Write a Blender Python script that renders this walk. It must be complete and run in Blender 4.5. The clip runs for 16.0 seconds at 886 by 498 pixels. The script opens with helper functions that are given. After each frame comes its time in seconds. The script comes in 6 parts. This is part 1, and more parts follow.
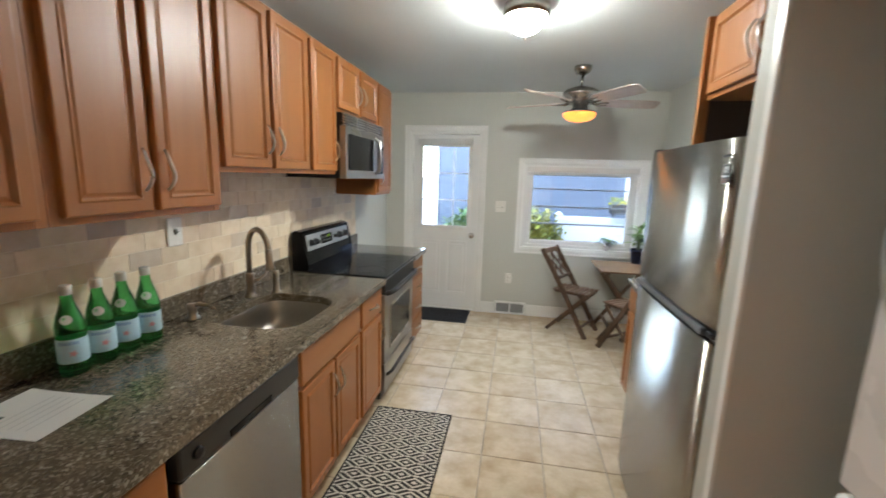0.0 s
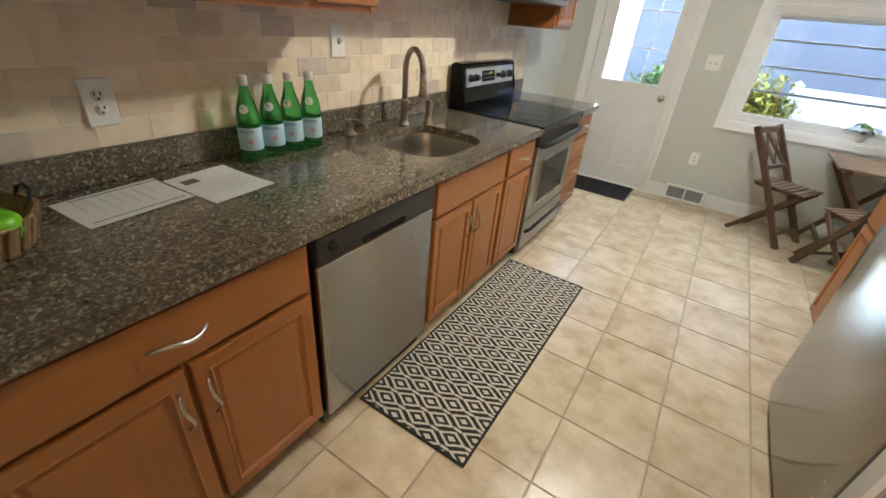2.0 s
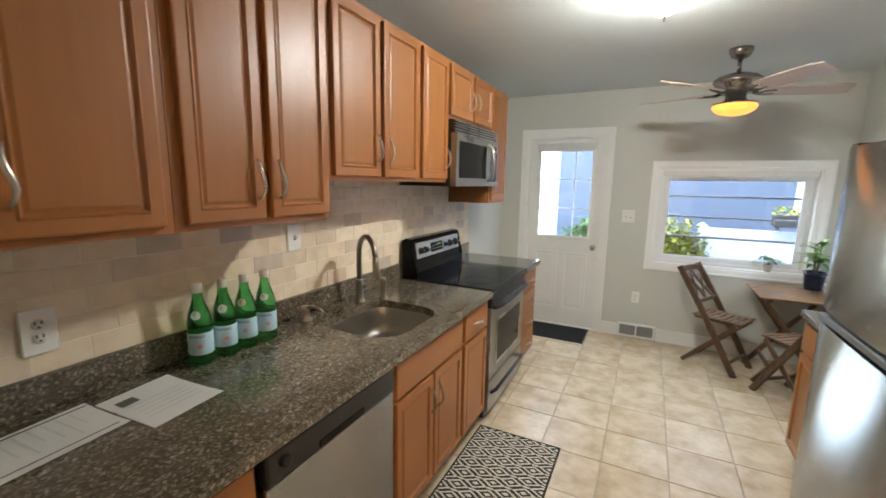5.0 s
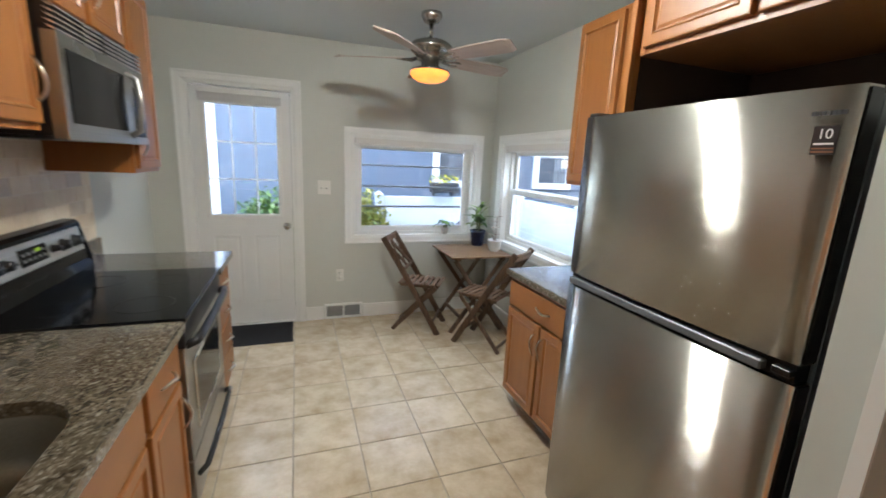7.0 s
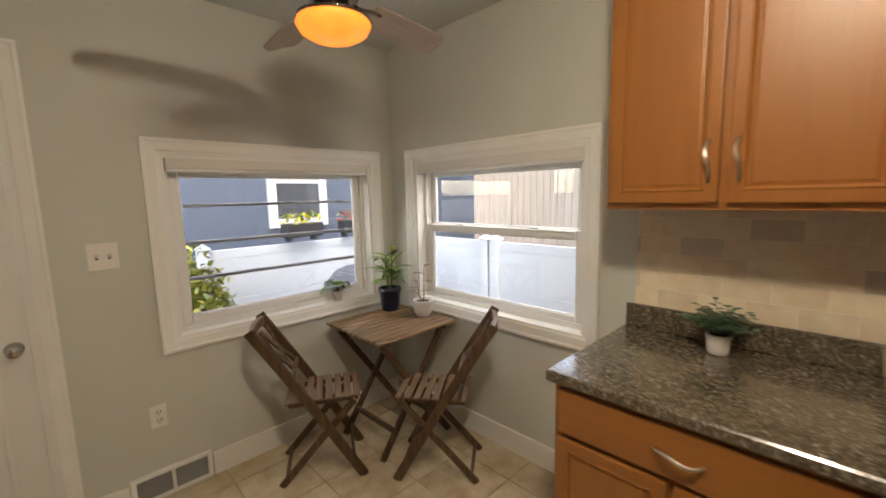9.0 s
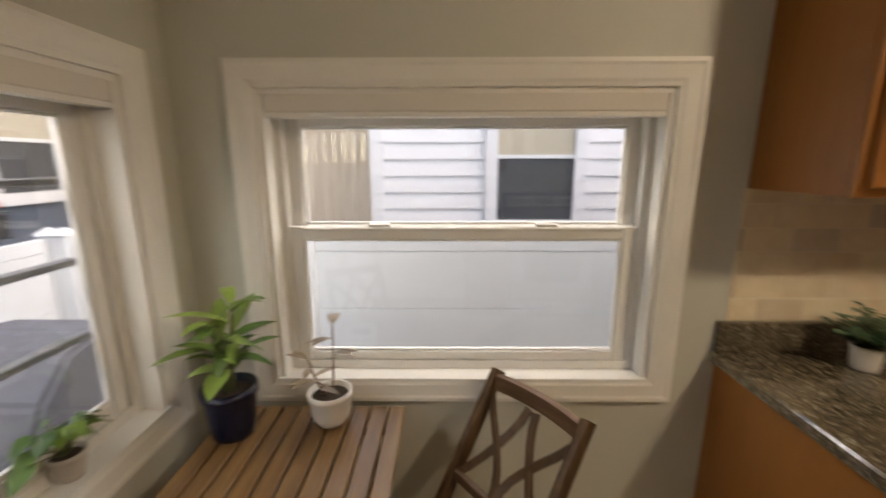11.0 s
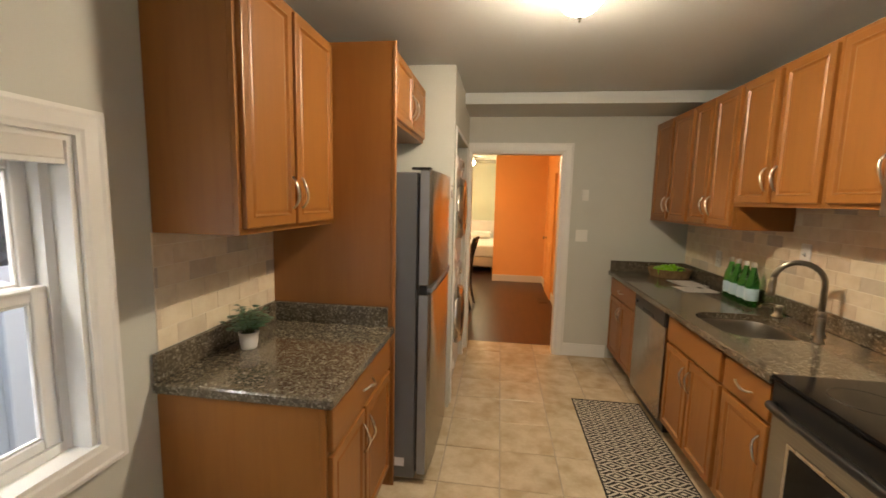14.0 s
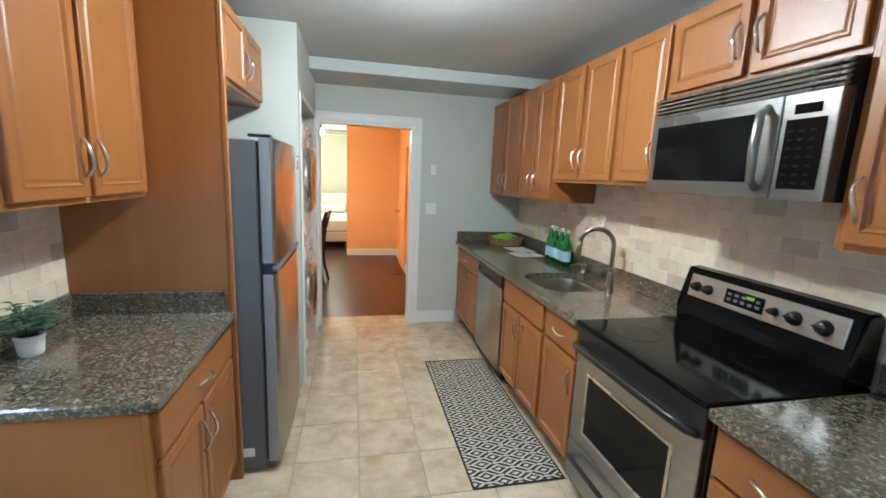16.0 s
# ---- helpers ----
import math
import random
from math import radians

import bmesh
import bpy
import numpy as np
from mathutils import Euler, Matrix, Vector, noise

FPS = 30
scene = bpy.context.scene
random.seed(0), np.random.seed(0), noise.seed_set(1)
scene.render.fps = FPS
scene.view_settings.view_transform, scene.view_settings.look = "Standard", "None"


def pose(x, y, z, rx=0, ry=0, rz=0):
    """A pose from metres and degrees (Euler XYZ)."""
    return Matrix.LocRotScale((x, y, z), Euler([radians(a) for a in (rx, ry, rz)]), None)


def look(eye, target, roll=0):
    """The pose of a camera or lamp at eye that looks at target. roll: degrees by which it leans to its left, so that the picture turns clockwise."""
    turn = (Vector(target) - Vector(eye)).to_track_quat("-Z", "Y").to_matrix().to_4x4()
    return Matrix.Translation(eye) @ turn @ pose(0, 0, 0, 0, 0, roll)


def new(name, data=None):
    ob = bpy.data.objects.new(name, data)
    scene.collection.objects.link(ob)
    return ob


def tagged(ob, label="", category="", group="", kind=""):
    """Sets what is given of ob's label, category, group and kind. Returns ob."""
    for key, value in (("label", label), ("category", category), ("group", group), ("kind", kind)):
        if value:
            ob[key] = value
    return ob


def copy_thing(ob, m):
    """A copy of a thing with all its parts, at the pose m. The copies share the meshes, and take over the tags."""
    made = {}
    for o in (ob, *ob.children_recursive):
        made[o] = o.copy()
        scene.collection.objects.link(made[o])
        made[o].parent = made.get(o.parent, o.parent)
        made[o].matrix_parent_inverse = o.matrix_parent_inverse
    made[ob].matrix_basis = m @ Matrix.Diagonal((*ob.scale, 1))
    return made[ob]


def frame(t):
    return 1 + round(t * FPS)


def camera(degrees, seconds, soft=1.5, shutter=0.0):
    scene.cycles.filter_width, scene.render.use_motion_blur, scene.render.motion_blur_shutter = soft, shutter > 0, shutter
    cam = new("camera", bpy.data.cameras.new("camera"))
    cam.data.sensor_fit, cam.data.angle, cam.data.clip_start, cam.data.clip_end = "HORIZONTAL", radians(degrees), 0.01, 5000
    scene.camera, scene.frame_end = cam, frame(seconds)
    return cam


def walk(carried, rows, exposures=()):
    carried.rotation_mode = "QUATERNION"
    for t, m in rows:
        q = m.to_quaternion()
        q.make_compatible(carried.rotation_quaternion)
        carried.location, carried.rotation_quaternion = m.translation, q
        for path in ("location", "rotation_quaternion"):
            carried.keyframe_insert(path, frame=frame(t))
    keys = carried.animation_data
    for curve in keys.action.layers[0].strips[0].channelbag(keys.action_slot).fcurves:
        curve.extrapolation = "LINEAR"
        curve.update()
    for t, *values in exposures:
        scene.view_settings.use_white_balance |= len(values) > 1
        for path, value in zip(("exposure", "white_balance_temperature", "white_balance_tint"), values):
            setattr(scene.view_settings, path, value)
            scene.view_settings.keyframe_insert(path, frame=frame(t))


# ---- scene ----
cam = camera(94.5, 16.0, soft=1.6, shutter=0.35)
PATH = [
    (0, (1.529, -0.012, 1.594), (1.192, 1.928, 1.244), 1.7),
    (0.5, (1.499, 0.097, 1.585), (0.794, 1.915, 1.143), 1.7),
    (1, (1.488, 0.119, 1.56), (0.581, 1.814, 1.009), 1.5),
    (1.5, (1.502, 0.131, 1.515), (0.637, 1.762, 0.746), 4.7),
    (2, (1.534, 0.132, 1.458), (0.642, 1.619, 0.462), 5.3),
    (2.5, (1.547, 0.131, 1.459), (0.502, 1.572, 0.547), 2.8),
    (3, (1.55, 0.126, 1.516), (0.276, 1.551, 0.929), 1.2),
    (5.5, (1.531, 0.175, 1.591), (0.89, 2.042, 1.267), 0.8),
    (6, (1.444, 0.32, 1.579), (1.166, 2.266, 1.214), 0.9),
    (6.5, (1.248, 0.564, 1.586), (1.512, 2.504, 1.178), 0.7),
    (7, (1.128, 0.833, 1.546), (1.791, 2.674, 1.131), 2.7),
    (7.5, (1.057, 1.146, 1.562), (2.054, 2.781, 0.982), 4.4),
    (8, (0.963, 1.485, 1.565), (2.208, 2.963, 1.048), 2.1),
    (8.5, (1.019, 1.902, 1.541), (2.447, 3.234, 1.11), 0.1),
    (8.7, (1.08, 2.06, 1.53), (2.44, 3.495, 1.23), -1.2),
    (10.8, (1.696, 3.845, 1.487), (3.624, 4.264, 1.164), 0.8),
    (11, (1.752, 3.918, 1.533), (3.707, 3.935, 1.112), -0.1),
    (11.5, (1.907, 4.068, 1.527), (3.693, 3.317, 1.03), 1.1),
    (12, (2.003, 4.205, 1.551), (3.143, 2.649, 1.022), -0.6),
    (12.5, (1.937, 4.26, 1.564), (2.804, 2.512, 1.123), 0.9),
    (13, (1.861, 4.276, 1.575), (2.538, 2.424, 1.242), 0.8),
    (13.5, (1.836, 4.276, 1.584), (2.293, 2.346, 1.322), 1.2),
    (14, (1.821, 4.273, 1.588), (2.09, 2.306, 1.347), 1.3),
    (14.5, (1.806, 4.275, 1.589), (1.892, 2.292, 1.342), 1.1),
    (15, (1.799, 4.27, 1.587), (1.712, 2.291, 1.308), 1.4),
    (15.5, (1.792, 4.271, 1.585), (1.528, 2.313, 1.27), 2.0),
    (16, (1.797, 4.275, 1.587), (1.371, 2.352, 1.242), 2.4),
]
walk(cam, [(t, look(eye, target, roll)) for t, eye, target, roll in PATH],
     exposures=[(0.0, 0.32, 5850, 8), (2.5, 0.5, 6200, 8), (5.5, 0.34, 6000, 9), (7.0, 0.1, 5900, 9), (8.5, -0.22, 7500, 14), (11.0, -0.72, 9200, 18), (11.5, -0.5, 9600, 19), (12.1, -0.58, 9900, 22),
                (13.0, -0.45, 10200, 26), (14.0, -0.08, 8300, 16), (14.7, 0.22, 6700, 10), (16.0, 0.52, 5150, 3)])

# ---- world, sun and large lights ----
world = bpy.data.worlds.new("sky")
scene.world = world
world.use_nodes = True
wn = world.node_tree
sky = wn.nodes.new("ShaderNodeTexSky")
sky.sky_type, sky.sun_disc = 'NISHITA', False
sky.sun_elevation, sky.sun_rotation = radians(49), radians(200)
haze = wn.nodes.new("ShaderNodeHueSaturation")
haze.inputs["Saturation"].default_value = 0.8
wn.links.new(sky.outputs[0], haze.inputs["Color"])
wn.links.new(haze.outputs[0], wn.nodes["Background"].inputs[0])
wn.nodes["Background"].inputs[1].default_value = 2.2
sun = new("sun", bpy.data.lights.new("sun", 'SUN'))
sun.data.energy, sun.data.angle, sun.data.color = 0.5, radians(20), (1.0, 0.95, 0.88)
sun.matrix_world = look((0, 0, 20), (3, 9, 9))


def daylight_fill(name, eye, target, w, h, watts):
    """Added area lamp just outside a window's head, boosting daylight steeply through the opening."""
    ob = new(name, bpy.data.lights.new(name, 'AREA'))
    ob.data.shape, ob.data.size, ob.data.size_y = 'RECTANGLE', w, h
    ob.data.energy, ob.data.color = watts, (0.82, 0.91, 1.0)
    ob.matrix_world = look(eye, target)


daylight_fill("skylight_window_1", (2.227, 5.06, 1.90), (2.227, 4.2, 0.7), 1.10, 0.30, 20.0)
daylight_fill("skylight_window_2", (3.345, 3.864, 1.90), (2.5, 3.864, 0.7), 1.10, 0.30, 21.0)
daylight_fill("skylight_door", (0.704, 5.06, 2.18), (0.704, 4.2, 0.7), 0.55, 0.26, 9.0)


# ---- materials ----
def nodes_of(name):
    m = bpy.data.materials.new(name)
    m.use_nodes = True
    nt = m.node_tree
    return m, nt, nt.nodes["Principled BSDF"]


def coords(nt, scale=(1, 1, 1), kind="Object", rot=(0, 0, 0)):
    tc = nt.nodes.new("ShaderNodeTexCoord")
    mp = nt.nodes.new("ShaderNodeMapping")
    mp.inputs["Scale"].default_value = scale
    mp.inputs["Rotation"].default_value = rot
    nt.links.new(tc.outputs[kind], mp.inputs[0])
    return mp.outputs[0]


def noise_tex(nt, vec, scale, detail=4.0, rough=0.55):
    n = nt.nodes.new("ShaderNodeTexNoise")
    n.inputs["Scale"].default_value, n.inputs["Detail"].default_value, n.inputs["Roughness"].default_value = scale, detail, rough
    nt.links.new(vec, n.inputs["Vector"])
    return n.outputs["Fac"]


def ramp(nt, fac, stops):
    r = nt.nodes.new("ShaderNodeValToRGB")
    while len(r.color_ramp.elements) < len(stops):
        r.color_ramp.elements.new(0.5)
    for e, (p, c) in zip(r.color_ramp.elements, stops):
        e.position, e.color = p, (*c, 1)
    nt.links.new(fac, r.inputs[0])
    return r.outputs[0]


def mix(nt, a, b, fac, mode='MIX'):
    n = nt.nodes.new("ShaderNodeMix")
    n.data_type, n.blend_type = 'RGBA', mode
    for sock, v in ((n.inputs[0], fac), (n.inputs[6], a), (n.inputs[7], b)):
        if isinstance(v, bpy.types.NodeSocket):
            nt.links.new(v, sock)
        else:
            sock.default_value = v if isinstance(v, float) else (*v, 1)
    return n.outputs[2]


def math_node(nt, op, a, b=0.0):
    n = nt.nodes.new("ShaderNodeMath")
    n.operation = op
    for sock, v in ((n.inputs[0], a), (n.inputs[1], b)):
        if isinstance(v, bpy.types.NodeSocket):
            nt.links.new(v, sock)
        else:
            sock.default_value = v
    return n.outputs[0]


def bump(nt, bsdf, height, strength=0.2, dist=0.002):
    b = nt.nodes.new("ShaderNodeBump")
    b.inputs["Strength"].default_value, b.inputs["Distance"].default_value = strength, dist
    nt.links.new(height, b.inputs["Height"])
    nt.links.new(b.outputs[0], bsdf.inputs["Normal"])


def plain(name, col, rough=0.5, metal=0.0, vary=0.08, scale=6.0, fine=120.0, bmp=0.08, kind="Object"):
    """A surface with soft blotches and a fine grain."""
    m, nt, b = nodes_of(name)
    v = coords(nt, kind=kind)
    big, small = noise_tex(nt, v, scale), noise_tex(nt, v, fine, 3)
    dark = tuple(c * (1 - vary) for c in col)
    light = tuple(min(1, c * (1 + vary)) for c in col)
    c = ramp(nt, big, [(0.3, dark), (0.7, light)])
    nt.links.new(mix(nt, c, tuple(c_ * (1 - vary) for c_ in col), math_node(nt, 'MULTIPLY', small, 0.4)), b.inputs["Base Color"])
    rr = nt.nodes.new("ShaderNodeMapRange")
    rr.inputs[3].default_value, rr.inputs[4].default_value = max(0.02, rough - 0.06), min(1, rough + 0.08)
    nt.links.new(big, rr.inputs[0])
    nt.links.new(rr.outputs[0], b.inputs["Roughness"])
    b.inputs["Metallic"].default_value = metal
    if bmp:
        bump(nt, b, small, bmp, 0.001)
    return m


def wood(name, dark, mid, light, axis=2, rough=0.35, grain=1.0, coat=0.0):
    """Stained wood with grain along one axis."""
    m, nt, b = nodes_of(name)
    sc = [26.0 * grain] * 3
    sc[axis] = 1.6
    v = coords(nt, sc)
    oi = nt.nodes.new("ShaderNodeObjectInfo")
    add = nt.nodes.new("ShaderNodeVectorMath")
    add.operation = 'ADD'
    off = nt.nodes.new("ShaderNodeCombineXYZ")
    for i in range(3):
        nt.links.new(math_node(nt, 'MULTIPLY', oi.outputs["Random"], 37.0 + 11 * i), off.inputs[i])
    nt.links.new(v, add.inputs[0])
    nt.links.new(off.outputs[0], add.inputs[1])
    g = noise_tex(nt, add.outputs[0], 1.3, 6, 0.62)
    blotch = noise_tex(nt, coords(nt), 5.0, 2)
    c = ramp(nt, g, [(0.25, dark), (0.5, mid), (0.78, light)])
    c = mix(nt, c, dark, math_node(nt, 'MULTIPLY', blotch, 0.35))
    nt.links.new(c, b.inputs["Base Color"])
    b.inputs["Roughness"].default_value = rough
    b.inputs["Coat Weight"].default_value = coat
    b.inputs["Coat Roughness"].default_value = 0.38
    bump(nt, b, g, 0.08, 0.001)
    return m


def granite(name):
    m, nt, b = nodes_of(name)
    v = coords(nt)
    vor = nt.nodes.new("ShaderNodeTexVoronoi")
    vor.inputs["Scale"].default_value = 140.0
    dist = nt.nodes.new("ShaderNodeVectorMath")
    dist.operation = 'ADD'
    nz = nt.nodes.new("ShaderNodeTexNoise")
    nz.inputs["Scale"].default_value = 60.0
    nt.links.new(v, nz.inputs["Vector"])
    nt.links.new(v, dist.inputs[0])
    sc = nt.nodes.new("ShaderNodeVectorMath")
    sc.operation = 'SCALE'
    sc.inputs["Scale"].default_value = 0.012
    nt.links.new(nz.outputs["Color"], sc.inputs[0])
    nt.links.new(sc.outputs[0], dist.inputs[1])
    nt.links.new(dist.outputs[0], vor.inputs["Vector"])
    sep = nt.nodes.new("ShaderNodeSeparateColor")
    nt.links.new(vor.outputs["Color"], sep.inputs[0])
    grains = ramp(nt, sep.outputs[0], [(0.0, (0.018, 0.014, 0.009)), (0.35, (0.06, 0.048, 0.033)), (0.65, (0.12, 0.102, 0.075)), (0.84, (0.22, 0.197, 0.152)), (1.0, (0.42, 0.39, 0.325))])
    cloud = ramp(nt, noise_tex(nt, v, 14.0, 5), [(0.35, (0.078, 0.058, 0.034)), (0.65, (0.145, 0.115, 0.075))])
    c = mix(nt, grains, cloud, 0.5)
    fleck = ramp(nt, noise_tex(nt, v, 55.0, 2), [(0.64, (0, 0, 0)), (0.71, (1, 1, 1))])
    c = mix(nt, c, (0.46, 0.43, 0.37), math_node(nt, 'MULTIPLY', fleck, 0.55))
    nt.links.new(c, b.inputs["Base Color"])
    b.inputs["Roughness"].default_value = 0.2
    b.inputs["Coat Weight"].default_value = 0.5
    b.inputs["Coat Roughness"].default_value = 0.08
    return m


def brushed(name, col=(0.55, 0.55, 0.54), rough=0.3, axis=2, stretch=220.0, aniso=0.0):
    """Brushed metal, brushed along one axis."""
    m, nt, b = nodes_of(name)
    sc = [stretch] * 3
    sc[axis] = 2.0
    g = noise_tex(nt, coords(nt, sc), 1.0, 4)
    big = noise_tex(nt, coords(nt), 3.0, 3)
    lo, hi = (0.97, 1.02) if aniso else (0.9, 1.08)
    nt.links.new(ramp(nt, g, [(0.3, tuple(c * lo for c in col)), (0.7, tuple(c * hi for c in col))]), b.inputs["Base Color"])
    b.inputs["Metallic"].default_value = 1.0
    rr = nt.nodes.new("ShaderNodeMapRange")
    rr.inputs[3].default_value, rr.inputs[4].default_value = (rough - 0.01, rough + 0.02) if aniso else (rough - 0.04, rough + 0.07)
    nt.links.new(big, rr.inputs[0])
    nt.links.new(rr.outputs[0], b.inputs["Roughness"])
    if aniso:
        # brush lines lie level and scatter the shine upright; the sheet waves a little sideways
        tilt = nt.nodes.new("ShaderNodeCombineXYZ")
        fine = math_node(nt, 'SUBTRACT', noise_tex(nt, coords(nt, (0.0, 900.0, 30000.0)), 1.0, 1), 0.5)
        wave = math_node(nt, 'SUBTRACT', noise_tex(nt, coords(nt, (0.0, 7.0, 0.25)), 1.0, 2), 0.5)
        nt.links.new(math_node(nt, 'MULTIPLY', wave, 0.07), tilt.inputs[1])
        nt.links.new(math_node(nt, 'MULTIPLY', fine, 3.4), tilt.inputs[2])
        geo = nt.nodes.new("ShaderNodeNewGeometry")
        bent, unit = nt.nodes.new("ShaderNodeVectorMath"), nt.nodes.new("ShaderNodeVectorMath")
        bent.operation, unit.operation = 'ADD', 'NORMALIZE'
        nt.links.new(geo.outputs["Normal"], bent.inputs[0])
        nt.links.new(tilt.outputs[0], bent.inputs[1])
        nt.links.new(bent.outputs[0], unit.inputs[0])
        nt.links.new(unit.outputs[0], b.inputs["Normal"])
        tn = nt.nodes.new("ShaderNodeCombineXYZ")
        tn.inputs[2].default_value = 1.0
        nt.links.new(tn.outputs[0], b.inputs["Tangent"])
        b.inputs["Anisotropic"].default_value, b.inputs["Anisotropic Rotation"].default_value = aniso, 0.0
    else:
        bump(nt, b, g, 0.03, 0.0005)
    return m


def stone_piece(name, cols, rough=0.45, blotch=9.0, deep=(0.62, 0.55, 0.45)):
    """Stone tiles, each a little different from the next."""
    m, nt, b = nodes_of(name)
    oi = nt.nodes.new("ShaderNodeObjectInfo")
    v = coords(nt, kind="Object")
    add = nt.nodes.new("ShaderNodeVectorMath")
    add.operation = 'ADD'
    off = nt.nodes.new("ShaderNodeCombineXYZ")
    for i in range(3):
        nt.links.new(math_node(nt, 'MULTIPLY', oi.outputs["Random"], 53.0 + 17 * i), off.inputs[i])
    nt.links.new(v, add.inputs[0])
    nt.links.new(off.outputs[0], add.inputs[1])
    n1 = noise_tex(nt, add.outputs[0], blotch, 5, 0.6)
    n2 = noise_tex(nt, add.outputs[0], blotch * 12, 4)
    tone = ramp(nt, oi.outputs["Random"], [(i / max(1, len(cols) - 1), c) for i, c in enumerate(cols)])
    lo = mix(nt, tone, deep, 1.0, 'MULTIPLY')
    c = mix(nt, lo, tone, ramp(nt, n1, [(0.28, (0.1, 0.1, 0.1)), (0.64, (1, 1, 1))]))
    c = mix(nt, c, lo, math_node(nt, 'MULTIPLY', n2, 0.25))
    nt.links.new(c, b.inputs["Base Color"])
    b.inputs["Roughness"].default_value = rough
    bump(nt, b, n2, 0.12, 0.001)
    return m


def glass(name, col=(1, 1, 1), rough=0.0, ior=1.45):
    m, nt, b = nodes_of(name)
    b.inputs["Base Color"].default_value = (*col, 1)
    b.inputs["Transmission Weight"].default_value = 1.0
    b.inputs["Roughness"].default_value = rough
    b.inputs["IOR"].default_value = ior
    return m


def glowing(name, col, strength, base=(0.8, 0.8, 0.8)):
    m, nt, b = nodes_of(name)
    b.inputs["Base Color"].default_value = (*base, 1)
    b.inputs["Emission Strength"].default_value = strength
    v = noise_tex(nt, coords(nt), 14.0, 4)
    nt.links.new(ramp(nt, v, [(0.3, tuple(c * 0.75 for c in col)), (0.7, col)]), b.inputs["Emission Color"])
    b.inputs["Roughness"].default_value = 0.2
    return m


M_WALL = plain("wall_paint", (0.56, 0.57, 0.52), 0.6, vary=0.03, scale=2.0, fine=260.0, bmp=0.05)
M_CEIL = plain("ceiling_paint", (0.61, 0.64, 0.63), 0.75, vary=0.03, scale=1.5, fine=200.0, bmp=0.05)
M_TRIM = plain("white_trim_paint", (0.80, 0.80, 0.77), 0.35, vary=0.03, scale=5.0, fine=90.0, bmp=0.03)
M_DOORPAINT = plain("white_door_paint", (0.78, 0.78, 0.76), 0.3, vary=0.03, scale=4.0, fine=90.0, bmp=0.03)
M_VINYL = plain("white_window_vinyl", (0.78, 0.78, 0.76), 0.35, vary=0.03, bmp=0.02)
M_ORANGE = plain("orange_wall_paint", (0.88, 0.47, 0.19), 0.6, vary=0.04, scale=2.0, fine=240.0, bmp=0.05)
M_PALE = plain("pale_bedroom_paint", (0.62, 0.68, 0.55), 0.6, vary=0.04, scale=2.0, fine=240.0, bmp=0.05)
M_WOOD = wood("maple_stained_cabinet", (0.275, 0.100, 0.0205), (0.31, 0.117, 0.025), (0.34, 0.132, 0.030), 2, 0.40, 0.8, coat=0.2)
M_WOODH = wood("maple_stained_rail", (0.275, 0.100, 0.0205), (0.31, 0.117, 0.025), (0.34, 0.132, 0.030), 1, 0.40, 0.8, coat=0.2)
# near-black brown that stands for the deep shade in the refrigerator alcove
M_ALCOVE_SHADE = plain("alcove_shade_brown", (0.045, 0.025, 0.015), 0.6, vary=0.1)
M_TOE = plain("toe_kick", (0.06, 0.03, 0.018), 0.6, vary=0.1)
M_GRANITE = granite("speckled_granite")
M_STEEL = brushed("brushed_steel", (0.44, 0.42, 0.38), 0.18, 1, 160.0, 1.0)
M_STEELH = brushed("brushed_steel_across", (0.37, 0.365, 0.345), 0.28, 1)
M_NICKEL = brushed("satin_nickel", (0.62, 0.58, 0.52), 0.26, 2, 90.0)
M_BRONZE = brushed("brushed_faucet_metal", (0.32, 0.275, 0.22), 0.28, 2, 90.0)
M_FRIDGESIDE = plain("grey_fridge_side", (0.12, 0.128, 0.14), 0.38, vary=0.05)
M_BLACK = plain("black_plastic", (0.012, 0.012, 0.013), 0.3, vary=0.1, bmp=0.02)
M_BLACKGLASS = plain("black_glass", (0.006, 0.006, 0.0065), 0.09, vary=0.1, bmp=0.0)
M_GROUT = plain("grout", (0.38, 0.325, 0.25), 0.85, vary=0.12, scale=8.0, bmp=0.2)
M_GROUT_W = plain("backsplash_grout", (0.86, 0.79, 0.66), 0.85, vary=0.08, scale=8.0, bmp=0.2)
M_TILE = stone_piece("beige_floor_tile", [(0.62, 0.515, 0.37), (0.67, 0.565, 0.415), (0.64, 0.545, 0.395), (0.69, 0.59, 0.44)], 0.27, 7.0)
M_SUBWAY = stone_piece("travertine_tile", [(0.81, 0.69, 0.52), (0.85, 0.74, 0.57), (0.73, 0.61, 0.47), (0.87, 0.77, 0.60), (0.83, 0.72, 0.55), (0.80, 0.69, 0.53), (0.56, 0.49, 0.41)], 0.36, 14.0, (0.84, 0.79, 0.71))
M_DARKFLOOR = wood("dark_wood_floor", (0.018, 0.008, 0.005), (0.04, 0.017, 0.01), (0.07, 0.03, 0.018), 1, 0.3, 0.6)
M_CHAIR = wood("dark_weathered_wood", (0.04, 0.022, 0.012), (0.10, 0.056, 0.028), (0.20, 0.125, 0.068), 2, 0.5)
M_SLAT = wood("oiled_table_slat", (0.075, 0.036, 0.013), (0.17, 0.09, 0.032), (0.28, 0.165, 0.065), 0, 0.42)
M_GLASS = glass("clear_glass")
M_BLACKGLASS.node_tree.nodes["Principled BSDF"].inputs["Specular IOR Level"].default_value = 0.12


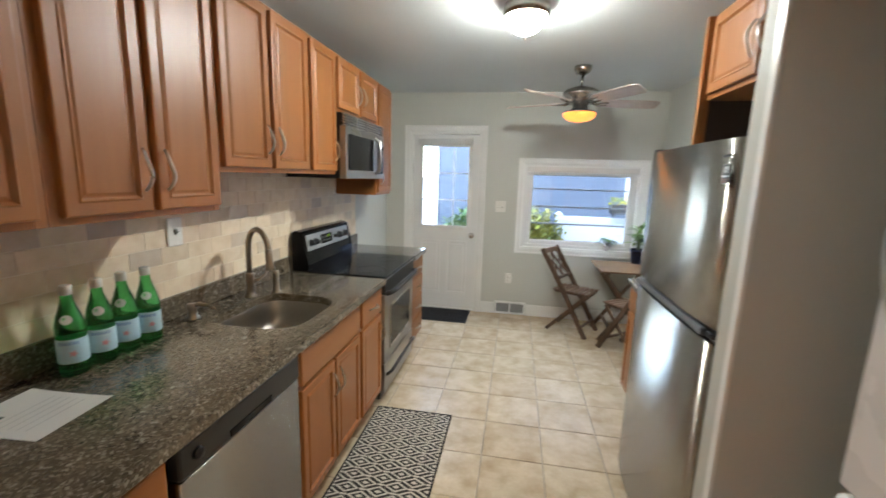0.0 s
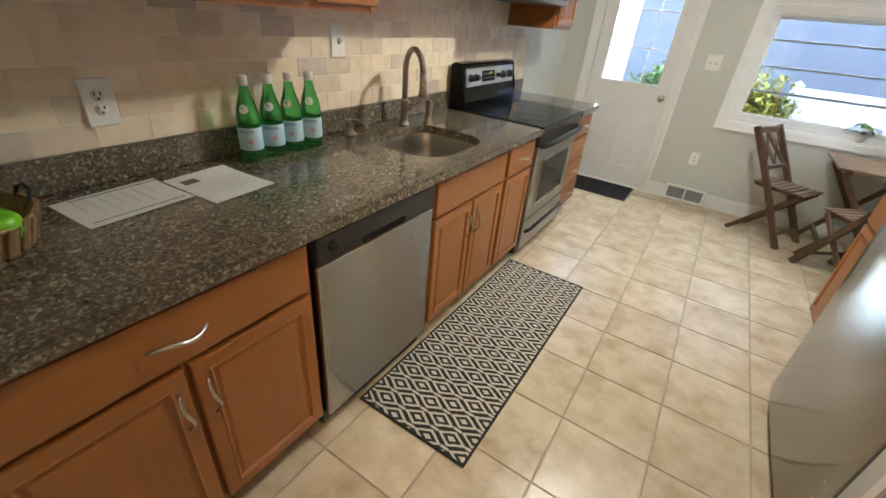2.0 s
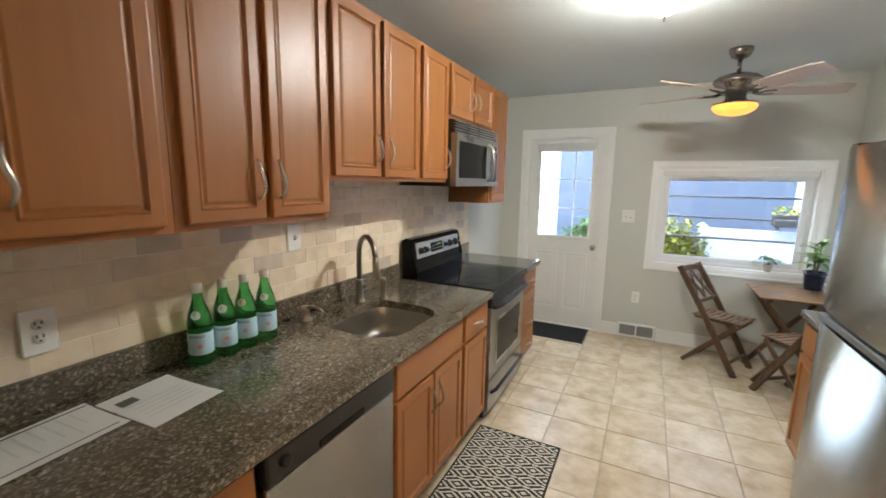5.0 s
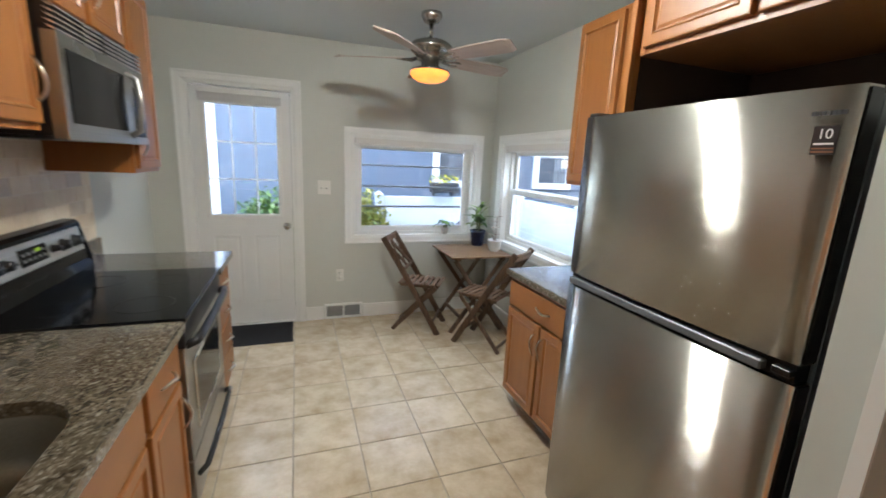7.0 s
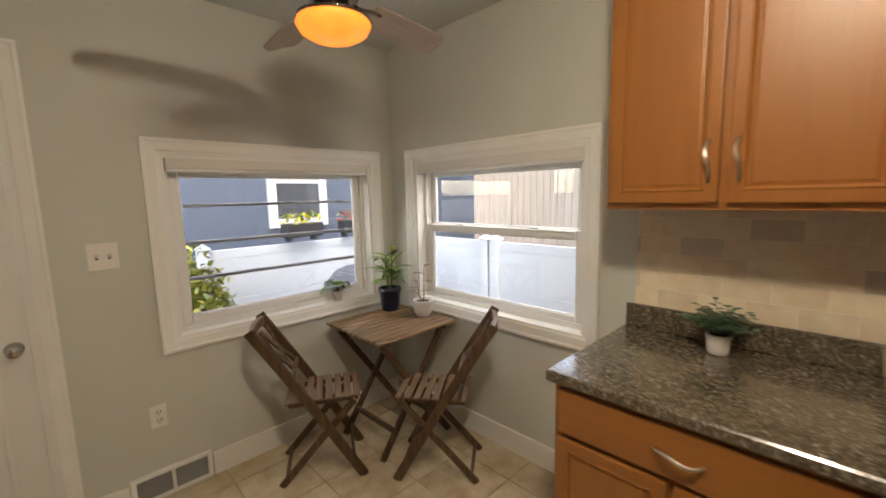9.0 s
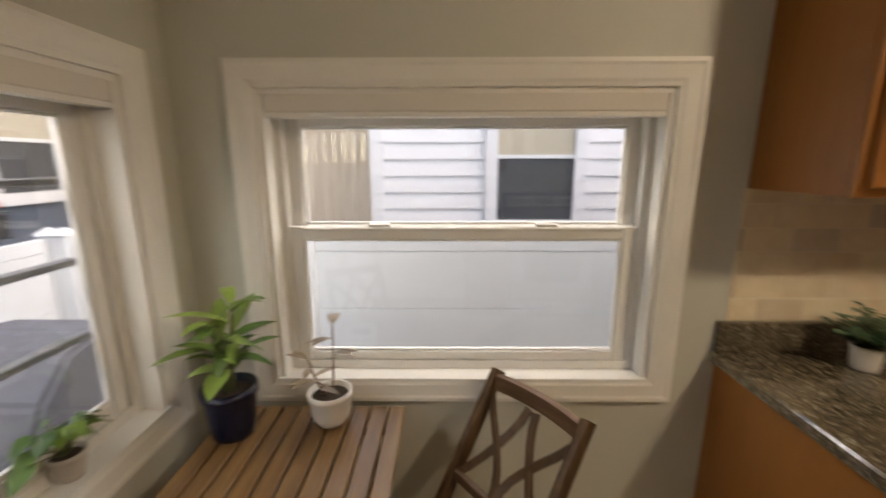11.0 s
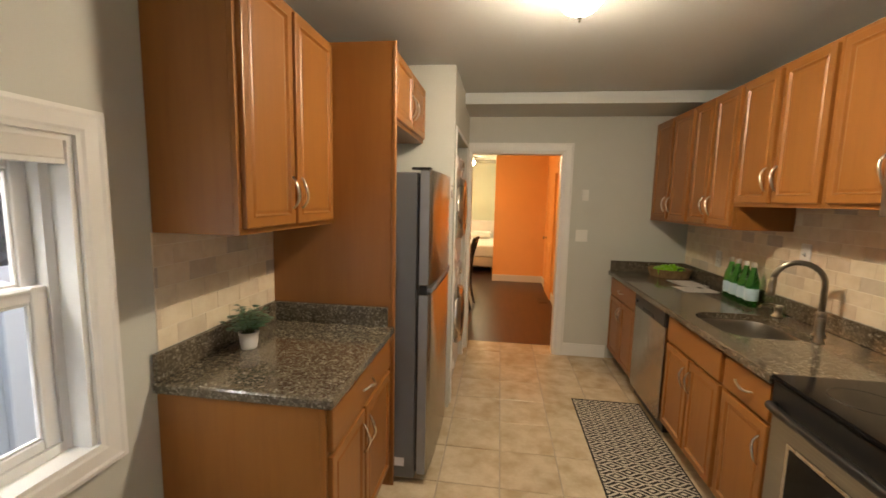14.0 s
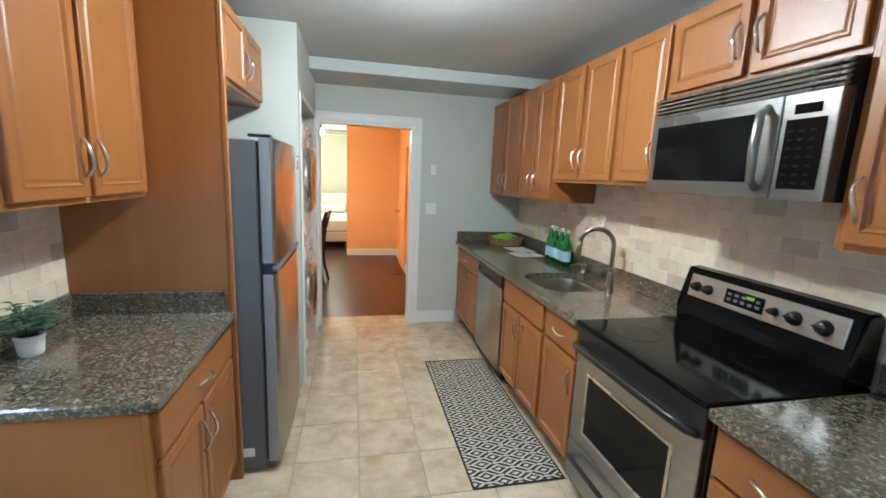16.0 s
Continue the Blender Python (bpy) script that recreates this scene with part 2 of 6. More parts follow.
# ---- mesh helpers ----
def box(bm, x0, y0, z0, x1, y1, z1, bevel=0.0, seg=1):
    r = bmesh.ops.create_cube(bm, size=1.0)
    for v in r["verts"]:
        v.co = Vector(((x0 + x1) / 2 + v.co.x * (x1 - x0), (y0 + y1) / 2 + v.co.y * (y1 - y0), (z0 + z1) / 2 + v.co.z * (z1 - z0)))
    if bevel:
        es = {e for v in r["verts"] for e in v.link_edges}
        bmesh.ops.bevel(bm, geom=list(es), offset=bevel, segments=seg, affect='EDGES', profile=0.5)
    return bm


def boxes(*specs, bevel=0.0):
    bm = bmesh.new()
    for s in specs:
        box(bm, *s, bevel=bevel)
    return bm


def tube(bm, pts, radii, n=10, cap=True):
    """A round bar along a line of points."""
    pts = [Vector(p) for p in pts]
    if not hasattr(radii, "__len__"):
        radii = [radii] * len(pts)
    rings, up = [], None
    for i, p in enumerate(pts):
        d = (pts[min(i + 1, len(pts) - 1)] - pts[max(i - 1, 0)]).normalized()
        if up is None:
            up = d.orthogonal().normalized()
        a = (up - d * up.dot(d)).normalized()
        up = a
        b = d.cross(a)
        rings.append([bm.verts.new(p + (a * math.cos(k * math.tau / n) + b * math.sin(k * math.tau / n)) * radii[i]) for k in range(n)])
    for r0, r1 in zip(rings, rings[1:]):
        for k in range(n):
            f = bm.faces.new((r0[k], r0[(k + 1) % n], r1[(k + 1) % n], r1[k]))
            f.smooth = True
    if cap:
        bm.faces.new(list(reversed(rings[0])))
        bm.faces.new(rings[-1])
    return bm


def lathe(bm, profile, n=24, x=0.0, y=0.0, smooth=True):
    """Turns (radius, height) pairs round the upright axis at x, y."""
    rings = []
    for r, z in profile:
        if r < 1e-5:
            rings.append([bm.verts.new((x, y, z))])
        else:
            rings.append([bm.verts.new((x + r * math.cos(k * math.tau / n), y + r * math.sin(k * math.tau / n), z)) for k in range(n)])
    for a, b in zip(rings, rings[1:]):
        for k in range(n):
            q = [a[k % len(a)], a[(k + 1) % len(a)], b[(k + 1) % len(b)], b[k % len(b)]]
            q = list(dict.fromkeys(q))
            if len(q) > 2:
                f = bm.faces.new(q)
                f.smooth = smooth
    return bm


def ribbon(bm, pts, w, h):
    """One bent bar of rectangular section through the points, in the plane of x and z: w deep, h wide."""
    rings = []
    for k, p in enumerate(pts):
        p = Vector(p)
        d = (Vector(pts[min(k + 1, len(pts) - 1)]) - Vector(pts[max(k - 1, 0)])).normalized()
        n = d.cross(Vector((0, 1, 0))).normalized() * (h / 2)
        e = d.cross(n).normalized() * (w / 2)
        rings.append([bm.verts.new(p + n * a + e * b) for a, b in ((1, 1), (-1, 1), (-1, -1), (1, -1))])
    for a, b in zip(rings, rings[1:]):
        for k in range(4):
            bm.faces.new((a[k], a[(k + 1) % 4], b[(k + 1) % 4], b[k]))
    bm.faces.new(rings[0])
    bm.faces.new(rings[-1])
    bmesh.ops.recalc_face_normals(bm, faces=bm.faces[:])
    return bm


def bar(bm, p, q, w, h, bevel=0.003, up=(0, 0, 1)):
    """A straight bar of rectangular section from p to q: w sideways, h along up."""
    p, q = Vector(p), Vector(q)
    d = q - p
    z = d.normalized()
    x = z.cross(Vector(up))
    if x.length < 1e-4:
        x = Vector((1, 0, 0))
    x.normalize()
    y = z.cross(x)
    r = bmesh.ops.create_cube(bm, size=1.0)
    for v in r["verts"]:
        c = v.co.copy()
        v.co = (p + q) / 2 + x * (c.x * w) + y * (c.y * h) + z * (c.z * d.length)
    if bevel:
        es = {e for v in r["verts"] for e in v.link_edges}
        bmesh.ops.bevel(bm, geom=list(es), offset=bevel, segments=1, affect='EDGES')
    return bm


def part(name, bm, material, parent=None, label=""):
    bmesh.ops.recalc_face_normals(bm, faces=bm.faces[:])
    me = bpy.data.meshes.new(name)
    bm.to_mesh(me)
    bm.free()
    me.materials.append(material)
    ob = new(name, me)
    if parent is not None:
        ob.parent = parent
    if label:
        ob["label"] = label
    return ob


def thing(name, m, label, category, group="", kind=""):
    e = new(name)
    e.empty_display_size = 0.1
    e.matrix_basis = m
    return tagged(e, label, category, group, kind)


def setting(name, bm, material, label, category):
    return tagged(part(name, bm, material), label, category, kind="structure")


# ---- structure: kitchen x 0..3.03, y 0..4.745, ceiling 2.52 ----
XR, YN, ZC = 3.03, 4.745, 2.52
T = 0.14


def wall_with_holes(name, axis, at, thick, u0, u1, z0, z1, holes, mat, label):
    """A wall at x or y = at, going away by thick, with rectangular openings (u0, u1, z0, z1)."""
    us = sorted({u0, u1, *[h[0] for h in holes], *[h[1] for h in holes]})
    zs = sorted({z0, z1, *[h[2] for h in holes], *[h[3] for h in holes]})
    bm = bmesh.new()
    for a, b in zip(us, us[1:]):
        for c, d in zip(zs, zs[1:]):
            if any(h[0] <= a and b <= h[1] and h[2] <= c and d <= h[3] for h in holes):
                continue
            lo, hi = min(at, at + thick), max(at, at + thick)
            if axis == "x":
                box(bm, lo, a, c, hi, b, d)
            else:
                box(bm, a, lo, c, b, hi, d)
    bmesh.ops.remove_doubles(bm, verts=bm.verts[:], dist=1e-5)
    inner = [f for f in bm.faces if len([g for g in bm.faces if g is not f and set(g.verts) == set(f.verts)]) > 0]
    bmesh.ops.delete(bm, geom=inner, context='FACES')
    return setting(name, bm, mat, label, "wall")


WIN1 = (1.615, 2.838, 0.80, 1.745)
WIN2 = (3.24, 4.487, 0.786, 1.745)
DOOR = (0.30, 1.10, 0.0, 2.085)
GATE = (1.212, 2.14, 0.0, 2.075)
CLOSET = (0.20, 1.20, 0.0, 2.09)
wall_with_holes("wall_west", "x", 0.0, -T, 0.0, YN, 0, ZC, [], M_WALL, "grey-beige painted wall behind the cabinets")
wall_with_holes("wall_north", "y", YN, T, -T, XR + T, 0, ZC, [WIN1, DOOR], M_WALL, "grey-beige painted wall with back door and window")
wall_with_holes("wall_east", "x", XR, T, -T, YN, 0, ZC, [WIN2], M_WALL, "grey-beige painted wall with a double-hung window")
wall_with_holes("wall_south", "y", 0.0, -T, -T, XR, 0, ZC, [GATE], M_WALL, "grey-beige painted wall with an open doorway")
wall_with_holes("wall_closet", "x", 2.16, 0.12, 0.0, 1.31, 0, ZC, [CLOSET], M_WALL, "painted wall with the laundry closet opening")
wall_with_holes("wall_alcove", "y", 1.20, 0.11, 2.28, XR, 0, ZC, [], M_WALL, "painted wall beside the refrigerator")
setting("ceiling", boxes((-T, -T, ZC, XR + T, YN + T, ZC + 0.12)), M_CEIL, "flat off-white painted kitchen ceiling", "ceiling")
setting("ceiling_soffit", boxes((0, 0, 2.42, 2.16, 0.56, ZC - 0.004)), M_CEIL, "low boxed ceiling drop above the doorway", "soffit")
floor = setting("floor", boxes((0, -0.25, -0.10, XR, YN, -0.005)), M_GROUT, "grouted bed of the beige tiled kitchen floor", "floor")

# room beyond the doorway
setting("hall_floor", boxes((-2.0, -9.0, -0.10, 5.0, -0.25, -0.003)), M_DARKFLOOR, "dark polished wood floor of the next room", "floor")
setting("hall_ceiling", boxes((-2.0, -9.0, 2.6, 5.0, -T, 2.7)), M_CEIL, "off-white ceiling of the next room", "ceiling")
setting("wall_orange", boxes((0.6, -3.98, 0, 1.93, -3.85, 2.6)), M_ORANGE, "bright orange painted wall in the next room", "wall")
setting("wall_orange_side", boxes((0.82, -3.85, 0, 0.95, -T, 2.6)), M_ORANGE, "orange painted side wall in the next room", "wall")
setting("wall_bedroom", boxes((-2.0, -7.4, 0, 5.0, -7.25, 2.6)), M_PALE, "pale green-white wall of the far bedroom", "wall")
setting("wall_bedroom_side", boxes((1.80, -7.25, 0, 1.93, -3.98, 2.6)), M_PALE, "pale side wall of the far bedroom", "wall")
setting("wall_hall_east", boxes((3.6, -7.25, 0, 3.75, -T, 2.6)), M_ORANGE, "orange painted wall along the next room", "wall")
setting("wall_hall_fill", boxes((3.03, -T, 0, 3.75, -0.02, 2.6)), M_WALL, "plain wall closing the next room", "wall")


# ---- cabinets ----
def bow_handle(name, parent, p, vertical=True, length=0.13):
    """An arched pull, standing out along x from p."""
    pts, rad = [], []
    for i in range(11):
        s = i / 10
        u = (s - 0.5) * length
        o = 0.004 + 0.026 * math.sin(math.pi * s) ** 0.7
        w = 0.35 * 0.02 * math.sin(2 * math.pi * s)
        pts.append((p[0] + o, p[1] + w, p[2] + u) if vertical else (p[0] + o, p[1] + u, p[2] + w))
        rad.append(0.0042 + 0.0025 * math.sin(math.pi * s))
    return part(name, tube(bmesh.new(), pts, rad, 8), M_NICKEL, parent, "arched satin nickel pull")


def panel_front(bm, x, y0, y1, z0, z1, th=0.02, stile=0.055, deep=True):
    """A frame-and-panel front whose face looks along +x; x is its back."""
    r = bmesh.ops.create_cube(bm, size=1.0)
    for v in r["verts"]:
        v.co = Vector((x + th / 2 + v.co.x * th, (y0 + y1) / 2 + v.co.y * (y1 - y0), (z0 + z1) / 2 + v.co.z * (z1 - z0)))
    face = max({f for v in r["verts"] for f in v.link_faces}, key=lambda f: f.calc_center_median().x)
    bmesh.ops.recalc_face_normals(bm, faces=bm.faces[:])
    es = list(face.edges)
    out = bmesh.ops.bevel(bm, geom=es, offset=0.006, segments=2, affect='EDGES', profile=0.6)
    bm.faces.ensure_lookup_table()
    face = max((f for f in bm.faces if y0 < f.calc_center_median().y < y1 and z0 < f.calc_center_median().z < z1 and f.normal.x > 0.95), key=lambda f: f.calc_area())
    if deep:
        bmesh.ops.inset_region(bm, faces=[face], thickness=stile - 0.012, depth=0.0)
        bmesh.ops.inset_region(bm, faces=[face], thickness=0.007, depth=0.003)
        bmesh.ops.inset_region(bm, faces=[face], thickness=0.011, depth=-0.010)
        bmesh.ops.inset_region(bm, faces=[face], thickness=0.006, depth=0.0)
        bmesh.ops.inset_region(bm, faces=[face], thickness=0.012, depth=0.003)
    return bm


def cabinet(name, m, w, d, h, fronts, label, toe=0.0, group="", body_top=None):
    """A cabinet that looks along +x, its near corner at 0, width along y.
    fronts: (kind, y0, y1, z0, z1, handle) with handle 'l', 'r' (side, low), 'L', 'R' (side, high) or 'h' (level) or ''."""
    c = thing(name, m, label, "cabinet", group)
    bm = bmesh.new()
    box(bm, 0, 0, toe, d - 0.02, w, body_top or h, 0.0015)
    part("body", bm, M_WOOD, c)
    bm = bmesh.new()
    fr = 0.03
    for s in ((0, fr, toe, h), (w - fr, w, toe, h)):
        box(bm, d - 0.02 + 0.0005, s[0], s[2], d, s[1], s[3], 0.001)
    for z0, z1 in ((toe, toe + 0.03), (h - 0.03, h)):
        box(bm, d - 0.02 + 0.0005, fr, z0, d - 0.001, w - fr, z1, 0.001)
    box(bm, d - 0.02 + 0.0005, fr, toe + 0.03, d - 0.004, w - fr, h - 0.03)
    part("face_frame", bm, M_WOOD, c)
    if toe:
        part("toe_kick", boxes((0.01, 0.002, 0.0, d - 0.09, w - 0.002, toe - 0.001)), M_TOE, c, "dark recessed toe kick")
    for kind, y0, y1, z0, z1, hd in fronts:
        bm = bmesh.new()
        panel_front(bm, d, y0, y1, z0, z1, 0.02, 0.055, kind == "door")
        f = part("door" if kind == "door" else "drawer_front", bm, M_WOOD if kind == "door" else M_WOODH, c)
        x = d + 0.02
        if hd == 'h':
            bow_handle("handle", f, (x, (y0 + y1) / 2, (z0 + z1) / 2), False)
        elif hd:
            y = y0 + 0.028 if hd in 'lL' else y1 - 0.028
            z = z0 + 0.13 if hd in 'lr' else z1 - 0.12
            bow_handle("handle", f, (x, y, z), True)
    return c


UG, BG = "wall cabinets along the sink run", "base cabinets along the sink run"
# wall cabinets: front of doors at x 0.382
UD = 0.362


def upper(y0, y1, z0, z1, doors, label):
    fr = [("door", a - y0, b - y0, 0.022, z1 - z0 - 0.022, hd) for a, b, hd in doors]
    return cabinet("wall_cabinet", pose(0.003, y0, z0), y1 - y0, UD - 0.003, z1 - z0, fr, label, 0.0, UG)


ZT = 2.335
upper(0.015, 0.832, 1.435, ZT, [(0.09, 0.421, 'r'), (0.472, 0.805, 'l')], "stained maple wall cabinet with two tall doors near the doorway")
upper(0.834, 1.45, 1.435, ZT, [(0.862, 1.128, 'r'), (1.157, 1.44, 'l')], "stained maple wall cabinet above the green bottles")
upper(1.452, 2.175, 1.585, ZT, [(1.478, 1.797, 'r'), (1.83, 2.16, 'l')], "stained maple wall cabinet above the sink")
upper(2.177, 2.535, 1.585, ZT, [(2.205, 2.52, 'r')], "narrow stained maple wall cabinet beside the microwave")
upper(2.537, 3.315, 1.985, ZT, [(2.555, 2.915, 'r'), (2.95, 3.30, 'l')], "short stained maple wall cabinet above the microwave")
upper(3.317, 3.70, 1.42, ZT, [(3.345, 3.68, 'l')], "stained maple wall cabinet past the microwave")

# base cabinets: front of doors at x 0.69
BD = 0.67


def base(y0, y1, fronts, label, body_top=None):
    fr = [(k, a - y0, b - y0, z0, z1, hd) for k, a, b, z0, z1, hd in fronts]
    return cabinet("base_cabinet", pose(0.003, y0, 0), y1 - y0, BD - 0.003, 0.873, fr, label, 0.10, BG, body_top)


base(0.015, 0.802, [("drawer", 0.04, 0.785, 0.70, 0.855, 'h'), ("door", 0.04, 0.405, 0.125, 0.68, 'R'), ("door", 0.42, 0.785, 0.125, 0.68, 'L')], "stained maple base cabinet with wide drawer and two doors")
base(1.438, 2.135, [("drawer", 1.46, 2.115, 0.70, 0.855, ''), ("door", 1.46, 1.78, 0.125, 0.68, 'R'), ("door", 1.795, 2.115, 0.125, 0.68, 'L')], "stained maple sink base cabinet with two doors", 0.69)
base(2.137, 2.518, [("drawer", 2.155, 2.50, 0.70, 0.855, 'h'), ("door", 2.155, 2.50, 0.125, 0.68, 'R')], "narrow stained maple base cabinet beside the range")
base(3.312, 3.735, [("drawer", 3.33, 3.715, 0.70, 0.855, 'h'), ("drawer", 3.33, 3.715, 0.515, 0.685, 'h'), ("drawer", 3.33, 3.715, 0.32, 0.50, 'h'), ("drawer", 3.33, 3.715, 0.125, 0.305, 'h')], "stained maple base cabinet with four drawers")


def flip(x, y, z):
    return pose(x, y, z, 0, 0, 180)


# cabinets across the aisle look along -x
G2 = "cabinets beside the refrigerator"
c = cabinet("base_cabinet", flip(3.025, 3.02, 0), 0.794, 0.638, 0.873,
            [("drawer", 0.02, 0.772, 0.70, 0.855, 'h'), ("door", 0.02, 0.366, 0.125, 0.68, 'R'), ("door", 0.386, 0.772, 0.125, 0.68, 'L')],
            "stained maple base cabinet with drawer between window and refrigerator", 0.10, G2)
c = cabinet("wall_cabinet", flip(3.027, 2.995, 1.449), 0.769, 0.333, 0.90,
            [("door", 0.018, 0.355, 0.022, 0.878, 'r'), ("door", 0.378, 0.752, 0.022, 0.878, 'l')],
            "stained maple wall cabinet beside the window", 0.0, G2)
c = cabinet("wall_cabinet", flip(3.027, 2.198, 1.98), 0.875, 0.64, 0.375,
            [("door", 0.03, 0.43, 0.022, 0.353, 'r'), ("door", 0.45, 0.847, 0.022, 0.353, 'l')],
            "stained maple cabinet above the refrigerator", 0.0, G2)
tp = thing("tall_end_panel", pose(0, 0, 0), "tall stained maple panel beside the refrigerator", "panel")
part("board", boxes((2.372, 2.203, 0.0, 3.027, 2.223, 2.352), bevel=0.001), M_WOOD, tp)
part("edge_band", boxes((2.352, 2.201, 0.0, 2.3715, 2.225, 2.352), bevel=0.003), M_WOOD, tp)
# two near-black sheets paint the alcove's shade over panel and wall
part("inner_face", boxes((2.40, 2.1995, 1.30, 3.02, 2.2028, 1.979)), M_ALCOVE_SHADE, tp, "dark sheet for the shade on the panel's inner side")
abk = setting("alcove_back", boxes((3.018, 1.318, 0.9, 3.0285, 2.1990, 1.979)), M_ALCOVE_SHADE, "dark sheet for the shade behind the refrigerator", "panel")


# ---- worktops ----
def counter_top(name, y0, y1, x1, hole=None, label=""):
    """A granite slab with an eased edge; hole: (x0, y0, x1, y1) with rounded corners."""
    w = thing(name, pose(0, 0, 0), label, "worktop")
    bm = bmesh.new()
    if hole is None:
        box(bm, 0.002, y0, 0.875, x1, y1, 0.915, 0.006, 2)
    else:
        hx0, hy0, hx1, hy1 = hole
        outer = [(0.002, y0), (x1, y0), (x1, y1), (0.002, y1)]
        ring = []
        r, rb = 0.15, 0.11
        for cx, cy, a0 in ((hx0 + rb, hy0 + rb, 180), (hx1 - r, hy0 + r, 270), (hx1 - r, hy1 - r, 0), (hx0 + rb, hy1 - rb, 90)):
            rr = rb if cx < (hx0 + hx1) / 2 - 0.05 else r
            for k in range(7):
                a = radians(a0 + k * 15)
                ring.append((cx + rr * math.cos(a), cy + rr * math.sin(a)))
        for z in (0.875, 0.915):
            vo = [bm.verts.new((x, y, z)) for x, y in outer]
            vi = [bm.verts.new((x, y, z)) for x, y in ring]
            for q in range(4):
                seg = vi[q * 7:q * 7 + 7]
                for a, b in zip(seg, seg[1:]):
                    bm.faces.new((vo[q], a, b))
                nx = vi[(q * 7 + 7) % 28]
                bm.faces.new((vo[q], seg[-1], nx, vo[(q + 1) % 4]))
            if z < 0.9:
                lo_o, lo_i = vo, vi
        for lo, hi in ((lo_o, vo), (lo_i, vi)):
            for k in range(len(lo)):
                bm.faces.new((lo[k], lo[(k + 1) % len(lo)], hi[(k + 1) % len(lo)], hi[k]))
        es = [e for e in bm.edges if all(abs(v.co.x - x1) < 1e-4 for v in e.verts) and abs(e.verts[0].co.z - e.verts[1].co.z) < 1e-4]
        bmesh.ops.bevel(bm, geom=es, offset=0.006, segments=2, affect='EDGES')
    part("slab", bm, M_GRANITE, w)
    return w, ring if hole else None


SINK = (0.178, 1.525, 0.614, 2.035)
ctr, ring = counter_top("granite_worktop", 0.003, 2.52, 0.715, SINK, "speckled brown granite worktop with an undermount sink")
part("backsplash_strip", boxes((0.002, 0.024, 0.916, 0.024, 2.52, 1.018), bevel=0.002), M_GRANITE, ctr)
part("end_strip", boxes((0.002, 0.002, 0.916, 0.70, 0.0235, 1.018), bevel=0.002), M_GRANITE, ctr)
ctr3, _ = counter_top("granite_worktop", 3.308, 3.75, 0.715, None, "short speckled granite worktop past the range")
part("backsplash_strip", boxes((0.002, 3.308, 0.916, 0.024, 3.75, 1.018), bevel=0.002), M_GRANITE, ctr3)
ctr2 = thing("granite_worktop", pose(0, 0, 0), "speckled granite worktop between window and refrigerator", "worktop")
part("slab", boxes((2.351, 2.225, 0.875, 3.027, 3.041, 0.915), bevel=0.006), M_GRANITE, ctr2)
part("backsplash_strip", boxes((3.005, 2.247, 0.916, 3.027, 3.03, 1.018), bevel=0.002), M_GRANITE, ctr2)
part("end_strip", boxes((2.385, 2.225, 0.916, 3.027, 2.246, 1.018), bevel=0.002), M_GRANITE, ctr2)

# sink bowl, lofted from the cut-out
sink = thing("sink", pose(0.40, 1.77, 0.0), "undermount stainless steel kitchen sink bowl", "sink")
bm = bmesh.new()
cx, cy = 0.396, 1.78
levels = [(1.02, 0.873), (1.0, 0.862), (0.995, 0.80), (0.98, 0.765), (0.95, 0.742), (0.90, 0.726), (0.82, 0.717), (0.6, 0.712), (0.3, 0.709), (0.10, 0.708)]
loops = [[bm.verts.new(((x - cx) * s + cx - 0.40, (y - cy) * s + cy - 1.77, z)) for x, y in ring] for s, z in levels]
for a, b in zip(loops, loops[1:]):
    for k in range(28):
        f = bm.faces.new((a[k], a[(k + 1) % 28], b[(k + 1) % 28], b[k]))
        f.smooth = True
bm.faces.new(loops[-1])
part("bowl", bm, brushed("satin_sink_steel", (0.34, 0.32, 0.285), 0.36, 1), sink)
part("drain", lathe(bmesh.new(), [(0.0, 0.709), (0.03, 0.709), (0.034, 0.713), (0.044, 0.714), (0.046, 0.710)], 20, 0.0, 0.0), M_NICKEL, sink, "round steel sink drain")


# ---- appliances ----
def dishwasher():
    d = thing("dishwasher", pose(0.0, 0.808, 0), "stainless steel dishwasher with a black control strip", "dishwasher")
    w = 0.622
    part("body", boxes((0.02, 0.004, 0.02, 0.655, w - 0.004, 0.87), bevel=0.003), M_BLACK, d)
    bm = bmesh.new()
    box(bm, 0.656, 0.006, 0.10, 0.695, w - 0.006, 0.765, 0.006, 2)
    part("door_panel", bm, M_STEEL, d, "brushed stainless door")
    bm = bmesh.new()
    box(bm, 0.656, 0.006, 0.768, 0.70, w - 0.006, 0.868, 0.008, 2)
    cp = part("control_strip", bm, M_BLACK, d, "black control strip")
    part("grip", boxes((0.698, 0.20, 0.775, 0.704, 0.42, 0.80), bevel=0.002), M_BLACKGLASS, cp, "recessed grip")
    part("dial", lathe(bmesh.new(), [(0.0, 0.0), (0.018, 0.0), (0.016, 0.012), (0.0, 0.013)], 18), M_BLACK, cp).matrix_basis = pose(0.70, 0.07, 0.82, 0, 90, 0)
    part("toe_plate", boxes((0.60, 0.006, 0.02, 0.62, w - 0.006, 0.095)), M_BLACK, d)
    return d


def knob(name, parent, m, r=0.022):
    k = part(name, lathe(bmesh.new(), [(r * 1.25, 0.0), (r * 1.25, 0.004), (r, 0.006), (r * 0.92, 0.026), (r * 0.8, 0.03), (0.0, 0.03)], 20), M_BLACK, parent, "black round knob")
    k.matrix_basis = m
    g = part("pointer", boxes((-0.004, -r, 0.026, 0.004, r, 0.036), bevel=0.002), M_BLACK, k)
    return k


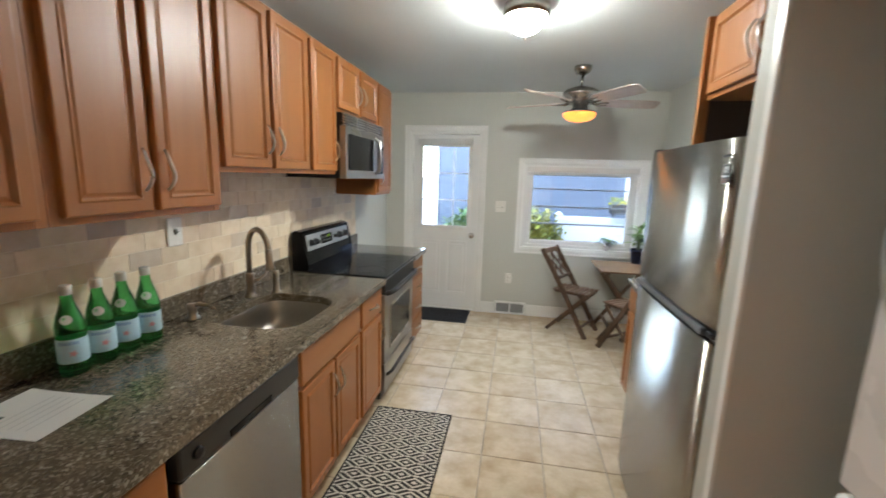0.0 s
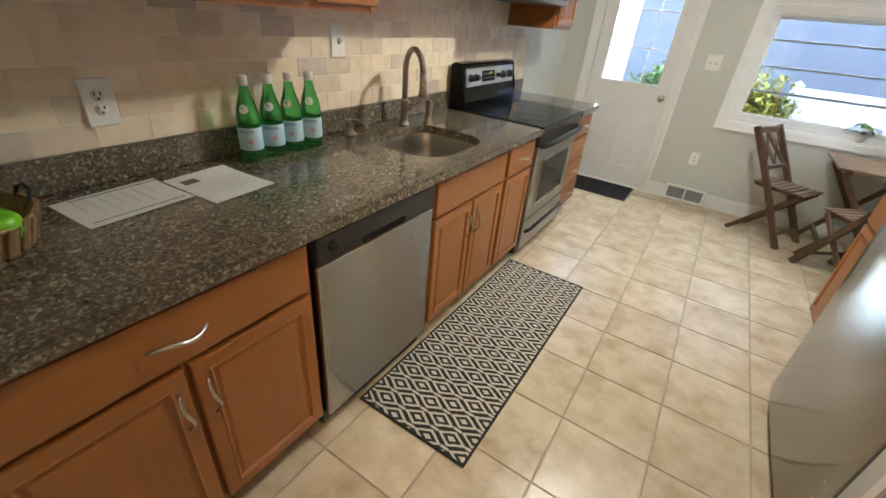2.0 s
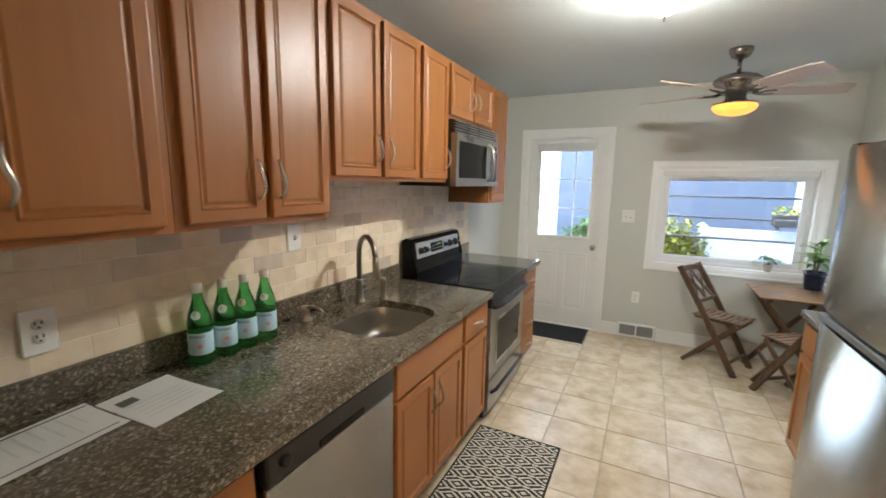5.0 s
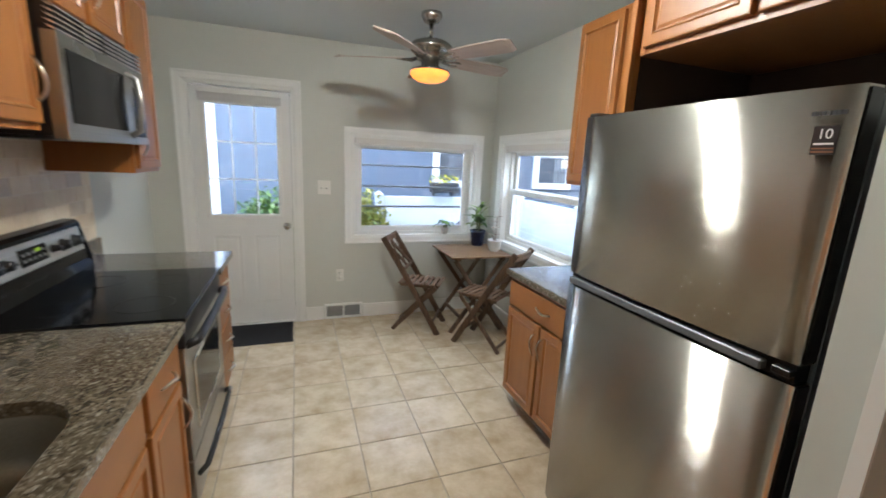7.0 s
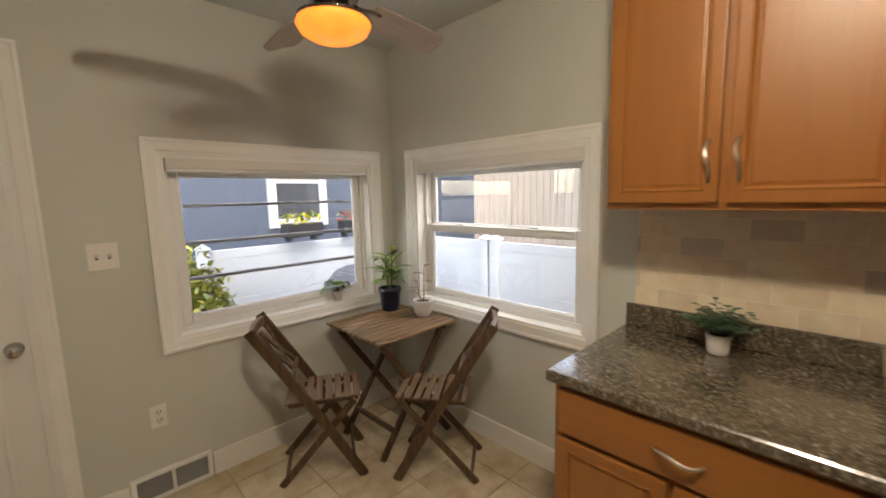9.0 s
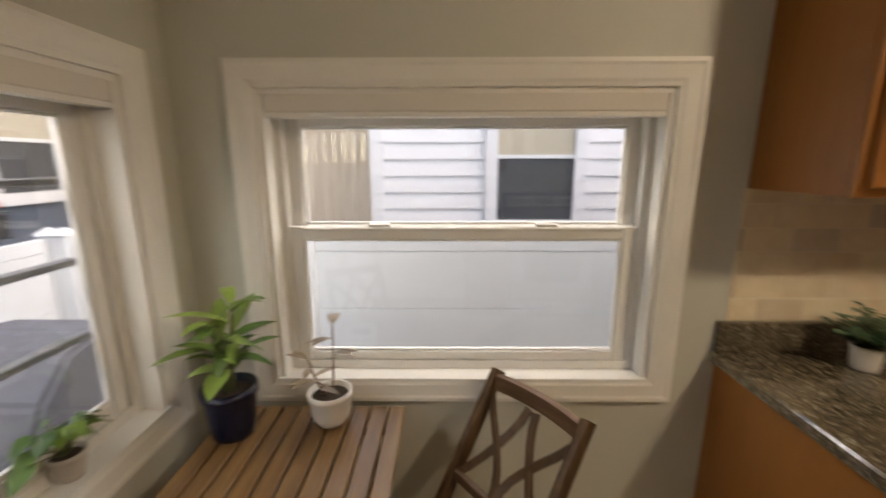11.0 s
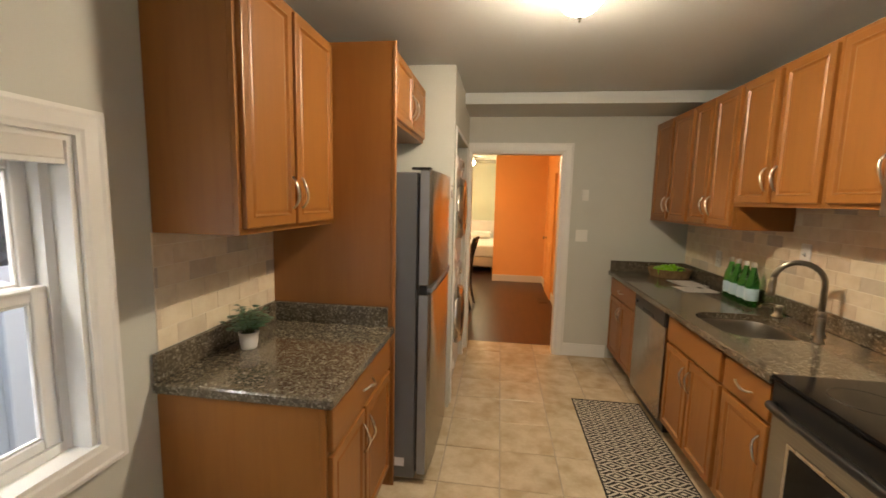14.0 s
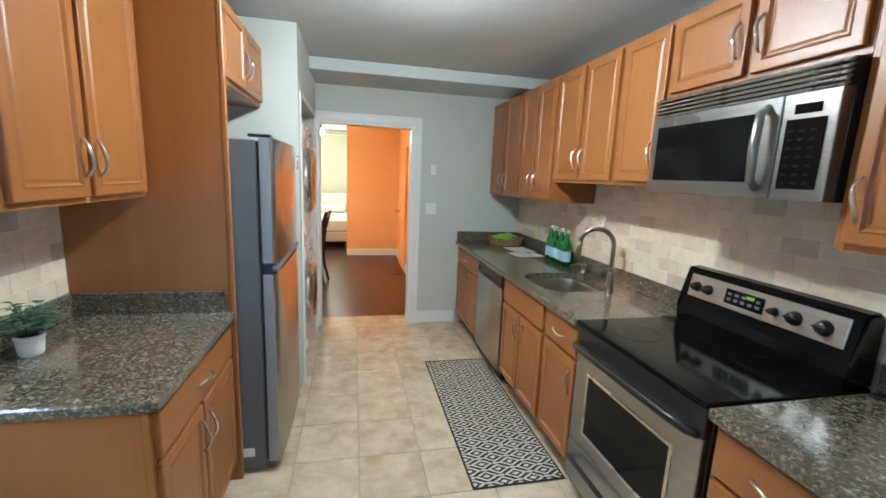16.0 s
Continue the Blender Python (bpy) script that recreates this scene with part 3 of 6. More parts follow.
M_DISPLAY = glowing("green_display", (0.55, 0.9, 0.05), 0.35, (0.05, 0.08, 0.02))
M_PLATE = brushed("control_plate_steel", (0.58, 0.57, 0.54), 0.36, 1)
M_PRINT = plain("pale_print", (0.16, 0.16, 0.155), 0.5, vary=0.02, bmp=0.0)
M_BURNER = plain("burner_ring_print", (0.022, 0.022, 0.023), 0.12, vary=0.1, bmp=0.0)


def cooker():
    y0, w = 2.527, 0.775
    r = thing("range", pose(0.0, y0, 0), "stainless and black electric range with a glass cooktop", "range")
    part("body", boxes((0.03, 0.004, 0.03, 0.67, w - 0.004, 0.90), bevel=0.003), M_BLACK, r)
    bm = bmesh.new()
    box(bm, 0.03, 0.0, 0.902, 0.715, w, 0.922, 0.006, 2)
    top = part("cooktop", bm, M_BLACKGLASS, r, "black glass cooktop")
    for bx, by, br in ((0.24, 0.20, 0.085), (0.24, 0.57, 0.105), (0.53, 0.20, 0.105), (0.53, 0.57, 0.085)):
        part("burner_ring", lathe(bmesh.new(), [(br - 0.004, 0.9222), (br - 0.004, 0.9226), (br, 0.9226), (br, 0.9222)], 40, bx, by), M_BURNER, top)
    # backguard, leaning back
    bm = bmesh.new()
    prof = [(0.03, 0.923), (0.150, 0.923), (0.155, 0.965), (0.140, 1.005), (0.114, 1.178), (0.10, 1.192), (0.055, 1.196), (0.03, 1.18)]
    a = [bm.verts.new((x, 0.0, z)) for x, z in prof]
    b = [bm.verts.new((x, w, z)) for x, z in prof]
    for k in range(len(prof)):
        bm.faces.new((a[k], a[(k + 1) % len(prof)], b[(k + 1) % len(prof)], b[k]))
    bm.faces.new(a)
    bm.faces.new(b)
    bmesh.ops.bevel(bm, geom=[e for e in bm.edges if abs(e.verts[0].co.y - e.verts[1].co.y) < 1e-4], offset=0.01, segments=2, affect='EDGES')
    bg = part("backguard", bm, M_BLACKGLASS, r, "black glossy backguard")
    lean = math.degrees(math.atan2(0.026, 0.173))
    face = pose(0.1245, w / 2, 1.108, 0, 90 - lean, 0)
    pl = part("control_plate", boxes((-0.056, -0.345, -0.004, 0.056, 0.345, 0.005), bevel=0.003), M_PLATE, bg, "brushed steel control plate")
    pl.matrix_basis = face
    for ky, kr in ((-0.295, 0.02), (-0.23, 0.02), (0.09, 0.014), (0.17, 0.023), (0.275, 0.024)):
        k = knob("knob", bg, face @ pose(0.003, ky, 0.005), kr)
    pd = part("display_panel", boxes((-0.034, -0.14, 0.004, 0.034, 0.045, 0.008), bevel=0.002), M_BLACKGLASS, bg, "black oven clock panel")
    pd.matrix_basis = face
    pg = part("clock_display", boxes((-0.024, -0.035, 0.0075, -0.010, 0.0, 0.0095)), M_DISPLAY, bg, "green lit clock digits")
    pg.matrix_basis = face
    bm = bmesh.new()
    for i in range(5):
        for j in range(2):
            yy = -0.125 + i * 0.034
            if not (-0.05 < yy < 0.01 and j == 0):
                box(bm, -0.018 + j * 0.024, yy, 0.008, -0.006 + j * 0.024, yy + 0.018, 0.009)
    pb = part("button_print", bm, M_PRINT, bg)
    pb.matrix_basis = face
    # oven door, handle, drawer
    bm = bmesh.new()
    box(bm, 0.672, 0.008, 0.30, 0.70, w - 0.008, 0.79, 0.005, 2)
    d = part("oven_door", bm, M_STEELH, r, "stainless oven door")
    part("oven_window", boxes((0.699, 0.13, 0.39, 0.705, w - 0.13, 0.68), bevel=0.002), M_BLACKGLASS, d, "dark oven window")
    bm = bmesh.new()
    for s in ((0.115, 0.13, 0.375, 0.695), (w - 0.13, w - 0.115, 0.375, 0.695)):
        box(bm, 0.699, s[0], s[2], 0.707, s[1], s[3], 0.002)
    for s in ((0.375, 0.39), (0.68, 0.695)):
        box(bm, 0.699, 0.13, s[0], 0.707, w - 0.13, s[1], 0.002)
    part("window_rim", bm, M_NICKEL, d)
    bm = bmesh.new()
    box(bm, 0.672, 0.004, 0.795, 0.705, w - 0.004, 0.898, 0.006, 2)
    part("front_rail", bm, M_BLACK, r, "black rail under the cooktop")
    bm = bmesh.new()
    pts = [(0.70, 0.03, 0.80), (0.735, 0.045, 0.81), (0.745, 0.12, 0.812), (0.748, w / 2, 0.812), (0.745, w - 0.12, 0.812), (0.735, w - 0.045, 0.81), (0.70, w - 0.03, 0.80)]
    tube(bm, pts, 0.018, 10)
    part("oven_handle", bm, M_BLACK, d, "black bowed oven handle")
    bm = bmesh.new()
    box(bm, 0.672, 0.008, 0.075, 0.70, w - 0.008, 0.292, 0.005, 2)
    dr = part("storage_drawer", bm, M_STEELH, r, "stainless drawer under the oven")
    bm = bmesh.new()
    pts = [(0.70, 0.05, 0.20), (0.732, 0.07, 0.225), (0.742, 0.16, 0.24), (0.745, w / 2, 0.243), (0.742, w - 0.16, 0.24), (0.732, w - 0.07, 0.225), (0.70, w - 0.05, 0.20)]
    tube(bm, pts, 0.012, 10)
    part("drawer_handle", bm, M_BLACK, dr, "black bowed drawer handle")
    return r


def microwave():
    y0, w, z0, z1 = 2.542, 0.768, 1.56, 1.978
    X = 0.43
    h = z1 - z0
    m = thing("microwave", pose(0.003, y0, z0), "stainless over-range microwave with black glass window", "microwave")
    part("body", boxes((0.0, 0.0, 0.012, X - 0.045, w, h), bevel=0.002), M_BLACK, m)
    part("underside", boxes((0.0, 0.0, 0.0, X - 0.05, w, 0.0115)), M_BLACK, m)
    bm = bmesh.new()
    box(bm, X - 0.044, 0.0, 0.0, X, 0.60, h - 0.085, 0.004, 2)
    d = part("door", bm, M_STEELH, m, "brushed steel microwave door")
    part("window", boxes((X - 0.002, 0.04, 0.055, X + 0.004, 0.515, h - 0.13), bevel=0.002), M_BLACKGLASS, d, "black glass window")
    bm = bmesh.new()
    tube(bm, [(X, 0.55, 0.035), (X + 0.035, 0.557, 0.06), (X + 0.045, 0.56, 0.17), (X + 0.035, 0.557, h - 0.14), (X, 0.55, h - 0.115)], [0.013, 0.014, 0.015, 0.014, 0.013], 10)
    part("handle", bm, M_STEELH, d, "bowed steel handle")
    bm = bmesh.new()
    box(bm, X - 0.044, 0.604, 0.0, X, w, h - 0.085, 0.004, 2)
    p = part("control_panel", bm, M_STEELH, m, "brushed steel control panel")
    part("keypad", boxes((X - 0.001, 0.622, 0.035, X + 0.003, 0.742, h - 0.165), bevel=0.001), M_BLACKGLASS, p, "black keypad")
    part("clock_display", boxes((X - 0.001, 0.642, h - 0.15, X + 0.003, 0.722, h - 0.12), bevel=0.001), M_BLACKGLASS, p, "dark clock display")
    bm = bmesh.new()
    for i in range(3):
        for j in range(7):
            box(bm, X + 0.003, 0.633 + i * 0.034, 0.05 + j * 0.027, X + 0.0036, 0.651 + i * 0.034, 0.058 + j * 0.027)
    part("key_print", bm, plain("dim_print", (0.016, 0.016, 0.017), 0.12, bmp=0.0), p)
    g = part("vent_frame", boxes((X - 0.05, 0.0, h - 0.083, X - 0.018, w, h - 0.001), bevel=0.002), M_BLACK, m, "black vent strip")
    for i in range(5):
        s = boxes((-0.012, 0.0, -0.0035, 0.018, w, 0.0035), bevel=0.0015)
        o = part("vent_slat", s, M_NICKEL, m)
        o.matrix_basis = pose(X - 0.018, 0, h - 0.075 + i * 0.0165, 0, 20, 0)
    return m


M_SEAL = plain("door_gasket", (0.03, 0.03, 0.032), 0.6, bmp=0.0)
M_STICKER = plain("dark_sticker", (0.02, 0.015, 0.016), 0.35, vary=0.05, bmp=0.0)
M_STICKERLINE = plain("sticker_brown_bar", (0.22, 0.10, 0.05), 0.4, vary=0.05, bmp=0.0)
M_WHITEPRINT = plain("white_print", (0.8, 0.8, 0.8), 0.5, vary=0.02, bmp=0.0)


def lettering(name, body, size, mat, parent, m):
    cu = bpy.data.curves.new(name, 'FONT')
    cu.body, cu.size, cu.extrude = body, size, 0.0004
    cu.align_x, cu.align_y = 'CENTER', 'CENTER'
    ob = new(name, cu)
    dg = bpy.context.evaluated_depsgraph_get()
    me = bpy.data.meshes.new_from_object(ob.evaluated_get(dg))
    bpy.data.objects.remove(ob)
    me.materials.clear()
    me.materials.append(mat)
    t = new(name, me)
    t.parent, t.matrix_basis = parent, m
    return t


M_DOOREDGE = plain("grey_door_edge", (0.27, 0.28, 0.30), 0.35, 0.3, bmp=0.0)


def refrigerator():
    y0, y1, xf, h = 1.358, 2.192, 2.158, 1.735
    f = thing("refrigerator", pose(0, 0, 0), "stainless top-freezer refrigerator with grey sides", "refrigerator")
    part("body", boxes((xf + 0.085, y0 + 0.003, 0.03, 2.96, y1 - 0.003, h - 0.012), bevel=0.005), M_FRIDGESIDE, f, "dark grey cabinet body")
    part("gasket", boxes((xf + 0.072, y0 + 0.012, 0.07, xf + 0.0845, y1 - 0.012, h - 0.02)), M_SEAL, f)

    def door(name, z0, z1, label):
        bm = bmesh.new()
        n = 14
        prof = []
        for k in range(n + 1):
            s = k / n
            y = y0 + s * (y1 - y0)
            prof.append((xf + 0.018 * (2 * s - 1) ** 4 + 0.002 * (2 * s - 1) ** 2, y))
        prof += [(xf + 0.071, y1), (xf + 0.071, y0)]
        lo = [bm.verts.new((x, y, z0)) for x, y in prof]
        hi = [bm.verts.new((x, y, z1)) for x, y in prof]
        for k in range(len(prof)):
            q = bm.faces.new((lo[k], lo[(k + 1) % len(prof)], hi[(k + 1) % len(prof)], hi[k]))
            q.smooth = k < n
        bm.faces.new(lo)
        bm.faces.new(hi)
        return part(name, bm, M_STEEL, f, label)
    low = door("fridge_door", 0.06, 1.085, "brushed stainless lower door")
    top = door("freezer_door", 1.135, h, "brushed stainless freezer door")
    part("grip_channel", boxes((xf + 0.03, y0 + 0.01, 1.086, xf + 0.07, y1 - 0.01, 1.134)), M_BLACK, f, "dark grip channel between the doors")
    part("grip_lip", boxes((xf + 0.003, y0 + 0.07, 1.092, xf + 0.032, y1 - 0.02, 1.118), bevel=0.004), M_FRIDGESIDE, f)
    for z0, z1 in ((0.065, 1.08), (1.14, h - 0.006)):
        part("door_edge", boxes((xf + 0.028, y0 - 0.003, z0, xf + 0.070, y0 - 0.0005, z1)), M_BLACK, f, "black door edge")
    for z0, z1 in ((0.065, 1.08), (1.14, h - 0.006)):
        part("door_edge", boxes((xf + 0.024, y1 + 0.0005, z0, xf + 0.070, y1 + 0.003, z1)), M_DOOREDGE, f, "pale grey door edge")
    part("hinge", boxes((xf + 0.02, y1 - 0.06, h + 0.001, xf + 0.12, y1 - 0.01, h + 0.014), bevel=0.003), M_BLACK, f)
    part("hinge", boxes((xf + 0.01, y0 + 0.01, 1.10, xf + 0.075, y0 + 0.05, 1.118), bevel=0.002), M_BLACK, f)
    for yy in (y0 + 0.08, y1 - 0.08):
        part("foot", boxes((xf + 0.10, yy - 0.02, 0.0, xf + 0.14, yy + 0.02, 0.03), bevel=0.003), M_BLACK, f)
    st = part("sticker", boxes((xf - 0.0012, 1.378, 1.597, xf + 0.003, 1.422, 1.655)), M_STICKER, top, "dark warranty sticker")
    st2 = part("sticker_bar", boxes((xf - 0.0018, 1.380, 1.601, xf - 0.0008, 1.420, 1.605), (xf - 0.0018, 1.380, 1.608, xf - 0.0008, 1.420, 1.611)), M_STICKERLINE, top)
    lettering("sticker_number", "10", 0.028, M_WHITEPRINT, top, pose(xf - 0.0016, 1.400, 1.638, 90, 0, -90))
    part("sticker_line", boxes((xf - 0.0018, 1.382, 1.617, xf - 0.0008, 1.418, 1.621)), M_WHITEPRINT, top)
    bm = bmesh.new()
    for i in range(7):
        box(bm, xf - 0.001, 1.372 + i * 0.009, 1.676, xf + 0.003, 1.379 + i * 0.009, 1.685)
    part("maker_mark", bm, M_SEAL, top)
    part("energy_label", boxes((2.30, y1 - 0.0035, 0.10, 2.37, y1 - 0.0015, 0.15)), M_WHITEPRINT, f, "small white rating label")
    return f


dishwasher()
cooker()
microwave()
refrigerator()


# ---- lamps ----
M_DOME = glowing("lit_frosted_dome", (1.0, 0.955, 0.83), 315.0)
M_AMBER = glowing("lit_amber_bowl", (1.0, 0.30, 0.04), 1.7, (0.8, 0.35, 0.08))
M_FANMETAL = brushed("fan_nickel", (0.33, 0.31, 0.28), 0.24, 2, 60.0)
M_BLADE = wood("fan_blade_veneer", (0.36, 0.28, 0.22), (0.46, 0.37, 0.30), (0.55, 0.46, 0.38), 0, 0.4, 0.5)

dl = thing("ceiling_light", pose(1.525, 2.41, ZC) @ Matrix.Diagonal((0.74, 0.74, 1.08, 1.0)), "lit frosted glass dome ceiling light with metal rim", "ceiling light")
part("rim", lathe(bmesh.new(), [(0.0, -0.001), (0.155, -0.001), (0.166, -0.012), (0.170, -0.04), (0.164, -0.058), (0.154, -0.068), (0.146, -0.066), (0.141, -0.045), (0.0, -0.04)], 36), M_FANMETAL, dl, "brushed metal rim")
part("dome", lathe(bmesh.new(), [(0.139, -0.05), (0.136, -0.075), (0.118, -0.105), (0.085, -0.13), (0.045, -0.144), (0.0, -0.148)], 36), M_DOME, dl, "glowing white frosted glass")
part("finial", lathe(bmesh.new(), [(0.0, -0.149), (0.011, -0.150), (0.014, -0.157), (0.007, -0.164), (0.009, -0.170), (0.0, -0.178)], 14), M_FANMETAL, dl)

fan = thing("ceiling_fan", pose(2.01, 3.72, ZC), "brushed nickel ceiling fan with five blades and amber light", "ceiling fan")
part("canopy", lathe(bmesh.new(), [(0.0, -0.001), (0.07, -0.001), (0.072, -0.02), (0.055, -0.055), (0.03, -0.07), (0.0, -0.07)], 28), M_FANMETAL, fan)
part("downrod", lathe(bmesh.new(), [(0.0, -0.07), (0.014, -0.07), (0.014, -0.16), (0.0, -0.16)], 14), M_FANMETAL, fan)
part("motor_housing", lathe(bmesh.new(), [(0.0, -0.155), (0.035, -0.157), (0.06, -0.165), (0.12, -0.185), (0.145, -0.205), (0.147, -0.225), (0.13, -0.25), (0.10, -0.262), (0.105, -0.275), (0.085, -0.30), (0.0, -0.30)], 36), M_FANMETAL, fan, "ribbed nickel motor housing")
part("switch_cup", lathe(bmesh.new(), [(0.0, -0.30), (0.06, -0.30), (0.062, -0.33), (0.075, -0.345), (0.10, -0.355), (0.132, -0.362), (0.134, -0.372), (0.0, -0.372)], 30), M_FANMETAL, fan)
part("light_bowl", lathe(bmesh.new(), [(0.13, -0.373), (0.135, -0.385), (0.12, -0.412), (0.085, -0.432), (0.04, -0.442), (0.0, -0.444)], 32), M_AMBER, fan, "glowing amber alabaster bowl")
for k in range(5):
    m5 = pose(0, 0, -0.285, 0, 0, 12 + 72 * k)
    bm = bmesh.new()
    n = 10
    top, bot = [], []
    for i in range(n + 1):
        s = i / n
        w = 0.052 + 0.022 * math.sin(min(1, s * 1.15) * math.pi * 0.62)
        if i == n:
            w *= 0.55
        for sgn in (1, -1):
            top.append(bm.verts.new((0.19 + 0.47 * s, sgn * w, 0.004 - sgn * 0.017)))
            bot.append(bm.verts.new((0.19 + 0.47 * s, sgn * w, -0.003 - sgn * 0.017)))
    for i in range(n):
        a, b, c2, d2 = 2 * i, 2 * i + 1, 2 * i + 3, 2 * i + 2
        bm.faces.new((top[a], top[b], top[c2], top[d2]))
        bm.faces.new((bot[a], bot[b], bot[c2], bot[d2]))
        bm.faces.new((top[a], top[d2], bot[d2], bot[a]))
        bm.faces.new((top[b], top[c2], bot[c2], bot[b]))
    for e in (0, 2 * n):
        bm.faces.new((top[e], top[e + 1], bot[e + 1], bot[e]))
    bl = part("blade", bm, M_BLADE, fan, "pale veneered fan blade")
    bl.matrix_basis = m5
    bm = bmesh.new()
    tube(bm, [(0.09, 0, 0.0), (0.13, 0.02, -0.012), (0.17, 0.03, -0.016), (0.23, 0.025, -0.012)], [0.012, 0.009, 0.008, 0.006], 8)
    tube(bm, [(0.09, 0, 0.0), (0.13, -0.02, -0.012), (0.17, -0.03, -0.006), (0.23, -0.025, -0.001)], [0.012, 0.009, 0.008, 0.006], 8)
    br = part("blade_bracket", bm, M_FANMETAL, fan)
    br.matrix_basis = m5


# ---- trim, doors, windows ----
def casing(name, axis, at, u0, u1, z0, z1, w, out, label, bottom=True, mat=None):
    """Moulded casing round an opening, standing out from the wall; built as one mitred frame."""
    bm = bmesh.new()
    steps = [(0.0, 0.012), (0.012, 0.014), (0.02, 0.019), (w - 0.02, 0.022), (w - 0.012, 0.026), (w, 0.026)]
    loops = []
    for off, th in [(0.0, 0.0)] + steps + [(w, 0.0)]:
        lo = z0 - (off if bottom else 0)
        pts = [(u0 - off, lo), (u0 - off, z1 + off), (u1 + off, z1 + off), (u1 + off, lo)]
        loops.append([bm.verts.new((at + out * th, u, z) if axis == "x" else (u, at + out * th, z)) for u, z in pts])
    for a, b in zip(loops, loops[1:]):
        for k in range(4 if bottom else 3):
            bm.faces.new((a[k], a[(k + 1) % 4], b[(k + 1) % 4], b[k]))
    return setting(name, bm, mat or M_TRIM, label, "trim")


casing("trim_door", "y", YN, DOOR[0], DOOR[1], 0.0, DOOR[3], 0.076, -1, "white painted casing round the back door", False)
casing("trim_window_1", "y", YN, WIN1[0], WIN1[1], WIN1[2] + 0.0235, WIN1[3], 0.076, -1, "white painted casing round the corner window")
casing("trim_window_2", "x", XR, WIN2[0], WIN2[1], WIN2[2] + 0.0235, WIN2[3], 0.076, -1, "white painted casing round the table window")
casing("trim_doorway", "y", 0.0, GATE[0], GATE[1], 0.0, GATE[3], 0.09, 1, "white painted casing round the open doorway", False)
setting("trim_closet", boxes((2.150, CLOSET[0] - 0.03, 0.0, 2.159, CLOSET[0], CLOSET[3] + 0.03), (2.150, CLOSET[1], 0.0, 2.159, CLOSET[1] + 0.03, CLOSET[3] + 0.03), (2.150, CLOSET[0], CLOSET[3], 2.159, CLOSET[1], CLOSET[3] + 0.03)), M_TRIM, "thin white painted casing round the laundry closet", "trim")


def liner(name, axis, a0, a1, u0, u1, z0, z1, th, label, sill=True):
    """Boards that line an opening through a wall between a0 and a1."""
    bm = bmesh.new()
    specs = [(u0, u0 + th, z0, z1), (u1 - th, u1, z0, z1), (u0 + th, u1 - th, z1 - th, z1)]
    if sill:
        specs.append((u0 + th, u1 - th, z0, z0 + th))
    for b0, b1, c0, c1 in specs:
        if axis == "x":
            box(bm, a0, b0, c0, a1, b1, c1)
        else:
            box(bm, b0, a0, c0, b1, a1, c1)
    return setting(name, bm, M_TRIM, label, "trim")


liner("trim_doorway_liner", "y", -T - 0.01, -0.001, GATE[0] - 0.003, GATE[1] + 0.003, 0, GATE[3] + 0.003, 0.018, "white painted jamb of the open doorway", False)
liner("trim_window_liner_1", "y", YN + 0.001, YN + T, WIN1[0] - 0.003, WIN1[1] + 0.003, WIN1[2], WIN1[3] + 0.003, 0.02, "white window reveal and sill boards")
liner("trim_window_liner_2", "x", XR + 0.001, XR + T, WIN2[0] - 0.003, WIN2[1] + 0.003, WIN2[2], WIN2[3] + 0.003, 0.02, "white window reveal and sill boards")
liner("trim_door_liner", "y", YN + 0.001, YN + T, DOOR[0] - 0.003, DOOR[1] + 0.003, 0, DOOR[3] + 0.003, 0.018, "white painted back door jamb", False)


def baseboard(x0, y0, x1, y1, label="white painted baseboard along the wall"):
    bm = bmesh.new()
    box(bm, x0, y0, 0.0, x1, y1, 0.115, 0.002)
    box(bm, x0, y0, 0.115, x1, y1, 0.13)
    bmesh.ops.remove_doubles(bm, verts=bm.verts[:], dist=1e-5)
    return setting("baseboard", bm, M_TRIM, label, "baseboard")


setting("door_sill", boxes((DOOR[0] + 0.016, YN + 0.001, -0.1, DOOR[1] - 0.016, YN + T, 0.0085)), M_TRIM, "white painted sill under the back door", "sill")
baseboard(1.18, YN - 0.016, 1.34, YN - 0.001)
baseboard(1.712, YN - 0.016, XR - 0.018, YN - 0.001)
baseboard(XR - 0.017, 3.03, XR - 0.001, YN - 0.001)
baseboard(0.70, 0.001, 1.12, 0.016)
baseboard(0.951, -3.849, 1.93, -3.83)
baseboard(0.951, -3.82, 0.967, -0.3)

# back door with a glazed upper half
bd = tagged(new("door_1"), "white back door with a nine-light glass panel", "door", kind="structure")
bd.matrix_basis = pose(0.318, YN + 0.035, 0.01)
DW, DH = 0.764, 2.055
gx0, gx1, gz0, gz1 = 0.108, 0.664, 1.0, 1.93
bm = bmesh.new()
for s in ((0, 0, gx0, DH), (gx1, 0, DW, DH), (gx0, 0, gx1, gz0), (gx0, gz1, gx1, DH)):
    box(bm, s[0], 0.0, s[1], s[2], 0.044, s[3])
bmesh.ops.remove_doubles(bm, verts=bm.verts[:], dist=1e-5)
part("door_leaf", bm, M_DOORPAINT, bd)
for px0, px1 in ((0.10, 0.345), (0.42, 0.665)):
    bm = bmesh.new()
    box(bm, px0, -0.005, 0.18, px1, -0.0005, 0.83, 0.004)
    f = min(bm.faces, key=lambda q: q.calc_center_median().y - (1 if q.calc_area() > 0.05 else 0))
    bmesh.ops.inset_region(bm, faces=[f], thickness=0.02, depth=0.0)
    bmesh.ops.inset_region(bm, faces=[f], thickness=0.012, depth=-0.006)
    bmesh.ops.inset_region(bm, faces=[f], thickness=0.03, depth=0.005)
    part("door_panel", bm, M_DOORPAINT, bd, "moulded lower panel")
bm = bmesh.new()
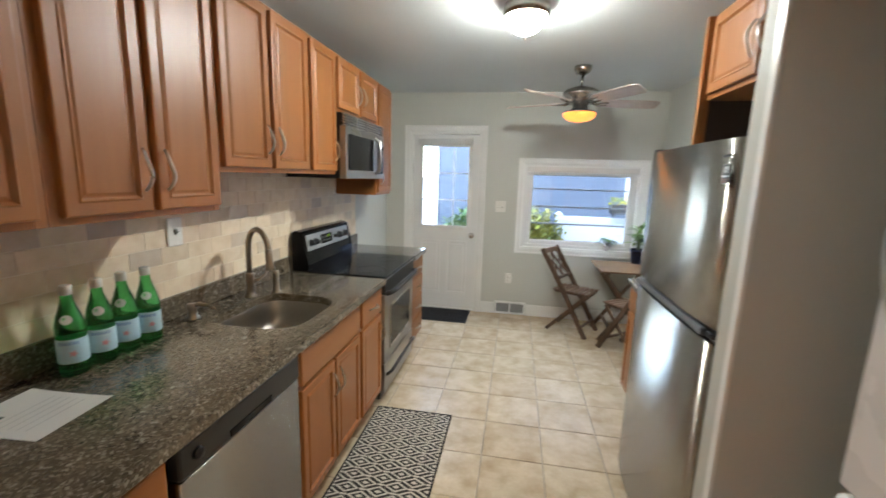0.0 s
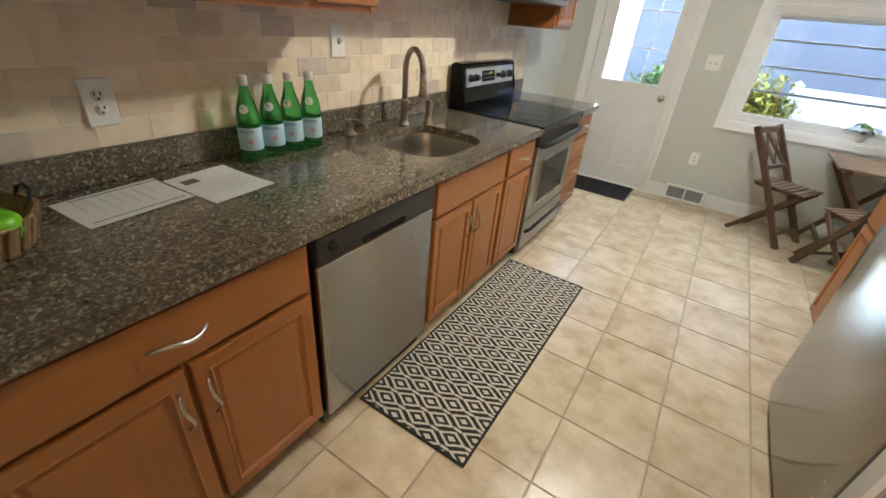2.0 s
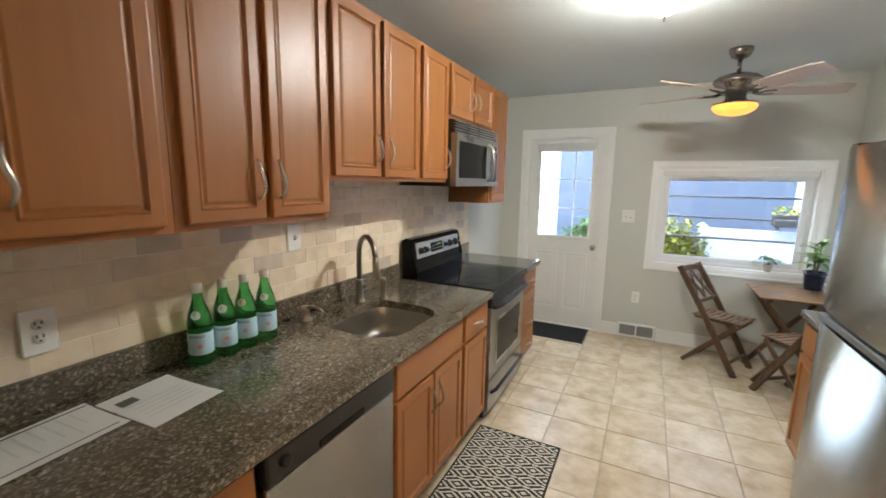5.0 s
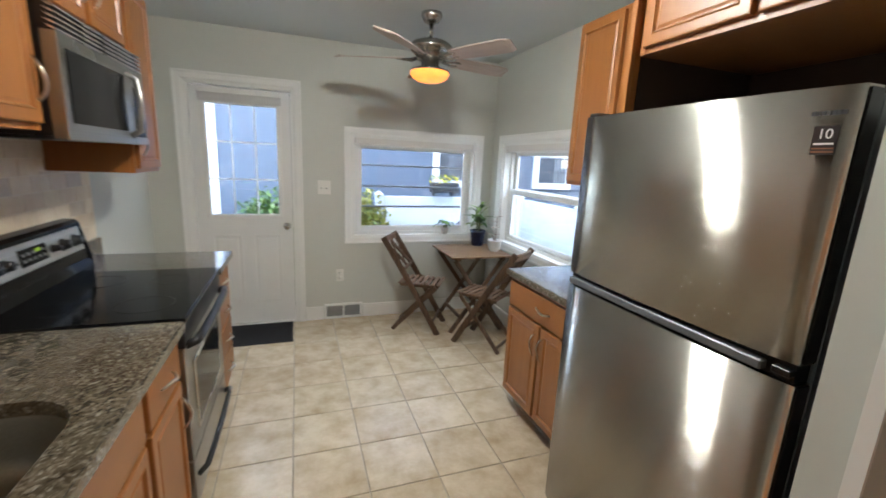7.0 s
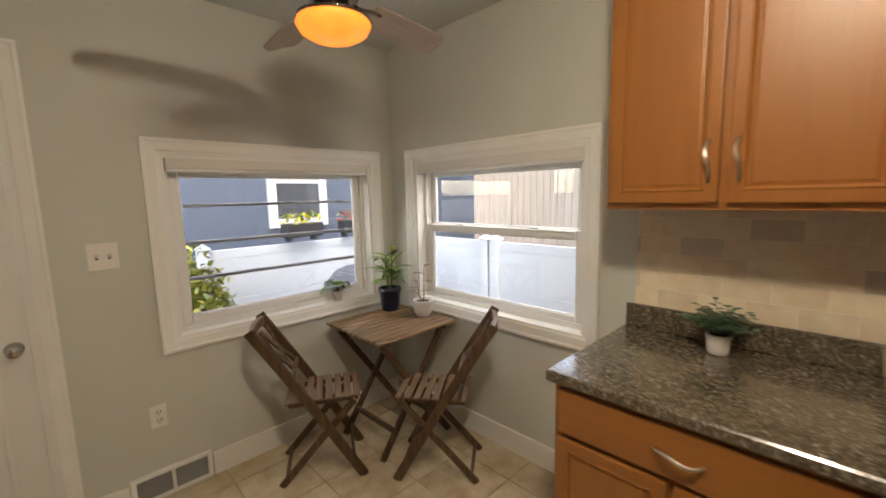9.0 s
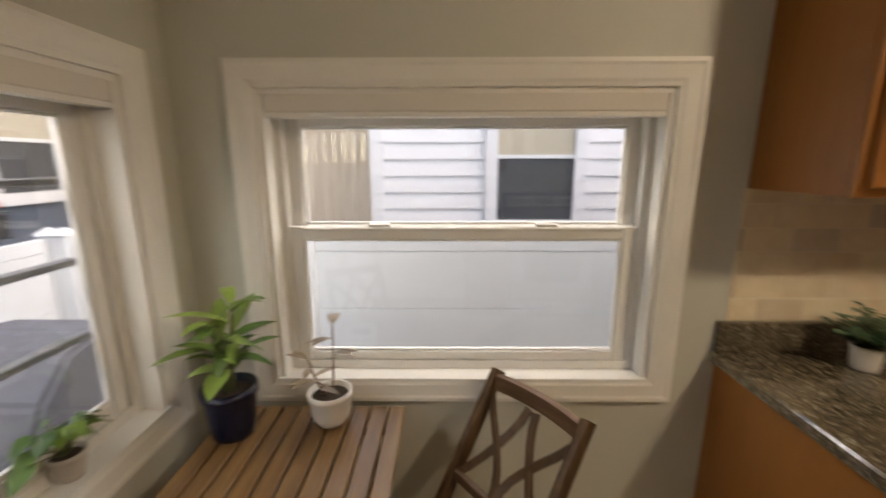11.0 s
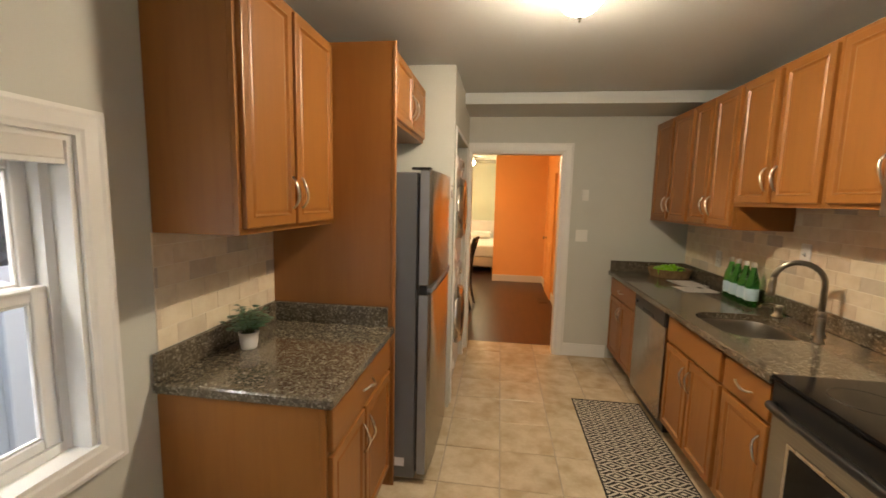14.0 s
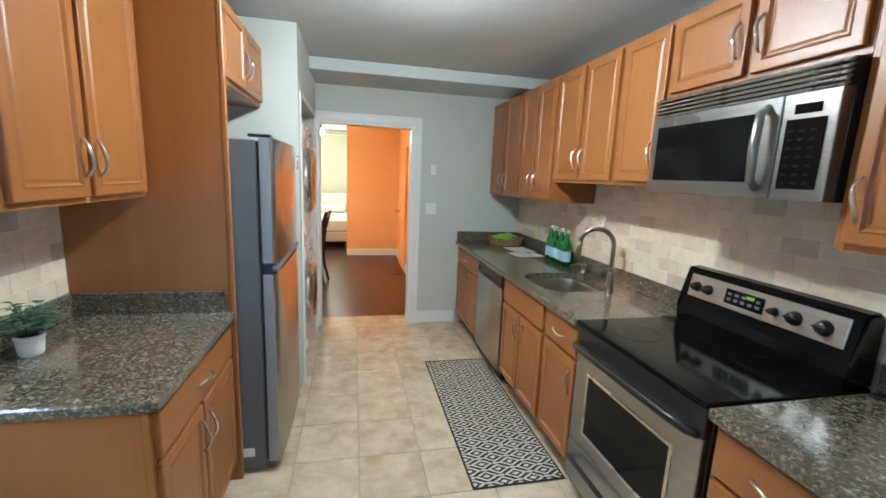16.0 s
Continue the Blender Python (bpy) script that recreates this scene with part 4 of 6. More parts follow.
for s in ((gx0 - 0.025, gz0 - 0.025, gx0 + 0.012, gz1 + 0.025), (gx1 - 0.012, gz0 - 0.025, gx1 + 0.025, gz1 + 0.025), (gx0 + 0.012, gz0 - 0.025, gx1 - 0.012, gz0 + 0.012), (gx0 + 0.012, gz1 - 0.012, gx1 - 0.012, gz1 + 0.025)):
    box(bm, s[0], -0.014, s[1], s[2], -0.0005, s[3], 0.004)
part("glass_frame", bm, M_DOORPAINT, bd)
pane = part("pane", boxes((gx0, 0.018, gz0, gx1, 0.024, gz1)), M_GLASS, bd, "clear door glass")
pane.visible_shadow = False
for i in (1, 2):
    part("muntin", boxes((gx0, 0.025, gz0 + (gz1 - gz0) * i / 3 - 0.006, gx1, 0.034, gz0 + (gz1 - gz0) * i / 3 + 0.006)), M_VINYL, bd)
    part("muntin", boxes((gx0 + (gx1 - gx0) * i / 3 - 0.006, 0.0345, gz0, gx0 + (gx1 - gx0) * i / 3 + 0.006, 0.042, gz1)), M_VINYL, bd)
kn = part("door_knob", lathe(bmesh.new(), [(0.0, 0.0), (0.032, 0.0), (0.032, 0.006), (0.012, 0.012), (0.011, 0.03), (0.022, 0.04), (0.027, 0.052), (0.022, 0.064), (0.0, 0.068)], 22), M_NICKEL, bd, "satin nickel round knob")
kn.matrix_basis = pose(0.715, -0.0005, 0.90, 90, 0, 0)
blind = thing("door_blind", pose(0.318, YN + 0.035, 1.945), "white slatted blind bunched at the top of the door", "blind")
part("headrail", boxes((0.07, -0.055, 0.06, 0.70, -0.016, 0.10), bevel=0.004), M_VINYL, blind)
for i in range(6):
    part("slat", boxes((0.075, -0.052, 0.004 + i * 0.009, 0.695, -0.018, 0.0105 + i * 0.009), bevel=0.001), M_VINYL, blind)


M_ALU = plain("storm_frame_aluminium", (0.17, 0.175, 0.18), 0.4, 0.3, bmp=0.0)


def sash_window(name, w, z0, z1, rail, bars, label):
    """A window in local x 0..w, y outwards, z; two sashes meeting at rail, or one wide light crossed by thin bars."""
    e = tagged(new(name), label, "window", kind="structure")
    h = z1 - z0
    fr, st = 0.026, 0.044
    bm = bmesh.new()
    for s in ((0, 0, fr, h), (w - fr, 0, w, h), (fr, 0, w - fr, 0.03), (fr, h - 0.05, w - fr, h)):
        box(bm, s[0], 0.068, s[1], s[2], 0.136, s[3])
    bmesh.ops.remove_doubles(bm, verts=bm.verts[:], dist=1e-5)
    part("window_frame", bm, M_VINYL, e)
    zr = rail - z0
    if bars:
        sashes = (("sash", 0.03, h - 0.05, 0.08, 0.045, 0.036),)
    else:
        sashes = (("lower_sash", 0.03, zr + 0.022, 0.074, 0.034, 0.046), ("upper_sash", zr - 0.012, h - 0.05, 0.106, 0.036, 0.036))
    for nm, a, b, y, low, high in sashes:
        bm = bmesh.new()
        for s in ((fr, a, fr + st, b), (w - fr - st, a, w - fr, b), (fr + st, a, w - fr - st, a + low), (fr + st, b - high, w - fr - st, b)):
            box(bm, s[0] + 0.001, y, s[1] + 0.001, s[2] - 0.001, y + 0.028, s[3] - 0.001, 0.003)
        o = part(nm, bm, M_VINYL, e)
        bm = bmesh.new()
        for s in ((fr + st, a + low, fr + st + 0.007, b - high), (w - fr - st - 0.007, a + low, w - fr - st, b - high), (fr + st + 0.007, a + low, w - fr - st - 0.007, a + low + 0.007), (fr + st + 0.007, b - high - 0.007, w - fr - st - 0.007, b - high)):
            box(bm, s[0], y + 0.006, s[1], s[2], y + 0.022, s[3], 0.002)
        part("glazing_bead", bm, M_VINYL, o)
        g = part("pane", boxes((fr + st, y + 0.012, a + 0.03, w - fr - st, y + 0.016, b - 0.03)), M_GLASS, o)
        g.visible_shadow = False
        if nm == "lower_sash":
            for lx in (0.27, 0.73):
                part("sash_lock", boxes((w * lx - 0.035, y - 0.004, b - 0.002, w * lx + 0.035, y + 0.024, b + 0.008), bevel=0.003), M_VINYL, o, "white sash lock")
            part("finger_rail", boxes((fr + st, y - 0.010, b - 0.014, w - fr - st, y - 0.0005, b - 0.004), bevel=0.002), M_VINYL, o)
    for zz in bars:
        part("storm_rail", boxes((fr + st, 0.109, zz - z0 - 0.009, w - fr - st, 0.139, zz - z0 + 0.009), bevel=0.002), M_ALU, e, "thin grey storm window rail")
    return e


w1 = sash_window("window_1", WIN1[1] - WIN1[0] - 0.034, WIN1[2] + 0.02, WIN1[3] - 0.017, 1.487, (1.487, 1.286, 1.09), "white corner window crossed by three thin rails")
w1.matrix_basis = pose(WIN1[0] + 0.017, YN, WIN1[2] + 0.02)
w2 = sash_window("window_2", WIN2[1] - WIN2[0] - 0.034, WIN2[2] + 0.02, WIN2[3] - 0.017, 1.298, (), "white double-hung window beside the table")
w2.matrix_basis = pose(XR, WIN2[1] - 0.017, WIN2[2] + 0.02, 0, 0, -90)
M_SHADE = plain("shade_fabric", (0.72, 0.70, 0.66), 0.8, vary=0.03, fine=300.0, bmp=0.1)


def roller(m, w):
    s = thing("window_shade", m, "white cellular shade drawn up at the window top", "window shade", "window shades")
    part("cassette", boxes((0.003, 0.003, -0.008, w - 0.003, 0.040, 0.056), bevel=0.004), M_SHADE, s)
    part("bottom_rail", boxes((0.004, 0.0035, -0.022, w - 0.004, 0.0405, -0.0085), bevel=0.001), M_VINYL, s)
    return s


roller(pose(WIN1[0] + 0.018, YN, 1.684), WIN1[1] - WIN1[0] - 0.036)
roller(pose(XR, WIN2[1] - 0.018, 1.684, 0, 0, -90), WIN2[1] - WIN2[0] - 0.036)


# ---- loose things in the kitchen ----
M_PLASTIC = plain("white_plate_plastic", (0.78, 0.77, 0.72), 0.35, vary=0.03, bmp=0.0)
M_SLOT = plain("socket_slot", (0.03, 0.03, 0.03), 0.6, bmp=0.0)
M_GREENGLASS = glass("green_bottle_glass", (0.14, 0.66, 0.20), 0.02, 1.40)
M_GREENGLASS.node_tree.nodes["Principled BSDF"].inputs["Transmission Weight"].default_value = 0.96
M_LABEL = plain("pale_blue_label", (0.46, 0.66, 0.74), 0.55, vary=0.06, scale=40.0, bmp=0.02)
M_EMBLEM = plain("pale_emblem", (0.80, 0.84, 0.82), 0.5, vary=0.05, bmp=0.0)
M_CAP = plain("grey_bottle_cap", (0.66, 0.63, 0.57), 0.35, 0.2, bmp=0.0)
M_RED = plain("red_mark", (0.62, 0.30, 0.33), 0.5, bmp=0.0)
M_BLUE = plain("blue_print", (0.20, 0.33, 0.52), 0.5, bmp=0.0)
M_PAPER = plain("white_paper", (0.74, 0.73, 0.70), 0.7, vary=0.03, bmp=0.03)
M_INK = plain("grey_ink", (0.60, 0.59, 0.57), 0.7, bmp=0.0)
M_DARKINK = plain("dark_ink", (0.10, 0.10, 0.08), 0.7, bmp=0.0)
M_WICKER = wood("bark_basket", (0.10, 0.055, 0.022), (0.28, 0.17, 0.075), (0.46, 0.31, 0.16), 2, 0.8, 2.0)
M_APPLE = plain("green_apple_skin", (0.20, 0.56, 0.018), 0.3, vary=0.15, scale=18.0, bmp=0.02)
M_STEM = plain("brown_stem", (0.10, 0.06, 0.03), 0.7, bmp=0.0)


def wall_plate(name, m, w, h, holes, label, category):
    """A plate in local x (width) and z (height), standing out along -y."""
    p = thing(name, m, label, category)
    part("plate", boxes((-w / 2, -0.007, -h / 2, w / 2, -0.0005, h / 2), bevel=0.003), M_PLASTIC, p)
    for kind, cx in holes:
        if kind == "socket":
            for cz in (-0.02, 0.02):
                bm = bmesh.new()
                lathe(bm, [(0.0, 0.0), (0.0165, 0.0), (0.0165, 0.003), (0.0, 0.003)], 18)
                f = part("socket_face", bm, M_PLASTIC, p)
                f.matrix_basis = pose(cx, -0.0065, cz, 90, 0, 0)
                part("slot", boxes((cx - 0.0095, -0.0102, cz + 0.0005, cx - 0.0055, -0.0094, cz + 0.011), (cx + 0.0055, -0.0102, cz + 0.0005, cx + 0.0095, -0.0094, cz + 0.011), (cx - 0.003, -0.0102, cz - 0.011, cx + 0.003, -0.0094, cz - 0.005)), M_SLOT, p)
        elif kind == "rocker":
            part("rocker", boxes((cx - 0.016, -0.011, -0.033, cx + 0.016, -0.0065, 0.033), bevel=0.003), M_PLASTIC, p)
        elif kind == "toggle":
            bm = bmesh.new()
            bar(bm, (cx, -0.004, 0.0), (cx, -0.018, 0.008), 0.009, 0.012)
            part("toggle", bm, M_PLASTIC, p)
            part("slot", boxes((cx - 0.006, -0.0085, -0.012, cx + 0.006, -0.0068, 0.012)), M_SLOT, p)
    return p


TO_EAST, TO_SOUTH, TO_NORTH = 90, 0, 180
wall_plate("outlet", pose(0.011, 0.632, 1.15, 0, 0, TO_EAST), 0.083, 0.135, [("socket", 0.0)], "white duplex outlet plate on the tiled backsplash", "outlet")
wall_plate("light_switch", pose(0.011, 1.588, 1.31, 0, 0, TO_EAST), 0.085, 0.13, [("toggle", 0.0)], "white switch plate on the tiled backsplash", "light switch")
wall_plate("light_switch", pose(1.357, YN, 1.27, 0, 0, TO_SOUTH), 0.115, 0.125, [("toggle", -0.023), ("toggle", 0.023)], "white double switch plate beside the back door", "light switch")
wall_plate("outlet", pose(1.492, YN, 0.435, 0, 0, TO_SOUTH), 0.072, 0.118, [("socket", 0.0)], "white duplex outlet low on the painted wall", "outlet")
wall_plate("light_switch", pose(1.00, 0.0, 1.255, 0, 0, TO_NORTH), 0.115, 0.12, [("rocker", -0.024), ("rocker", 0.024)], "white double rocker switch beside the doorway", "light switch")
wall_plate("thermostat", pose(0.985, 0.0, 1.66, 0, 0, TO_NORTH), 0.062, 0.11, [("rocker", 0.0)], "white slim wall control above the light switch", "wall control")

M_LOUVER = plain("grey_louver", (0.30, 0.30, 0.29), 0.5, 0.2, bmp=0.0)
# floor register on the north wall
reg = thing("wall_vent", pose(1.525, YN, 0.0), "white two-panel metal vent grille above the floor", "vent")
bm = bmesh.new()
for s in ((-0.18, 0.004, -0.158, 0.152), (0.158, 0.004, 0.18, 0.152), (-0.158, 0.004, 0.158, 0.024), (-0.158, 0.132, 0.158, 0.152), (-0.008, 0.024, 0.008, 0.132)):
    box(bm, s[0], -0.022, s[1], s[2], -0.001, s[3], 0.002)
part("frame", bm, M_TRIM, reg)
part("backing", boxes((-0.158, -0.006, 0.024, 0.158, -0.002, 0.132)), M_SLOT, reg)
for i in range(11):
    for x0, x1 in ((-0.156, -0.01), (0.01, 0.156)):
        sl = part("louver", boxes((x0, -0.006, -0.0012, x1, 0.006, 0.0012)), M_LOUVER, reg)
        sl.matrix_basis = pose(0, -0.012, 0.03 + i * 0.0098, 35, 0, 0)


def rug_material():
    m, nt, b = nodes_of("woven_diamond_rug")
    v = coords(nt, (1 / 0.166, 1 / 0.096, 1))
    nz = nt.nodes.new("ShaderNodeTexNoise")
    nz.inputs["Scale"].default_value = 5.0
    nt.links.new(v, nz.inputs["Vector"])
    wob = nt.nodes.new("ShaderNodeVectorMath")
    wob.operation = 'MULTIPLY_ADD'
    wob.inputs[1].default_value = (0.06, 0.06, 0)
    nt.links.new(nz.outputs["Color"], wob.inputs[0])
    nt.links.new(v, wob.inputs[2])
    sep = nt.nodes.new("ShaderNodeSeparateXYZ")
    nt.links.new(wob.outputs[0], sep.inputs[0])
    across = math_node(nt, 'PINGPONG', sep.outputs[0], 0.5)
    along = math_node(nt, 'PINGPONG', sep.outputs[1], 0.5)
    near = math_node(nt, 'ADD', across, along)
    d = math_node(nt, 'MINIMUM', near, math_node(nt, 'SUBTRACT', 1.0, near))
    heart = math_node(nt, 'LESS_THAN', d, 0.125)
    ring_ = math_node(nt, 'LESS_THAN', math_node(nt, 'ABSOLUTE', math_node(nt, 'SUBTRACT', d, 0.335)), 0.062)
    mid_a = math_node(nt, 'ABSOLUTE', math_node(nt, 'SUBTRACT', across, 0.25))
    mid_b = math_node(nt, 'ABSOLUTE', math_node(nt, 'SUBTRACT', along, 0.25))
    corner = math_node(nt, 'MULTIPLY', math_node(nt, 'GREATER_THAN', mid_a, 0.14), math_node(nt, 'GREATER_THAN', mid_b, 0.19))
    link = math_node(nt, 'MULTIPLY', corner, math_node(nt, 'GREATER_THAN', d, 0.39))
    on = math_node(nt, 'MAXIMUM', math_node(nt, 'MAXIMUM', heart, ring_), link)
    weave = noise_tex(nt, coords(nt, (1, 1, 1)), 420.0, 2)
    dark = ramp(nt, weave, [(0.3, (0.012, 0.011, 0.010)), (0.7, (0.04, 0.036, 0.032))])
    pale = ramp(nt, weave, [(0.3, (0.42, 0.38, 0.31)), (0.7, (0.66, 0.61, 0.52))])
    nt.links.new(mix(nt, dark, pale, on), b.inputs["Base Color"])
    b.inputs["Roughness"].default_value = 0.95
    bump(nt, b, weave, 0.5, 0.002)
    return m


rug = thing("runner_rug", pose(0.929, 1.746, 0.0), "black and cream geometric woven runner rug", "rug")
bm = bmesh.new()
nx, ny = 6, 18
grid = [[bm.verts.new((-0.252 + 0.504 * i / nx, -0.742 + 1.484 * j / ny, 0.0065 + 0.0012 * math.sin(i * 2.1 + j * 1.3))) for j in range(ny + 1)] for i in range(nx + 1)]
for i in range(nx):
    for j in range(ny):
        bm.faces.new((grid[i][j], grid[i + 1][j], grid[i + 1][j + 1], grid[i][j + 1]))
part("woven_cloth", bm, rug_material(), rug)
bm = bmesh.new()
for s in ((-0.261, -0.75, -0.25, 0.75), (0.25, -0.75, 0.261, 0.75), (-0.25, -0.75, 0.25, -0.739), (-0.25, 0.739, 0.25, 0.75)):
    box(bm, s[0], s[1], 0.001, s[2], s[3], 0.0085, 0.002)
part("bound_edge", bm, plain("black_binding", (0.015, 0.014, 0.013), 0.9, fine=300.0, bmp=0.3), rug, "black stitched edge")
mat = thing("door_mat", pose(0.71, 4.505, 0), "dark grey ribbed mat inside the back door", "door mat")
M_MAT = plain("dark_mat_fibre", (0.022, 0.022, 0.026), 0.95, vary=0.2, fine=400.0, bmp=0.5)
part("base", boxes((-0.35, -0.225, 0.0005, 0.35, 0.225, 0.006), bevel=0.002), M_MAT, mat)
for i in range(30):
    part("rib", boxes((-0.335, -0.212 + i * 0.0143, 0.0055, 0.335, -0.204 + i * 0.0143, 0.0095), bevel=0.001), M_MAT, mat)


def bottle(m):
    b = thing("bottle", m, "green glass mineral water bottle with pale blue label", "bottle", "green bottles on the worktop")
    prof = [(0.0, 0.006), (0.03, 0.0), (0.039, 0.004), (0.041, 0.012), (0.041, 0.14), (0.040, 0.165), (0.034, 0.195), (0.024, 0.225), (0.0175, 0.25), (0.0155, 0.275), (0.0155, 0.29), (0.0, 0.29)]
    part("glass", lathe(bmesh.new(), prof, 24), M_GREENGLASS, b)
    lab = part("label_band", lathe(bmesh.new(), [(0.0412, 0.045), (0.0417, 0.046), (0.0417, 0.125), (0.0412, 0.126)], 32), M_LABEL, b, "pale blue paper label")
    bm = bmesh.new()
    for a0, a1, z0, z1 in ((-55, 20, 0.108, 0.119),):
        for k in range(6):
            a = radians(a0 + (a1 - a0) * k / 6)
            c = radians(a0 + (a1 - a0) * (k + 0.7) / 6)
            q = [bm.verts.new((0.0421 * math.cos(t), 0.0421 * math.sin(t), z)) for t, z in ((a, z0), (c, z0), (c, z1), (a, z1))]
            bm.faces.new(q)
    part("label_print", bm, M_BLUE, lab)
    bm = bmesh.new()
    ca = radians(-5)
    pts = []
    for k in range(10):
        r = 0.013 if k % 2 == 0 else 0.006
        a = ca + r * math.cos(k * math.tau / 10) / 0.0421
        pts.append(bm.verts.new((0.0422 * math.cos(a), 0.0422 * math.sin(a), 0.078 + r * math.sin(k * math.tau / 10))))
    bm.faces.new(pts)
    part("label_mark", bm, M_RED, lab)
    bm = bmesh.new()
    pts = []
    for k in range(14):
        a = radians(-18) + 0.015 * math.cos(k * math.tau / 14) / 0.033
        z = 0.192 + 0.015 * math.sin(k * math.tau / 14)
        rr = 0.0356 - (z - 0.192) * 0.29
        pts.append(bm.verts.new((rr * math.cos(a), rr * math.sin(a), z)))
    bm.faces.new(pts)
    part("neck_emblem", bm, M_EMBLEM, b, "round pale emblem")
    part("cap", lathe(bmesh.new(), [(0.0165, 0.268), (0.0172, 0.27), (0.0172, 0.296), (0.015, 0.299), (0.0, 0.299)], 18), M_CAP, b)
    return b


b0 = bottle(pose(0.118, 1.03, 0.9155, 0, 0, -32))
for yy, xx, rz in ((1.123, 0.124, -24), (1.217, 0.121, -38), (1.311, 0.126, -28)):
    copy_thing(b0, pose(xx, yy, 0.9155, 0, 0, rz))


def paper(m, w, h, lines, label):
    p = thing("paper_sheet", m, label, "paper")
    bm = bmesh.new()
    n = 8
    g = [[bm.verts.new((-w / 2 + w * i / n, -h / 2 + h * j / n, 0.0012 + 0.0035 * (abs(2 * i / n - 1) ** 3) * (0.3 + 0.7 * j / n))) for j in range(n + 1)] for i in range(n + 1)]
    for i in range(n):
        for j in range(n):
            f = bm.faces.new((g[i][j], g[i + 1][j], g[i + 1][j + 1], g[i][j + 1]))
            f.smooth = True
    part("sheet", bm, M_PAPER, p)
    for x0, y0, x1, y1, mt in lines:
        part("print_bar", boxes((x0, y0, 0.0048, x1, y1, 0.0052)), mt, p)
    return p


paper(pose(0.205, 0.557, 0.9155, 0, 0, 4), 0.222, 0.275, [(-0.08, -0.10 + i * 0.03, -0.06 + 0.12 * (0.6 + 0.4 * ((i * 7) % 3) / 2), -0.096 + i * 0.03, M_INK) for i in range(7)] + [(0.085, -0.12, 0.089, 0.12, M_DARKINK), (-0.094, -0.10, -0.088, 0.13, M_DARKINK)], "printed white paper sheet lying on the granite")
paper(pose(0.252, 0.812, 0.9155, 0, 0, 4), 0.272, 0.215, [(-0.085, -0.085, -0.045, -0.035, M_DARKINK)] + [(-0.03 + i * 0.025, -0.08, -0.026 + i * 0.025, 0.08, M_INK) for i in range(5)], "white paper sheet with a dark printed block")


def apple(m, label="shiny green apple in the bark basket"):
    a = thing("apple", m, label, "apple", "apples in the basket")
    part("fruit", lathe(bmesh.new(), [(0.0, 0.006), (0.012, 0.001), (0.026, 0.006), (0.037, 0.024), (0.041, 0.044), (0.037, 0.062), (0.025, 0.074), (0.012, 0.075), (0.004, 0.068), (0.0, 0.066)], 22), M_APPLE, a)
    part("stem", tube(bmesh.new(), [(0, 0, 0.066), (0.002, 0, 0.078), (0.006, 0.001, 0.088)], 0.0016, 6), M_STEM, a)
    return a


bk = thing("basket", pose(0.215, 0.19, 0.9155), "round woven bark basket holding green apples", "basket")
bm = bmesh.new()
lathe(bm, [(0.0, 0.002), (0.14, 0.0), (0.16, 0.03), (0.175, 0.06), (0.18, 0.066), (0.166, 0.066), (0.152, 0.035), (0.13, 0.012), (0.0, 0.012)], 60)
for v in bm.verts:
    r = math.hypot(v.co.x, v.co.y)
    if r > 0.14:
        k = 1 + 0.035 * noise.noise(Vector((v.co.x * 60, v.co.y * 60, v.co.z * 25)))
        v.co.x, v.co.y = v.co.x * k, v.co.y * k
part("bowl", bm, M_WICKER, bk)
for i in range(34):
    a = i * math.tau / 34 + 0.03 * math.sin(i * 5.1)
    bm = bmesh.new()
    bar(bm, (0.160 * math.cos(a), 0.160 * math.sin(a), 0.004), (0.180 * math.cos(a + 0.03), 0.180 * math.sin(a + 0.03), 0.07 + 0.004 * math.sin(i * 3.3)), 0.024, 0.009, 0.002, (math.cos(a), math.sin(a), 0))
    part("bark_strip", bm, M_WICKER, bk)
part("rim_hoop", tube(bmesh.new(), [(0.176 * math.cos(k * math.tau / 40), 0.176 * math.sin(k * math.tau / 40), 0.068) for k in range(41)], 0.006, 6, False), M_WICKER, bk)
for s in (0, 180):
    h = part("handle", tube(bmesh.new(), [(0.17, -0.03, 0.062), (0.18, -0.027, 0.09), (0.183, 0.0, 0.10), (0.18, 0.027, 0.09), (0.17, 0.03, 0.062)], 0.006, 8), M_BLACK, bk, "dark loop handle")
    h.matrix_basis = pose(0, 0, 0, 0, 0, s + 100)
a0 = apple(pose(0.215, 0.19, 0.929, 8, 5, 0))
for i, (ax, ay, az) in enumerate(((0.09, 0.0, 0.002), (0.03, 0.088, 0.0), (-0.072, 0.054, 0.004), (-0.074, -0.052, 0.0), (0.028, -0.09, 0.003), (0.1, 0.085, 0.012), (0.05, 0.035, 0.022), (-0.03, 0.015, 0.026))):
    copy_thing(a0, pose(0.215 + ax, 0.19 + ay, 0.929 + az, 15 * math.sin(i * 2.3), 18 * math.cos(i * 1.7), i * 50))

# faucet, dispenser and side spray
fc = thing("faucet", pose(0.135, 1.93, 0.9155), "brushed metal gooseneck pull-down kitchen faucet", "faucet")
part("base", lathe(bmesh.new(), [(0.0, 0.0), (0.031, 0.0), (0.031, 0.006), (0.024, 0.012), (0.021, 0.03), (0.0205, 0.11), (0.0225, 0.125), (0.018, 0.135), (0.0, 0.135)], 24), M_BRONZE, fc)
pts = [(0, 0, 0.13), (0, 0, 0.275)]
for k in range(1, 13):
    a = math.pi - k * math.pi * 0.95 / 12
    s = 0.105 + 0.105 * math.cos(a)
    pts.append((s * 0.88, -s * 0.48, 0.275 + 0.105 * math.sin(a)))
part("neck", tube(bmesh.new(), pts, 0.0145, 14), M_BRONZE, fc)
e = Vector(pts[-1])
